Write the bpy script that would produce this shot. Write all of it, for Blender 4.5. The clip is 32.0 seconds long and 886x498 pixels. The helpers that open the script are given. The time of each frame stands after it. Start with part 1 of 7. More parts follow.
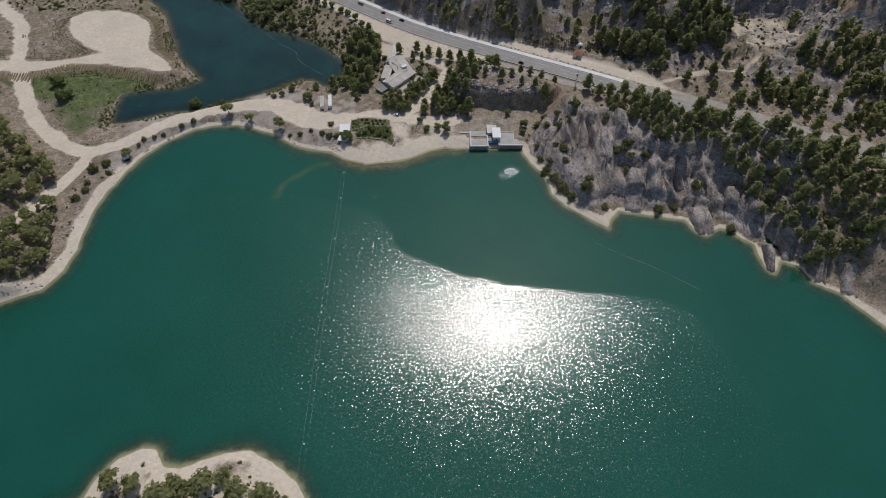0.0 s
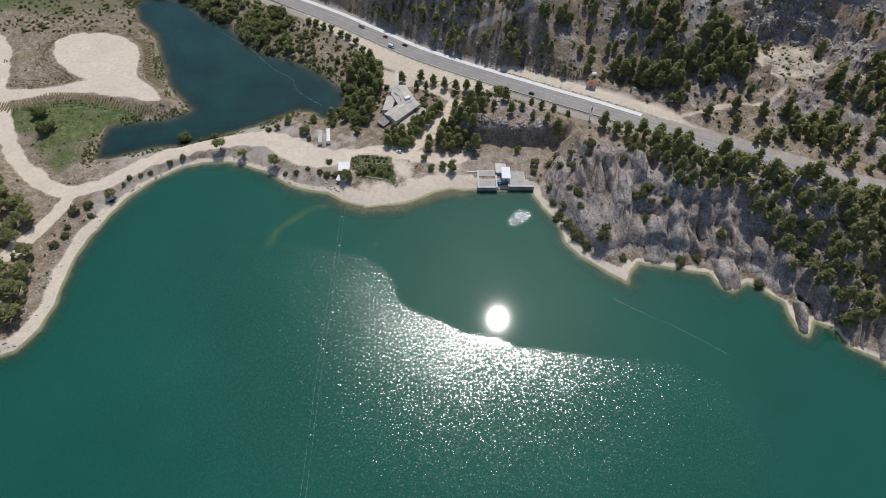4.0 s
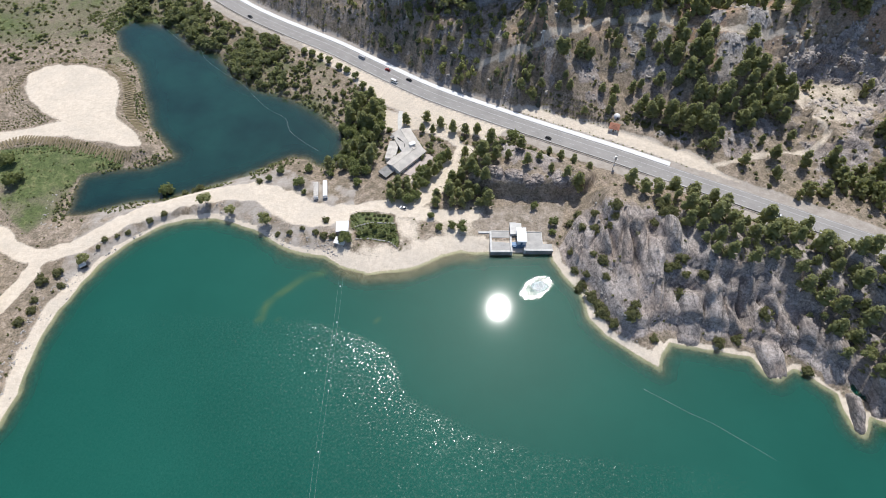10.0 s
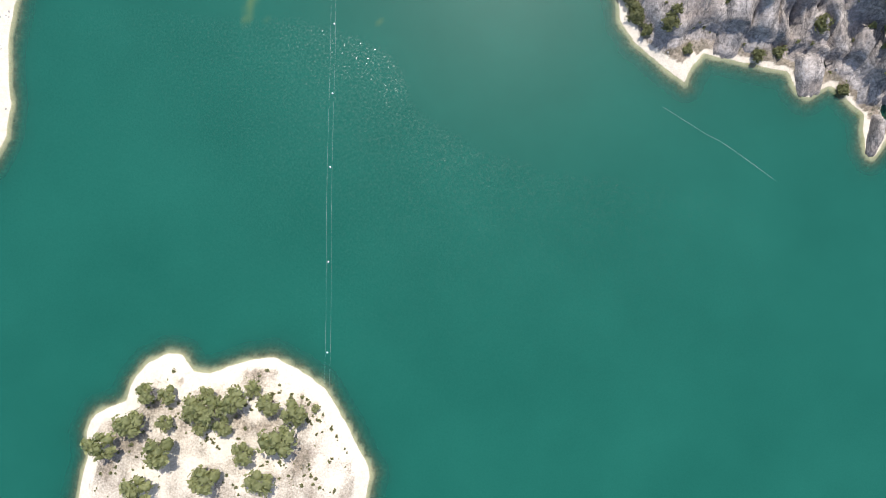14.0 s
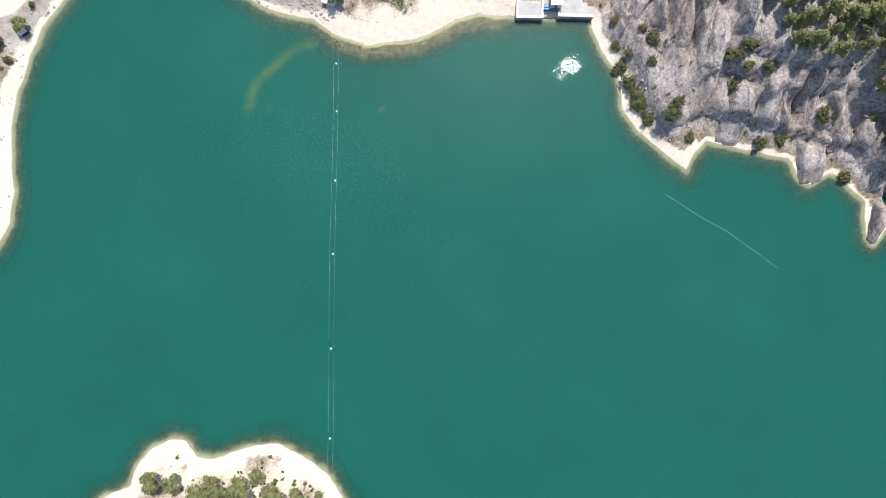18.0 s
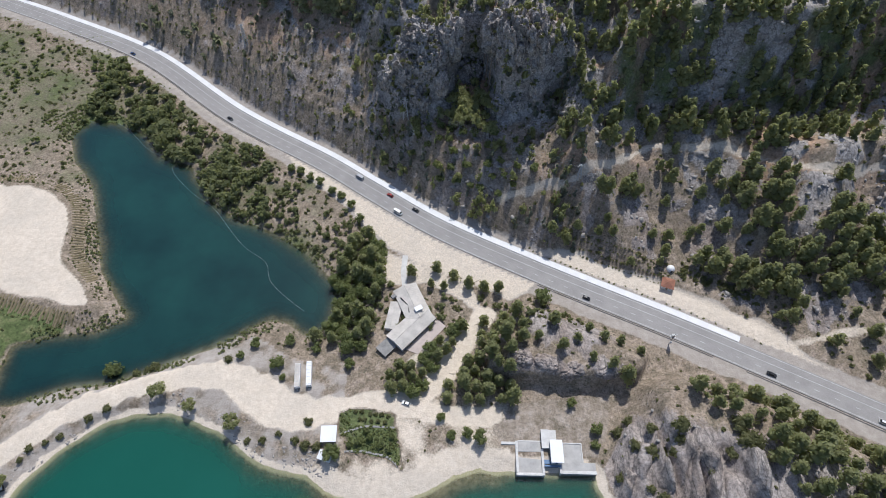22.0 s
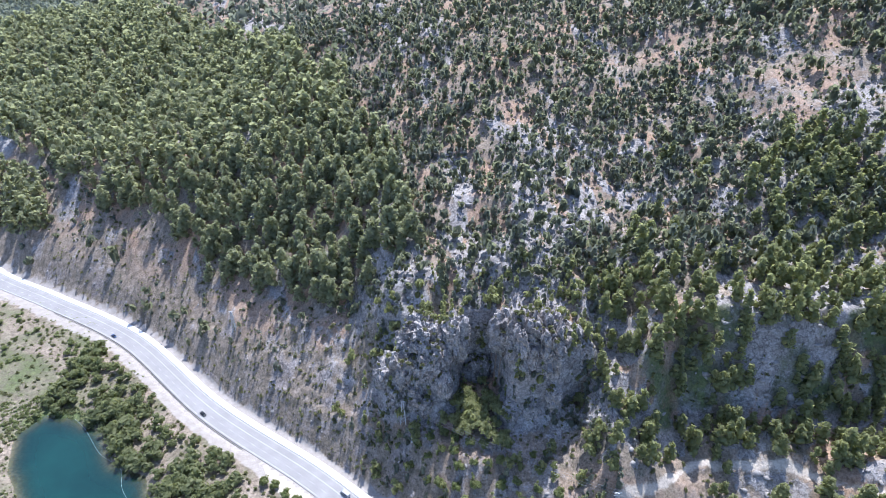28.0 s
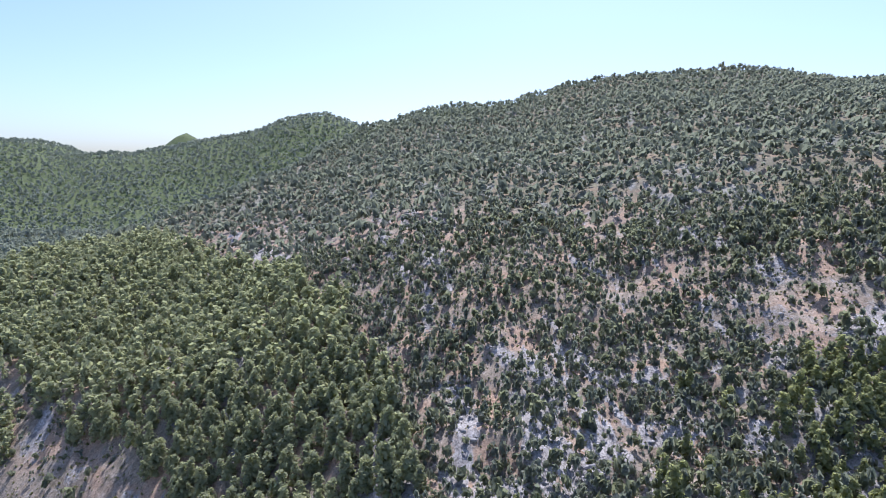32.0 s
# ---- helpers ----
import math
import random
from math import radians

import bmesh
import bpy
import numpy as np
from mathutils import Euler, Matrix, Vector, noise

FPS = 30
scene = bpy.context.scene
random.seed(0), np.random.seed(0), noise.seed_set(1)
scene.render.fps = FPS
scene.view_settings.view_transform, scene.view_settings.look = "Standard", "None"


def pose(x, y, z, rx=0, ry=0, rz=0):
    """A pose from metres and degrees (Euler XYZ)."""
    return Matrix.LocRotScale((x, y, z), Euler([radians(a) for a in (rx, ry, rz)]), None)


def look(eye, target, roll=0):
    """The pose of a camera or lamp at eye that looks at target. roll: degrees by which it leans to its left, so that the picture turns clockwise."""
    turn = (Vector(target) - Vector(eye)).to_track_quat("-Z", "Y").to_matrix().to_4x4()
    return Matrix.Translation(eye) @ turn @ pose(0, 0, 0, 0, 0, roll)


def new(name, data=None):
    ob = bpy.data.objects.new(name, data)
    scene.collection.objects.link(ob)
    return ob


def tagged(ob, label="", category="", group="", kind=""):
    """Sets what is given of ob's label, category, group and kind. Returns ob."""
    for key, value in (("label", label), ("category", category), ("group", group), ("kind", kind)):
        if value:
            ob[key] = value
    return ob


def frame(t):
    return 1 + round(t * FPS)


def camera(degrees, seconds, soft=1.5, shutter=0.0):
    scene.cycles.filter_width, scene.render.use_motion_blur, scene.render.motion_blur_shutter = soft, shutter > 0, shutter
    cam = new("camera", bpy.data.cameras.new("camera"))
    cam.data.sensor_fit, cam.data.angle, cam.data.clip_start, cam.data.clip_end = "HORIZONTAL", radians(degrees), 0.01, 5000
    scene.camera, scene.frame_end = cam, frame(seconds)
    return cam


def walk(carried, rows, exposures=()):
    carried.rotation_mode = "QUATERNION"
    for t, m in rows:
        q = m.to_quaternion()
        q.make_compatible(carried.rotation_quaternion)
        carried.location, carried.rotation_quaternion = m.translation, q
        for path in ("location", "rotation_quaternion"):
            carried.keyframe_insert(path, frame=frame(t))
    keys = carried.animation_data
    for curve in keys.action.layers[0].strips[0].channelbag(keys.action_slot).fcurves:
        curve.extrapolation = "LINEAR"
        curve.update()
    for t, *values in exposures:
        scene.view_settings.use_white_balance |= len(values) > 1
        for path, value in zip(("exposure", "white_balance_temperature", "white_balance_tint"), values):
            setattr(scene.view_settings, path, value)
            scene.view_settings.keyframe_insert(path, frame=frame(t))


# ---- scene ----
cam = camera(76.6, 32.0, soft=0.8)

# seconds, place, tilt, heading, lean
PATH = [
    (0.0, 4.7, -58.4, 260.3, 36.95, -0.06, 0.05),
    (0.5, 4.3, -53.4, 260.3, 36.88, -0.04, 0.06),
    (1.0, 3.9, -48.4, 260.3, 36.88, -0.03, 0.09),
    (1.5, 3.5, -43.3, 260.3, 36.84, -0.02, 0.14),
    (2.0, 3.2, -38.4, 260.2, 36.81, -0.02, 0.20),
    (2.5, 2.8, -33.4, 260.2, 36.76, -0.02, 0.25),
    (3.0, 2.4, -28.5, 260.2, 36.75, -0.01, 0.27),
    (3.5, 2.0, -23.6, 260.2, 36.70, 0.01, 0.28),
    (5.5, 0.4, -4.8, 259.9, 36.69, 0.00, 0.31),
    (6.0, -0.0, -0.0, 259.9, 36.74, 0.00, 0.34),
    (6.5, -0.4, 4.8, 259.9, 36.69, 0.01, 0.37),
    (7.0, -0.9, 9.7, 259.9, 36.71, 0.02, 0.38),
    (7.5, -1.3, 14.5, 259.9, 36.70, 0.02, 0.38),
    (8.0, -1.8, 19.3, 259.9, 36.71, 0.04, 0.37),
    (8.5, -2.2, 24.2, 259.9, 36.67, 0.07, 0.35),
    (9.0, -2.6, 29.0, 259.9, 36.70, 0.10, 0.34),
    (9.5, -2.9, 33.8, 259.9, 36.69, 0.13, 0.33),
    (10.0, -3.2, 38.5, 259.9, 35.59, 0.16, 0.30),
    (10.5, -3.5, 43.2, 260.0, 31.08, 0.20, 0.22),
    (11.0, -3.9, 47.9, 260.0, 25.99, 0.28, 0.13),
    (11.5, -4.3, 52.6, 260.0, 21.22, 0.42, 0.05),
    (12.0, -4.7, 57.3, 260.0, 16.09, 0.63, 0.02),
    (12.5, -5.1, 62.0, 260.0, 11.04, 0.87, 0.03),
    (13.0, -5.6, 66.7, 260.0, 5.84, 1.06, 0.04),
    (13.5, -6.0, 71.5, 260.0, 1.29, 1.18, 0.02),
    (13.9, -6.3, 75.6, 260.0, -0.50, 1.19, 0.02),
    (15.5, -7.2, 92.1, 260.1, -0.76, 1.23, 0.02),
    (16.0, -7.5, 97.3, 260.1, -0.79, 1.25, 0.01),
    (16.5, -7.7, 102.5, 260.1, -0.86, 1.25, 0.01),
    (17.0, -7.9, 107.7, 260.1, -0.85, 1.25, 0.00),
    (17.5, -8.1, 112.9, 260.2, -0.91, 1.23, -0.00),
    (18.0, -8.3, 118.0, 260.2, -0.79, 1.21, -0.02),
    (18.5, -8.4, 123.1, 260.2, -0.07, 1.20, -0.04),
    (19.0, -8.5, 128.1, 260.3, 2.49, 1.22, -0.06),
    (19.5, -8.4, 133.0, 260.3, 7.41, 1.23, -0.06),
    (20.0, -8.3, 137.8, 260.3, 13.62, 1.25, -0.05),
    (20.5, -8.1, 142.5, 260.4, 19.49, 1.30, -0.05),
    (21.0, -7.9, 147.1, 260.4, 25.22, 1.34, -0.05),
    (21.5, -7.9, 151.7, 260.4, 30.30, 1.35, -0.06),
    (22.0, -7.8, 156.2, 260.4, 35.85, 1.35, -0.07),
    (22.5, -7.9, 160.7, 260.4, 40.85, 1.33, -0.08),
    (23.0, -8.0, 165.2, 260.4, 46.29, 1.28, -0.07),
    (23.5, -8.2, 169.7, 260.4, 50.60, 1.26, -0.07),
    (24.0, -8.4, 174.4, 260.2, 50.67, 1.26, -0.06),
    (24.5, -8.7, 179.0, 260.1, 50.73, 1.25, -0.04),
    (26.2, -10.1, 195.4, 259.2, 50.80, 1.20, -0.00),
    (26.5, -10.4, 198.3, 259.0, 51.23, 1.19, 0.01),
    (27.0, -10.9, 202.8, 258.6, 53.75, 1.13, 0.06),
    (27.5, -11.4, 207.2, 258.1, 56.55, 1.09, 0.10),
    (28.0, -11.9, 211.4, 257.6, 59.67, 1.06, 0.13),
    (28.5, -12.4, 215.2, 257.1, 62.46, 1.03, 0.15),
    (29.0, -12.8, 218.6, 256.7, 65.55, 1.01, 0.16),
    (29.5, -13.2, 221.6, 256.3, 68.34, 0.99, 0.17),
    (30.0, -13.5, 224.1, 255.9, 71.34, 0.99, 0.16),
    (30.5, -13.7, 226.1, 255.6, 74.15, 1.02, 0.14),
    (31.0, -13.7, 227.7, 255.3, 77.00, 1.07, 0.11),
    (31.5, -13.7, 229.0, 255.0, 79.52, 1.10, 0.10),
    (32.0, -13.7, 230.3, 254.7, 82.01, 1.10, 0.10),
]

EXPOSURES = [(0.0, -1.08, 6350, 11), (2.0, -0.97, 6350, 11), (6.0, -0.35, 6300, 10), (10.0, -0.12, 6250, 10), (12.0, 0.12, 6250, 10), (13.0, 0.34, 6250, 10), (18.5, 0.32, 6250, 10), (20.5, -0.06, 6200, 11), (22.0, -0.33, 6000, 11), (23.0, -0.2, 5800, 11), (24.0, 0.1, 5650, 12), (27.0, 0.5, 5500, 14), (29.0, 0.82, 5400, 16), (31.0, 0.74, 5400, 18), (32.0, 0.4, 5500, 18)]
walk(cam, [(r[0], pose(r[1], r[2], r[3], r[4], 0, r[5]) @ pose(0, 0, 0, 0, 0, r[6])) for r in PATH], EXPOSURES)

# ---------------------------------------------------------------- light
SUN = Vector((0.097, 0.493, 0.866)).normalized()
world = bpy.data.worlds.new("world")
scene.world = world
world.use_nodes = True
wn = world.node_tree.nodes
sky = wn.new("ShaderNodeTexSky")
sky.sky_type, sky.sun_disc = "NISHITA", False
sky.sun_elevation, sky.sun_rotation = math.asin(SUN.z), math.atan2(SUN.x, SUN.y)
sky.air_density, sky.dust_density, sky.altitude = 1.0, 2.2, 300
sky.ozone_density = 2.5
world.node_tree.links.new(sky.outputs[0], wn["Background"].inputs[0])
wn["Background"].inputs[1].default_value = 0.145
sun_data = bpy.data.lights.new("sun", "SUN")
sun_data.energy, sun_data.angle, sun_data.color = 4.4, radians(0.53), (1.0, 0.955, 0.88)
sun = new("sun", sun_data)
sun.matrix_world = look(SUN * 900, (0, 0, 0))

# ---------------------------------------------------------------- plan
WEST_SHORE = [(-520, -600), (-420, 20), (-300, 80), (-252, 93), (-235, 101), (-217, 110), (-210, 122), (-208, 137), (-210, 152),
              (-209, 168), (-206, 183), (-201, 200), (-194, 214), (-183, 229), (-168, 240), (-157, 245), (-138, 246), (-124, 242),
              (-111, 236), (-98, 227), (-84, 222), (-70, 219), (-59, 213), (-45, 209), (-29, 210), (-16, 215), (-5, 221), (8, 224), (23, 223)]
EAST_SHORE = [(23, 222), (58, 223), (59, 216), (64, 207), (70, 197), (74, 181), (80, 171), (95, 159), (104, 152), (107, 160), (112, 168),
              (127, 164), (142, 161), (152, 160), (156, 151), (161, 147), (166, 151), (171, 154), (187, 141), (189, 125), (192, 121),
              (197, 131), (208, 126), (211, 114), (224, 107), (238, 86), (270, 50), (330, 0), (430, -90), (520, -600)]
ISLAND = [(-169, -26), (-170, -14), (-166, -6), (-158, -3), (-151, 0), (-149, 8), (-142, 18), (-133, 23), (-126, 22), (-121, 15), (-113, 13),
          (-104, 17), (-94, 21), (-83, 22), (-71, 17), (-61, 9), (-54, -1), (-47, -14), (-38, -30), (-50, -120), (-120, -160), (-185, -90)]
POND = [(-239, 447), (-216, 437), (-195, 413), (-175, 406), (-157, 380), (-136, 365), (-113, 355), (-98, 345), (-83, 333), (-68, 317),
        (-67, 304), (-70, 293), (-79, 286), (-92, 294), (-101, 295), (-112, 290), (-127, 280), (-147, 270), (-172, 259), (-194, 256),
        (-217, 247), (-229, 246), (-230, 265), (-232, 279), (-207, 286), (-191, 288), (-178, 296), (-189, 308), (-202, 325), (-218, 357),
        (-232, 388), (-250, 407), (-264, 432), (-256, 449)]
ROAD = [(-700, 735), (-560, 672), (-420, 607), (-375, 582), (-319, 556), (-236, 513), (-157, 450), (-89, 407), (-58, 385), (-16, 356), (33, 330),
        (70, 312), (110, 293), (159, 268), (196, 248), (262, 212), (340, 172), (450, 112), (700, -20)]
CAUSEWAY = [(-372, 395), (-338, 360), (-316, 307), (-284, 255), (-259, 230), (-233, 216), (-207, 224), (-188, 242), (-165, 254), (-140, 261),
            (-118, 264), (-98, 254), (-78, 246), (-55, 249), (-34, 253), (-20, 256), (-7, 272), (6, 293), (10, 299)]
LEFT_TRACK = [(-262, 110), (-248, 150), (-236, 180), (-229, 200), (-228, 214)]
SPUR_TRACK = [(-30, 250), (-14, 247), (4, 246), (14, 247)]
HILL_TRACK = [(20, 366), (46, 366), (76, 373), (102, 388), (120, 386), (140, 384), (158, 376), (171, 371), (187, 365), (205, 368), (224, 374), (243, 366)]
QUARRY_TRACK = [(160, 285), (172, 287), (188, 290), (208, 292), (224, 294), (236, 301), (238, 310), (233, 320), (231, 334), (236, 342)]
RIGHT_WOODS = [[(124, 375), (137, 379), (169, 371), (193, 362), (201, 350), (226, 352), (221, 326), (206, 304), (185, 308), (155, 316), (128, 335), (122, 353)],
               [(43, 347), (65, 348), (72, 338), (55, 337)], [(61, 357), (94, 372), (97, 365), (68, 352)],
               [(124, 334), (155, 321), (190, 300), (220, 290), (216, 281), (188, 292), (155, 309), (126, 325)],
               [(229, 280), (248, 287), (275, 275), (330, 240), (320, 205), (262, 240), (246, 252), (229, 268)], [(250, 309), (271, 310), (272, 292), (250, 288)],
               [(255, 300), (300, 320), (345, 270), (330, 245), (290, 268)]]
SAND_PAD = [(-299, 358), (-300, 372), (-294, 380), (-284, 383), (-264, 382), (-245, 374), (-235, 364), (-230, 352), (-227, 337), (-224, 328), (-207, 313), (-196, 301), (-205, 299), (-224, 304), (-252, 309),
            (-273, 307), (-296, 301), (-340, 299), (-338, 313), (-294, 311), (-274, 317), (-259, 323), (-272, 332), (-287, 343)]
GREEN_MEADOW = [(-330, 292), (-290, 296), (-276, 301), (-248, 304), (-207, 295), (-207, 286), (-232, 279), (-231, 246), (-242, 229), (-262, 244), (-276, 262), (-300, 276)]
FAR_MEADOW = [(-470, 470), (-400, 420), (-330, 402), (-285, 408), (-264, 432), (-256, 449), (-240, 447), (-250, 470), (-300, 505), (-370, 540), (-460, 560)]
LAYBY = [(-122, 420), (-100, 395), (-74, 374), (-58, 355), (-44, 341), (-26, 331), (-2, 320), (14, 314), (24, 308), (34, 314), (40, 322), (20, 336), (-16, 352), (-60, 382), (-95, 408)]
HOUSE_YARD = [(-48, 340), (-44, 316), (-20, 318), (-2, 308), (6, 300), (-2, 288), (-18, 282), (-30, 272), (-22, 268), (-6, 282), (10, 302), (4, 316), (-24, 330)]
INTAKE_YARD = [(12, 238), (20, 232), (60, 228), (66, 240), (70, 258), (40, 256), (14, 252)]
HEADLAND = [(60, 224), (66, 210), (73, 196), (79, 178), (92, 166), (112, 174), (150, 165), (172, 158), (192, 142), (202, 133), (240, 105), (300, 55),
            (420, -30), (560, -40), (470, 60), (360, 130), (300, 168), (240, 200), (200, 220), (165, 240), (135, 258), (100, 268), (82, 262), (72, 244)]
MOUND = [(10, 266), (30, 262), (60, 260), (84, 264), (92, 280), (66, 296), (40, 308), (26, 302), (14, 286)]
GARDEN = [(-58.5, 246.5), (-53.8, 248.6), (-46.9, 249.2), (-32.4, 246.2), (-31.6, 241.8), (-28.6, 229.4), (-27.2, 221.6), (-34.2, 225.8), (-42.4, 227.2), (-53.2, 228.6), (-54.4, 235.4), (-57.6, 236)]
WIND_LINE = [(-420, 150), (-230, 178), (-140, 184), (-90, 179), (-71, 179), (-48, 173), (-31, 163), (-24, 149), (-22, 141), (-6, 131), (14, 121), (40, 113),
             (64, 109), (90, 108), (108, 107), (124, 104), (140, 95), (165, 40), (260, -60)]


def smooth(a, b, x):
    t = np.clip((x - a) / (b - a), 0, 1)
    return t * t * (3 - 2 * t)


def lattice(ix, iy, seed):
    h = (ix.astype(np.int64) * 374761393 + iy.astype(np.int64) * 668265263 + seed * 974634777) & 0xFFFFFFFF
    h = ((h ^ (h >> 13)) * 1274126177) & 0xFFFFFFFF
    return ((h ^ (h >> 16)) & 0xFFFF) / 65535.0


def grain(x, y, size, seed=0):
    """Smooth noise from 0 to 1 with lumps of that many metres."""
    x, y = x / size, y / size
    ix, iy = np.floor(x), np.floor(y)
    fx, fy = x - ix, y - iy
    fx, fy = fx * fx * (3 - 2 * fx), fy * fy * (3 - 2 * fy)
    a, b = lattice(ix, iy, seed), lattice(ix + 1, iy, seed)
    c, d = lattice(ix, iy + 1, seed), lattice(ix + 1, iy + 1, seed)
    return (a * (1 - fx) + b * fx) * (1 - fy) + (c * (1 - fx) + d * fx) * fy


def fractal(x, y, size, octaves=4, seed=0, gain=0.5):
    out, amp, total = 0, 1.0, 0
    for k in range(octaves):
        c, s = math.cos(k * 1.1 + 0.4), math.sin(k * 1.1 + 0.4)
        out = out + amp * grain(c * x - s * y, s * x + c * y, size / 2 ** k, seed + k)
        total, amp = total + amp, amp * gain
    return out / total


def ridged(x, y, size, octaves=4, seed=0):
    out, amp, total = 0, 1.0, 0
    for k in range(octaves):
        c, s = math.cos(k * 0.9), math.sin(k * 0.9)
        out = out + amp * (1 - np.abs(2 * grain(c * x - s * y, s * x + c * y, size / 2 ** k, seed + k) - 1))
        total, amp = total + amp, amp * 0.55
    return out / total


def curve(points, step=4.0):
    """A smooth line through the points, as an array of places about step metres apart."""
    p = np.array(points, float)
    p = np.vstack([2 * p[0] - p[1], p, 2 * p[-1] - p[-2]])
    out = []
    for i in range(1, len(p) - 2):
        n = max(2, int(np.linalg.norm(p[i + 1] - p[i]) / step))
        t = np.arange(n)[:, None] / n
        a, b, c, d = p[i - 1], p[i], p[i + 1], p[i + 2]
        out.append(0.5 * (2 * b + (c - a) * t + (2 * a - 5 * b + 4 * c - d) * t ** 2 + (3 * b - a - 3 * c + d) * t ** 3))
    out.append(p[-2:-1])
    return np.vstack(out)


def to_line(x, y, line):
    """Distance to a line, and how far along it."""
    best, along, run = np.full(x.shape, 1e9), np.zeros(x.shape), 0.0
    for a, b in zip(line[:-1], line[1:]):
        d = b - a
        n = float(np.hypot(*d))
        if n < 1e-6:
            continue
        t = np.clip(((x - a[0]) * d[0] + (y - a[1]) * d[1]) / n ** 2, 0, 1)
        r = np.hypot(x - a[0] - t * d[0], y - a[1] - t * d[1])
        near = r < best
        best, along = np.where(near, r, best), np.where(near, run + t * n, along)
        run += n
    return best, along


def inside(x, y, poly):
    """Distance to the edge of an area, positive within."""
    p = np.array(poly, float)
    best, odd = np.full(x.shape, 1e9), np.zeros(x.shape, bool)
    for a, b in zip(p, np.roll(p, -1, 0)):
        d = b - a
        n = float(d @ d)
        t = np.clip(((x - a[0]) * d[0] + (y - a[1]) * d[1]) / n, 0, 1)
        best = np.minimum(best, np.hypot(x - a[0] - t * d[0], y - a[1] - t * d[1]))
        if abs(d[1]) > 1e-9:
            odd ^= ((a[1] > y) != (b[1] > y)) & (x < a[0] + d[0] * (y - a[1]) / d[1])
    return np.where(odd, best, -best)


road_line = curve(ROAD, 6)
causeway_line = curve(CAUSEWAY, 4)
tracks = [curve(LEFT_TRACK), curve(SPUR_TRACK)]
hill_track_lines = [curve(HILL_TRACK), curve(QUARRY_TRACK)]
MAIN_LAKE = WEST_SHORE + EAST_SHORE


def road_height(x):
    return 4.5 + 5.0 * smooth(120, 320, x) + 2.0 * smooth(-250, -600, x)


def ridge_height(x):
    return np.interp(x, [-1500, -600, -233, -70, 110, 365, 711, 1135, 2000], [250, 300, 357, 410, 425, 480, 501, 466, 400])


def bare_patch(x, y):
    """The tan openings in the scrub of the high slope."""
    one = np.exp(-((x - 212 - 0.15 * (y - 600)) / 36) ** 2 - ((y - 600) / 50) ** 2)
    two = np.exp(-((x - 108 - 0.2 * (y - 655)) / 16) ** 2 - ((y - 655) / 42) ** 2)
    return smooth(0.35, 0.75, np.maximum(one, two) + 0.6 * (fractal(x, y, 22, 3, 167) - 0.5))


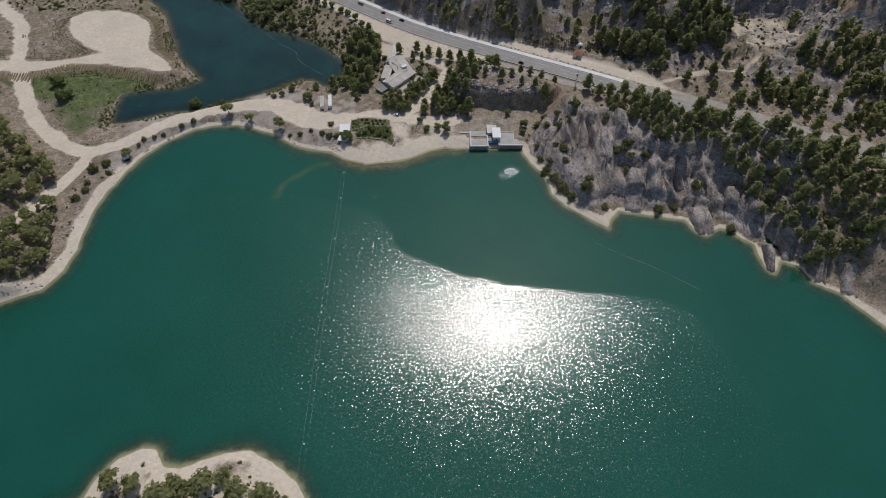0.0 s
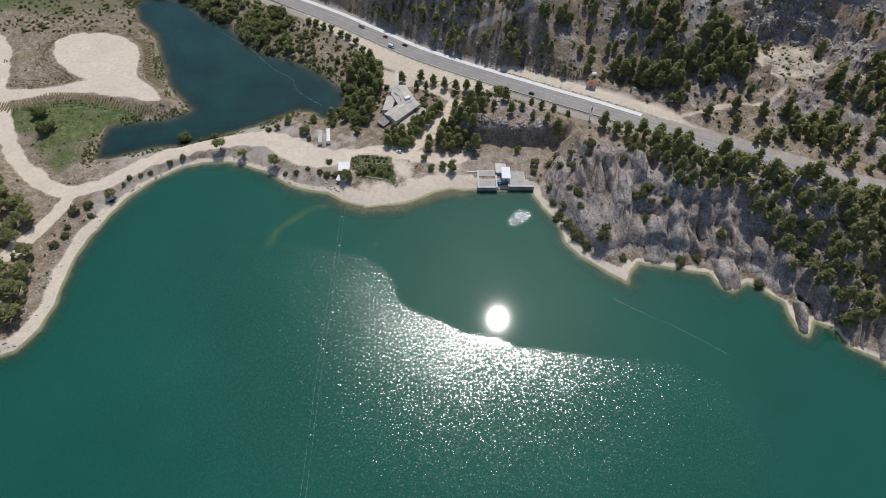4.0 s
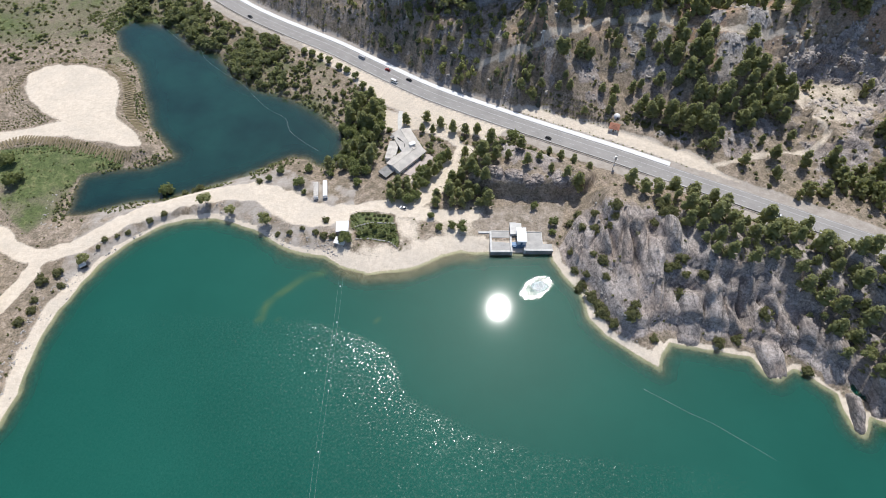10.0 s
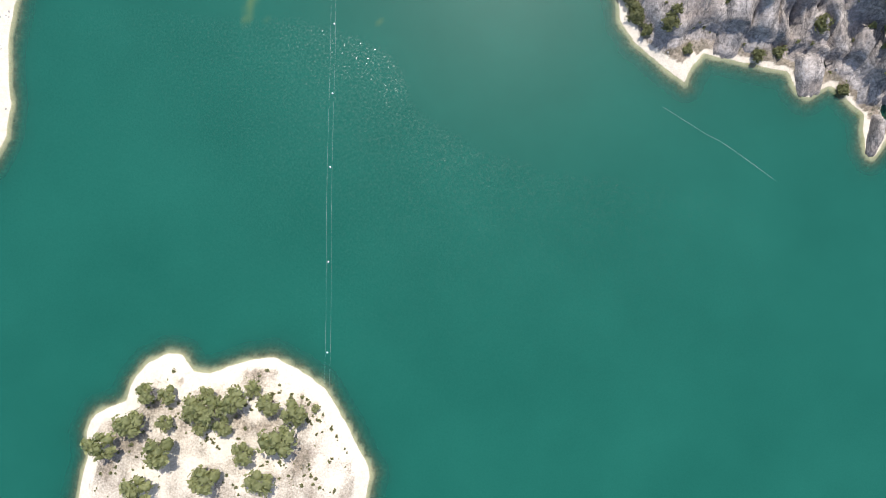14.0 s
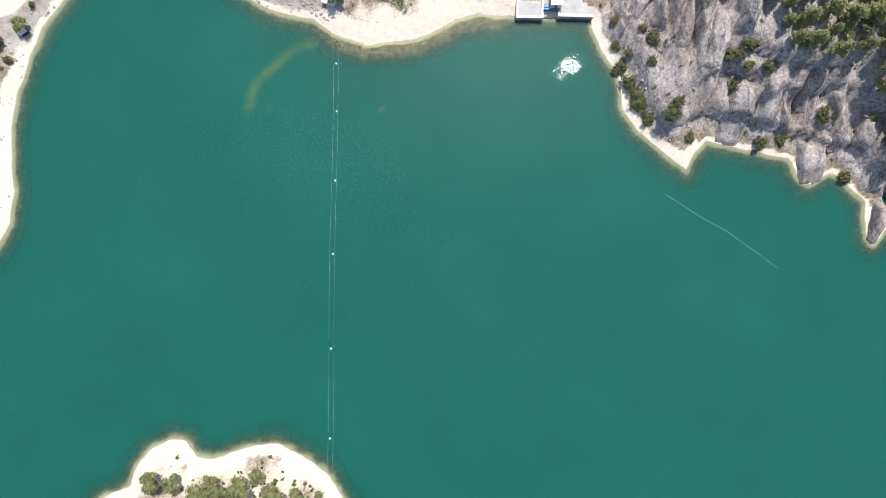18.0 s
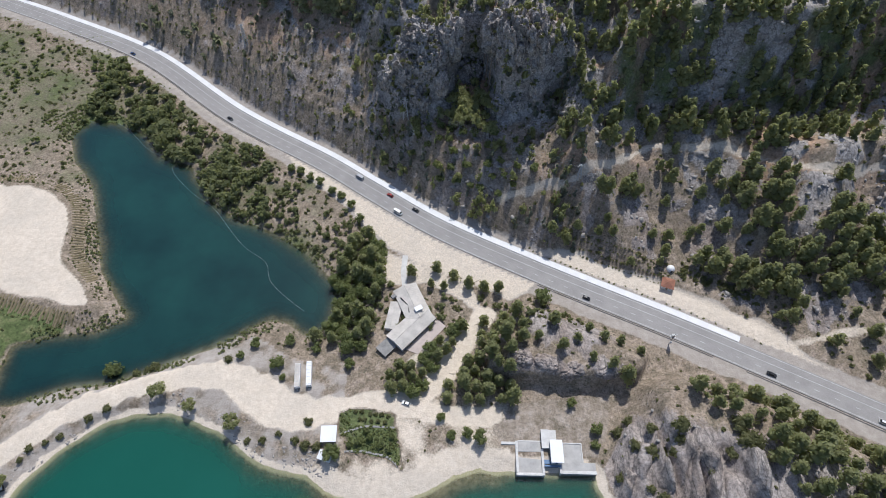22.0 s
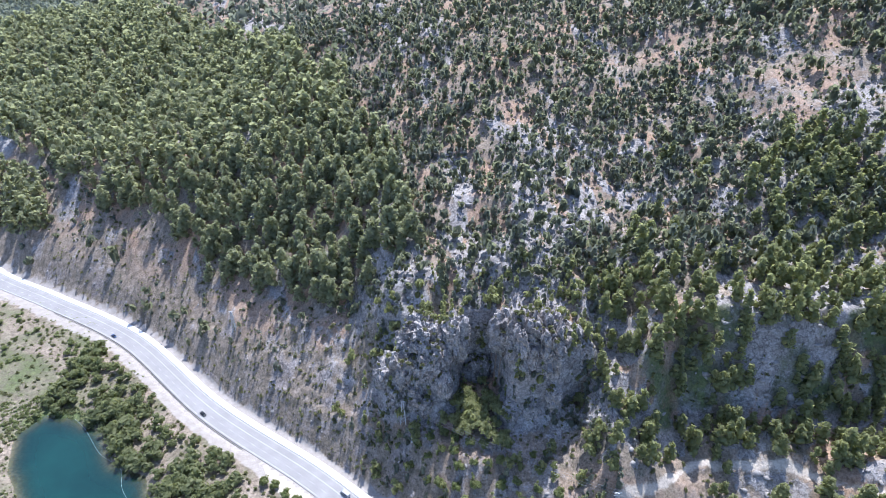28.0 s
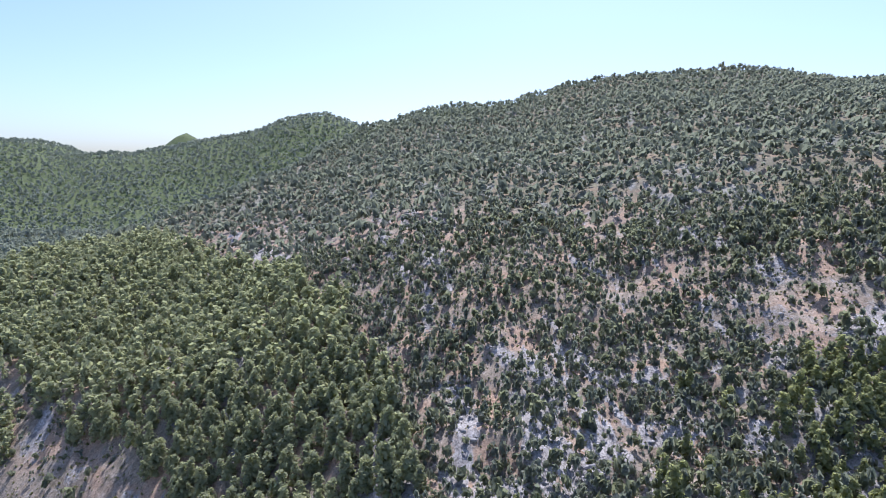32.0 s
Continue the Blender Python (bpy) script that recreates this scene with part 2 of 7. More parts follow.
def terrain(x, y, fine=True):
    """Height of the ground, and what covers it."""
    wob = 3.2 * (fractal(x, y, 14, 3, 5) - 0.5) if fine else 0
    water = np.maximum(inside(x, y, MAIN_LAKE), inside(x, y, POND))
    water = np.minimum(water, -inside(x, y, ISLAND)) + wob
    built = smooth(16, 21, x) * (1 - smooth(60, 64, x)) * smooth(212, 218, y) * (1 - smooth(226, 232, y))
    water = water - wob * built
    land = -water
    near = (np.abs(x) < 480) & (y > -200) & (y < 700)
    # shores
    h = np.where(land > 0, np.interp(land, [0, 1.5, 5, 12, 30, 80, 400], [0, 0.55, 1.3, 2.6, 3.4, 4.5, 12]),
                 np.interp(land, [-60, -25, -12, -5, 0], [-9, -6.5, -3.2, -1.1, 0]))
    shelf_f = smooth(-72, -58, x) * (1 - smooth(12, 22, x)) * smooth(185, 195, y) * (1 - smooth(224, 228, y))
    h = np.where(land < 0, h * (1 - 0.72 * shelf_f * smooth(-13, -5, land)), h)
    on = smooth(0, 6, land)
    # wooded bank in the west
    west = smooth(-222, -290, x + 0.25 * (y - 150)) * (1 - smooth(205, 245, y))
    h = h + on * west * (16 + 8 * fractal(x, y, 40, 3, 11))
    # headland and mound
    head = inside(x, y, HEADLAND) + 5 * (fractal(x, y, 18, 3, 21) - 0.5)
    crag = ridged(x + 0.25 * y, y * 0.4, 24, 5, 31)
    head_f = smooth(-4, 15, head)
    rise = np.interp(land + 7 * (fractal(x, y, 20, 3, 22) - 0.5), [0, 6, 14, 26, 38, 52, 90], [0, 1.5, 4, 7.5, 17, 20, 20.5]) + 5 * smooth(190, 215, x) * smooth(4, 12, land)
    h = h + on * head_f * (rise + 9 * (crag - 0.45) * smooth(6, 20, land) + 2 * fractal(x, y, 30, 3, 3) - 1)
    step_size = 8.5
    level_h = h + 5 * (fractal(x, y * 0.6, 26, 3, 42) - 0.5)
    terr = np.floor(level_h / step_size) * step_size + step_size * smooth(0.42, 0.58, level_h / step_size - np.floor(level_h / step_size)) + 0.12 * (level_h % step_size)
    rocky = smooth(0.02, 0.3, head_f) * (1 - smooth(205, 230, x)) * (1 - smooth(226, 246, y + 0.3 * (x - 110)))
    h = h + rocky * 0.5 * (terr - h) * smooth(2, 8, land) + rocky * (7.0 * (ridged(x + 0.2 * y, 0.16 * y, 14, 3, 43) - 0.5) + 1.1 * (ridged(x, y * 0.5, 5, 3, 44) - 0.5)) * smooth(1, 6, land)
    h = h - rocky * smooth(3, 8, land) * 6.0 * smooth(0.84, 0.96, ridged(x + 0.2 * y, 0.14 * y, 15, 2, 45))
    mound = inside(x, y, MOUND) + 3 * (fractal(x, y, 12, 3, 61) - 0.5)
    h = h + (0.75 * smooth(-0.4, 2.4, mound) + 0.25 * smooth(0, 9, mound)) * (9 + 4.5 * ridged(x, y, 16, 3, 62)) * smooth(312, 292, y + 0.35 * (x - 40))
    # hill beyond the road
    dr, along = to_line(x, y, road_line)
    road_y = np.interp(x, road_line[:, 0], road_line[:, 1])
    north = y > road_y
    q = np.clip((y - road_y - 10) / np.maximum(1700 - road_y, 300), 0, 1)
    mid = np.interp(q, [0, .006, .024, .045, .086, .17, .29, .535, .8, 1], [0, .02, .092, .16, .22, .306, .43, .60, .80, 1])
    right = np.interp(q, [0, .018, .035, .05, .07, .10, .134, .21, .29, .535, .8, 1], [0, .008, .022, .05, .075, .15, .225, .32, .41, .60, .80, 1])
    east = np.interp(q, [0, .035, .045, .06, .078, .092, .11, .15, .21, .29, .535, .8, 1], [0, .002, .01, .022, .034, .075, .12, .22, .32, .41, .60, .80, 1])
    g = mid + (right - mid) * smooth(30, 120, x)
    g = g + (east - g) * smooth(180, 225, x)
    xw = np.interp(y, [600, 800, 950, 1150, 1700], [-900, -760, -590, -440, -262]) + 70 * (fractal(x, y, 130, 3, 76) - 0.5)
    west_f = 0.26 + 0.74 * smooth(xw - 200, xw + 30, x)
    crest = ridge_height(x) * west_f
    hill = crest * g
    # a steep scarp over the terraces
    scarp_y = y + 9 * (fractal(x, y, 30, 3, 64) - 0.5) + 5 * (fractal(x, y, 9, 3, 65) - 0.5) - 12 * smooth(170, 225, x) + 14 * smooth(100, 75, x)
    scarp = np.interp(scarp_y, [360, 380, 397, 405, 428, 450, 500, 540], [24, 31, 37, 41, 88, 92, 107, 122])
    hill = hill + (scarp - hill) * smooth(64, 90, x) * (1 - smooth(205, 260, x)) * smooth(372, 396, y) * (1 - smooth(470, 525, y))
    # a bench above the highway and the cliff behind it
    cliff_y = np.interp(x, [-60, -40, -15, -2, 9, 20, 40, 52], [434, 420, 420, 444, 443, 410, 409, 418]) + 5 * (fractal(x, y, 9, 3, 67) - 0.5)
    bench = np.interp(dr, [13, 16, 25, 40, 60, 90], [0, 9, 23, 30, 36, 45]) * (1 - 0.75 * smooth(12, 46, x) * (1 - smooth(18, 40, dr))) + 3 * (fractal(x, y, 12, 4, 66) - 0.5) * smooth(17, 24, dr) + 400 * smooth(cliff_y - 2, cliff_y + 26, y)
    hill = hill + (np.minimum(hill, bench) - hill) * smooth(-64, -46, x) * (1 - smooth(46, 66, x)) * (1 - smooth(28, 46, x) * (1 - smooth(26, 36, dr)))
    # the cut beside the highway: a low face, then a stony slope
    hill = np.minimum(hill, 5 * smooth(13.5, 17, dr) + 1.15 * np.maximum(dr - 17, 0) + 4 * (fractal(x, y, 16, 4, 69) - 0.4) * smooth(17, 26, dr) + 400 * smooth(60, 110, dr))
    gentle = 6.5 * smooth(12.5, 15.5, dr) + 0.84 * np.maximum(dr - 15.5, 0) + 5 * (fractal(x, y, 22, 4, 70) - 0.5) * smooth(16, 24, dr)
    gentle = gentle + (2.6 * (ridged(x, y, 9, 4, 68) - 0.5)) * smooth(16, 22, dr)
    gentle = 0.35 * gentle + 0.65 * (np.floor(gentle / 4.2) * 4.2 + 4.2 * smooth(0.25, 0.75, gentle / 4.2 - np.floor(gentle / 4.2)))
    hill = hill + (np.minimum(hill, gentle) - hill) * (1 - smooth(-72, -44, x))
    shelf_edge = np.interp(x, [40, 60, 100, 150, 172], [14, 20, 22, 23, 16])
    shelf_lim = 0.6 + 1.1 * np.maximum(dr - shelf_edge, 0) + 2.5 * (fractal(x, y, 10, 3, 63) - 0.5) * smooth(0, 5, dr - shelf_edge) + 400 * smooth(48, 85, dr) + 400 * (1 - smooth(38, 48, x) * (1 - smooth(168, 185, x)))
    hill = np.minimum(hill, shelf_lim)
    bump = smooth(0.01, 0.08, q)
    hill = hill + bump * (34 * (fractal(x, y, 190, 4, 71) - 0.5) + 12 * (ridged(x, y, 45, 3, 75) - 0.55)) * smooth(0, 60, hill + 20)
    hill = hill + 40 * (fractal(x, y, 330, 4, 171) - 0.5) * smooth(0.25, 0.5, q) * (1 - 0.6 * smooth(0.75, 1, q))
    hill = hill + smooth(0.012, 0.03, q) * (1 - smooth(0.2, 0.32, q)) * (4.2 * (ridged(x + 0.4 * y, y * 0.7, 17, 4, 77) - 0.55) + 2.4 * (ridged(x, y, 6.5, 3, 78) - 0.5))
    # crags over the road
    rag = fractal(x, y, 16, 4, 80, 0.6) - 0.5
    cliff = np.exp(-np.abs((x + 27) / 21) ** 3 - np.abs((y - 428) / 14) ** 3) + np.exp(-np.abs((x - 31) / 20) ** 3 - np.abs((y - 416) / 14) ** 3) + 0.9 * rag
    cliff = cliff * smooth(0.04, 0.2, np.exp(-((x / 75) ** 2 + ((y - 420) / 40) ** 2)))
    hill = hill + 5 * smooth(0.25, 0.7, cliff) * (0.5 + 1.0 * ridged(x, y * 0.7, 11, 4, 81))
    # quarry
    quarry = np.exp(-(((x - 252) / 30) ** 2 + ((y - 335) / 26) ** 2))
    off = np.sqrt(np.maximum(-np.log(np.maximum(quarry, 1e-9)), 0))
    hill = np.where((off < 2.2) & (y < 405), np.minimum(hill, 8 + 29 * np.maximum(off - 0.8, 0) ** 1.1 + 5 * (fractal(x, y, 14, 3, 84) - 0.5)), hill)
    ring = smooth(0.03, 0.1, quarry) * (1 - smooth(0.4, 0.6, quarry))
    blocky = hill + 7 * (fractal(x, y, 11, 3, 85) - 0.5)
    blocky = np.floor(blocky / 5) * 5 + 5 * smooth(0.35, 0.65, blocky / 5 - np.floor(blocky / 5))
    hill = hill + ring * (blocky - hill) + 2.5 * ring * (ridged(x, y, 6, 3, 89) - 0.5)
    back = np.maximum(y - 1700, 0)
    hill = hill - 0.22 * back + 0.00002 * back ** 2
    range_top = np.interp(x, [-3600, -2300, -1926, -1853, -1780, -1682, -1560, -1316, -1072, -828, -705, -560, -430, -200, 600], [260, 330, 312, 330, 360, 358, 316, 314, 350, 404, 462, 490, 440, 330, 200])
    far = range_top * np.exp(-np.abs((y - 2650 - 0.15 * (x + 600)) / 620) ** 1.8) + 34 * (fractal(x, y, 240, 5, 91) - 0.5) + 16 * (ridged(x, y, 130, 4, 92) - 0.5)
    hill = np.where(y > 1500, np.maximum(hill, far), hill)
    peak = 512 * np.exp(-np.abs((x + 1940) / 540) ** 1.3 - np.abs((y - 4300) / 300) ** 2) + 25 * (fractal(x, y, 120, 4, 93) - 0.5)
    hill = np.where(y > 3600, np.maximum(hill, peak), hill)
    hill = np.where(y > 1200, np.maximum(hill, 55 + 25 * fractal(x, y, 300, 3, 95)), hill)
    rh = road_height(x)
    h_north = rh - 0.25 + hill * smooth(12, 17, dr)
    h = np.where(north, np.where(dr < 420, h_north, h_north), h)
    # the ground falls from the road to the lake and the pond
    bank = np.where(~north & (dr < 60), rh + (h - rh) * smooth(14, 34, dr), h)
    h = np.where(land > 2, bank, h)
    level = (~north) & (head_f > 0.2)
    h = np.where(level & (dr < 40), rh + (h - rh) * smooth(15, 30, dr), h)
    h = np.where((dr < 15) & ~north, rh + (h - rh) * smooth(11, 15, dr), h)
    h = np.where(dr < 10.6, rh - 0.25, h)
    # tracks, pads and yards are levelled
    dc, ac = to_line(x, y, causeway_line)
    ch = np.interp(ac, [0, 150, 240, 420, 520, 590], [4, 3.4, 3.2, 3.2, 3.6, 4.3])
    edge = smooth(0.5, 4, land)
    wide = 5.0 + 4.5 * np.exp(-((x + 95) / 26) ** 2)
    h = h + (ch - h) * (1 - smooth(wide, wide + 5, dc)) * edge
    track = 1 - smooth(wide - 1.6, wide + 2.4, dc + 3.0 * (grain(x, y, 5, 7) - 0.5))
    for line in tracks:
        d, _ = to_line(x, y, line)
        h = h + (np.clip(h, 2.8, 6) - h) * (1 - smooth(3, 9, d)) * 0.8 * edge
        track = np.maximum(track, 1 - smooth(3.0, 5.2, d + 1.6 * (grain(x, y, 4, 8) - 0.5)))
    for line in hill_track_lines:
        d, _ = to_line(x, y, line)
        track = np.maximum(track, (1 - smooth(1.2, 3.2, d + 2.6 * (grain(x, y, 5, 9) - 0.5))) * 0.62)
    pad = inside(x, y, SAND_PAD) + 4 * (fractal(x, y, 9, 3, 14) - 0.5)
    h = h + (5.2 - h) * smooth(-9, 0, pad) * edge
    track = np.maximum(track, smooth(-3, 2.5, pad))
    lay = inside(x, y, LAYBY) + 3 * (fractal(x, y, 8, 3, 15) - 0.5)
    h = h + (rh - 0.25 - h) * smooth(-8, 0, lay) * (dr > 7) * ~north
    yard = inside(x, y, HOUSE_YARD) + 2 * (fractal(x, y, 6, 2, 16) - 0.5)
    h = h + (4.3 - h) * smooth(-9, 1, yard)
    iy = inside(x, y, INTAKE_YARD)
    h = h + (2.6 - h) * smooth(-8, 0, iy) * edge
    # covers: sand, grass, rock, gravel
    beach = smooth(-3.5, -0.5, land) * (1 - smooth(4, 8.5, land + 4.5 * (fractal(x, y, 11, 3, 17) - 0.5)))
    bank = smooth(-206, -198, x) * (1 - smooth(-74, -62, x)) * smooth(185, 200, y)
    beach = beach * (1 - bank * smooth(1.2, 3.2, land + 2.5 * (fractal(x, y, 6, 2, 117) - 0.5)))
    beach_w = np.where((x > -64) & (x < 20) & (y > 180) & (y < 250), 1 - smooth(7, 12, land + 4 * (fractal(x, y, 7, 3, 18) - 0.5)), beach)
    sand = np.maximum(track, np.maximum(beach, beach_w * smooth(-3.5, -0.5, land)) * (1 - smooth(-12, -3, head) * smooth(np.where(x > 108, 0.9, 2.4), np.where(x > 108, 2.4, 5.0), land + 3 * (fractal(x, y, 6, 2, 121) - 0.5)) * (x > 55)))
    isle = smooth(0, 3, inside(x, y, ISLAND))
    sand = np.maximum(sand, isle * (0.36 + 1.1 * (fractal(x, y, 9, 3, 19) - 0.4)))
    pond_side = inside(x, y, POND)
    sand = sand * (1 - smooth(-16, -11, pond_side) * (track < 0.5))
    grass = np.maximum(smooth(-3, 3, inside(x, y, GREEN_MEADOW)) * (0.85 - 0.3 * (1 - smooth(262, 276, y + 8 * (fractal(x, y, 14, 2, 133) - 0.5))) + 0.8 * (fractal(x, y, 17, 3, 129) - 0.45)), (0.48 + 0.6 * (fractal(x, y, 24, 3, 128) - 0.4)) * smooth(-8, 6, inside(x, y, FAR_MEADOW) + 30 * (fractal(x, y, 30, 3, 118) - 0.5)))
    grass = np.maximum(grass, (0.25 + 0.5 * smooth(-215, -235, x) * smooth(425, 445, y)) * smooth(-9, -2, pond_side + 5 * (fractal(x, y, 8, 2, 20) - 0.5)) * (1 - smooth(1, 3, pond_side)))
    grass = np.maximum(grass, 0.52 * smooth(0.24, 0.44, q + 0.16 * (fractal(x, y, 120, 3, 119) - 0.5)) * north)
    grass = np.maximum(grass, np.clip(0.40 + 0.8 * (fractal(x, y, 14, 4, 130) - 0.5), 0, 1) * ~north * smooth(335, 360, y + 0.35 * (x + 150)) * (x < -40))
    grass = grass * (1 - track)
    rock = np.maximum(rocky, smooth(0, 5, mound) * smooth(0.36, 0.5, fractal(x, y, 15, 3, 22)))
    rock = np.maximum(rock, smooth(0.2, 0.5, cliff) * 1.0)
    rock = np.maximum(rock, smooth(0.10, 0.2, quarry) * (1 - smooth(0.42, 0.6, quarry)) * smooth(322, 340, y + 0.4 * (x - 252)))
    rubble = smooth(0.35, 0.6, quarry + 0.3 * (fractal(x, y, 12, 3, 86) - 0.5)) * (0.42 + 0.5 * (fractal(x, y, 7, 3, 87) - 0.4))
    rock = np.maximum(rock, 0.5 * north * smooth(0.3, 0.8, np.exp(-((x - 198 - 0.25 * (y - 358)) / 9) ** 2 - ((y - 358) / 20) ** 2) + 0.4 * (fractal(x, y, 9, 3, 88) - 0.5)))
    rock = np.maximum(rock, north * smooth(cliff_y - 3, cliff_y, y) * (1 - smooth(cliff_y + 10, cliff_y + 16, y)) * smooth(-62, -50, x) * (1 - smooth(48, 58, x)))
    scree = smooth(0.53, 0.64, fractal(x * 1.5 + 0.5 * y, y * 0.4 - 0.2 * x, 30, 5, 23, 0.66)) * smooth(0.02, 0.06, q)
    scree = np.maximum(scree, 0.95 * smooth(0.44, 0.56, fractal(x, y, 17, 4, 124, 0.65)) * smooth(30, 70, x) * smooth(385, 420, y) * (1 - smooth(560, 640, y)))
    cut = smooth(9, 14, dr) * (1 - smooth(50, 70, dr + 22 * (fractal(x, y, 25, 3, 24) - 0.5))) * north * (1 - smooth(20, 90, x))
    rock = np.maximum(rock, np.maximum(0.85 * scree, np.clip(0.42 - 0.2 * (1 - smooth(-150, -90, x)) + 1.8 * (fractal(x, y, 12, 4, 123, 0.65) - 0.5), 0, 1) * cut))
    rock = np.maximum(rock, 0.8 * smooth(0.50, 0.60, fractal(x, y, 13, 4, 125, 0.62)) * north * smooth(40, 60, x) * (y < 440) * smooth(24, 30, dr))
    # scrub on the scarp face, its dark tone also painting in deeper shade
    on_scarp = north * smooth(404, 408, scarp_y) * (1 - smooth(428, 434, scarp_y)) * smooth(60, 85, x) * (1 - smooth(230, 280, x))
    grass = np.maximum(grass, np.clip(0.5 + 1.2 * (fractal(x, y, 9, 3, 174) - 0.5), 0, 0.7) * on_scarp)
    opening = bare_patch(x, y) * north
    rock = rock * (1 - track) * (1 - 0.45 * opening)
    sand = np.maximum(sand, 0.30 * opening)
    grass = grass * (1 - opening)
    gravel = np.maximum(smooth(-1, 1, lay), 1 - smooth(13, 16, dr + 3 * (fractal(x, y, 9, 2, 25) - 0.5)))
    shelf_w = np.interp(x, [40, 60, 100, 150, 170, 200, 300], [15, 21, 23, 24, 17, 14, 13])
    shelf = (north & (x > 40) & (x < 330)) * (1 - smooth(shelf_w - 2.5, shelf_w + 1.5, dr + 5 * (fractal(x, y, 12, 2, 26) - 0.5)))
    sand = np.maximum(sand, (0.72 * shelf * (1 - 0.45 * smooth(160, 190, x)) * smooth(10.5, 13, dr + 2 * (fractal(x, y, 4, 2, 126) - 0.5))))
    gravel = np.maximum(gravel, 0.9 * shelf)
    gravel = np.maximum(gravel, smooth(-1, 1, yard) * 0.9)
    stony = ~north & (dc < 24) & (x > -215) & (x < -56) & (y > 190)
    gravel = np.maximum(gravel, stony * (0.52 + 1.0 * (fractal(x, y, 5, 3, 126) - 0.45)))
    flats = smooth(-66, -56, x) * (1 - smooth(12, 30, x)) * smooth(214, 220, y) * (1 - smooth(250, 262, y))
    sand = np.maximum(sand, flats * (0.55 + 1.1 * (fractal(x, y, 8, 3, 127) - 0.5)) * (land > 0))
    gravel = np.maximum(gravel, smooth(-2, 1, iy) * 0.45)
    sand = np.maximum(sand, 0.64 * smooth(-1, 2, lay + 4 * (fractal(x, y, 10, 3, 132) - 0.5)) * (dr > 7.5))
    sand = np.maximum(sand, 0.6 * smooth(-1, 1, yard))
    sand = np.maximum(sand, rubble)
    sand = np.maximum(sand, 0.36 * ~north * (dr > 6.5) * (1 - smooth(10.5, 13, dr + 3 * (fractal(x, y, 8, 2, 173) - 0.5))) * (1 - smooth(-130, -100, x)))
    grass = np.maximum(grass, 0.8 * smooth(1250, 1650, y - 0.35 * (x + 200)))
    bed_f = smooth(-0.5, 0.6, inside(x, y, GARDEN))
    sand, gravel = sand * (1 - bed_f), gravel * (1 - bed_f)
    grass = np.maximum(grass, 0.72 * bed_f)
    info = dict(land=land, q=q, north=north, dr=dr, track=track, rock=rock, grass=grass, sand=sand, gravel=gravel, head=head_f, mound=mound,
                west=west, isle=isle, pond=pond_side, wild=hill)
    return h, info

# ---------------------------------------------------------------- materials
class Mat:
    """A node material, built step by step."""

    def __init__(self, name, rough=0.85, metal=0.0):
        self.m = bpy.data.materials.new(name)
        self.m.use_nodes = True
        self.t = self.m.node_tree
        self.b = self.t.nodes["Principled BSDF"]
        self.b.inputs["Roughness"].default_value, self.b.inputs["Metallic"].default_value = rough, metal
        self.b.inputs["Specular IOR Level"].default_value = 0.3
        self.co = self.node("ShaderNodeNewGeometry").outputs["Position"]

    def node(self, kind, **values):
        n = self.t.nodes.new(kind)
        for k, v in values.items():
            n.inputs[k].default_value = v
        return n

    def link(self, a, b):
        self.t.links.new(a, b)

    def local(self):
        self.co = self.node("ShaderNodeTexCoord").outputs["Object"]
        return self

    def stretch(self, sx, sy, sz, turn=0.0):
        n = self.node("ShaderNodeMapping")
        n.inputs["Scale"].default_value = (sx, sy, sz)
        n.inputs["Rotation"].default_value = (0, 0, turn)
        self.link(self.co, n.inputs["Vector"])
        return n.outputs[0]

    def noise(self, size, detail=4, rough=0.6, co=None):
        n = self.node("ShaderNodeTexNoise", Scale=1.0 / size, Detail=detail, Roughness=rough)
        self.link(co or self.co, n.inputs["Vector"])
        return n.outputs["Fac"]

    def cells(self, size, feature="F1", co=None):
        n = self.node("ShaderNodeTexVoronoi", Scale=1.0 / size)
        n.feature = feature
        self.link(co or self.co, n.inputs["Vector"])
        return n

    def attr(self, name):
        n = self.node("ShaderNodeAttribute")
        n.attribute_name = name
        return n

    def ramp(self, fac, *stops):
        n = self.node("ShaderNodeValToRGB")
        e = n.color_ramp.elements
        while len(e) < len(stops):
            e.new(0.5)
        for el, (pos, col) in zip(e, stops):
            el.position = pos
            el.color = (*col, 1) if isinstance(col, tuple) else (col, col, col, 1)
        self.link(fac, n.inputs[0])
        return n.outputs[0]

    def math(self, op, a, b=0.0, clamp=False):
        n = self.node("ShaderNodeMath")
        n.operation, n.use_clamp = op, clamp
        for s, v in zip(n.inputs, (a, b)):
            if isinstance(v, (int, float)):
                s.default_value = v
            else:
                self.link(v, s)
        return n.outputs[0]

    def mix(self, fac, a, b, how="MIX"):
        n = self.node("ShaderNodeMix")
        n.data_type, n.blend_type = "RGBA", how
        for s, v in ((n.inputs[0], fac), (n.inputs[6], a), (n.inputs[7], b)):
            if isinstance(v, (int, float)):
                s.default_value = v
            elif isinstance(v, tuple):
                s.default_value = (*v, 1)
            else:
                self.link(v, s)
        return n.outputs[2]

    def color(self, c):
        if isinstance(c, tuple):
            self.b.inputs["Base Color"].default_value = (*c, 1)
        else:
            self.link(c, self.b.inputs["Base Color"])
        return self

    def bump(self, height, metres, strength=1.0):
        n = self.node("ShaderNodeBump", Distance=metres, Strength=strength)
        self.link(height, n.inputs["Height"])
        self.link(n.outputs[0], self.b.inputs["Normal"])
        return self


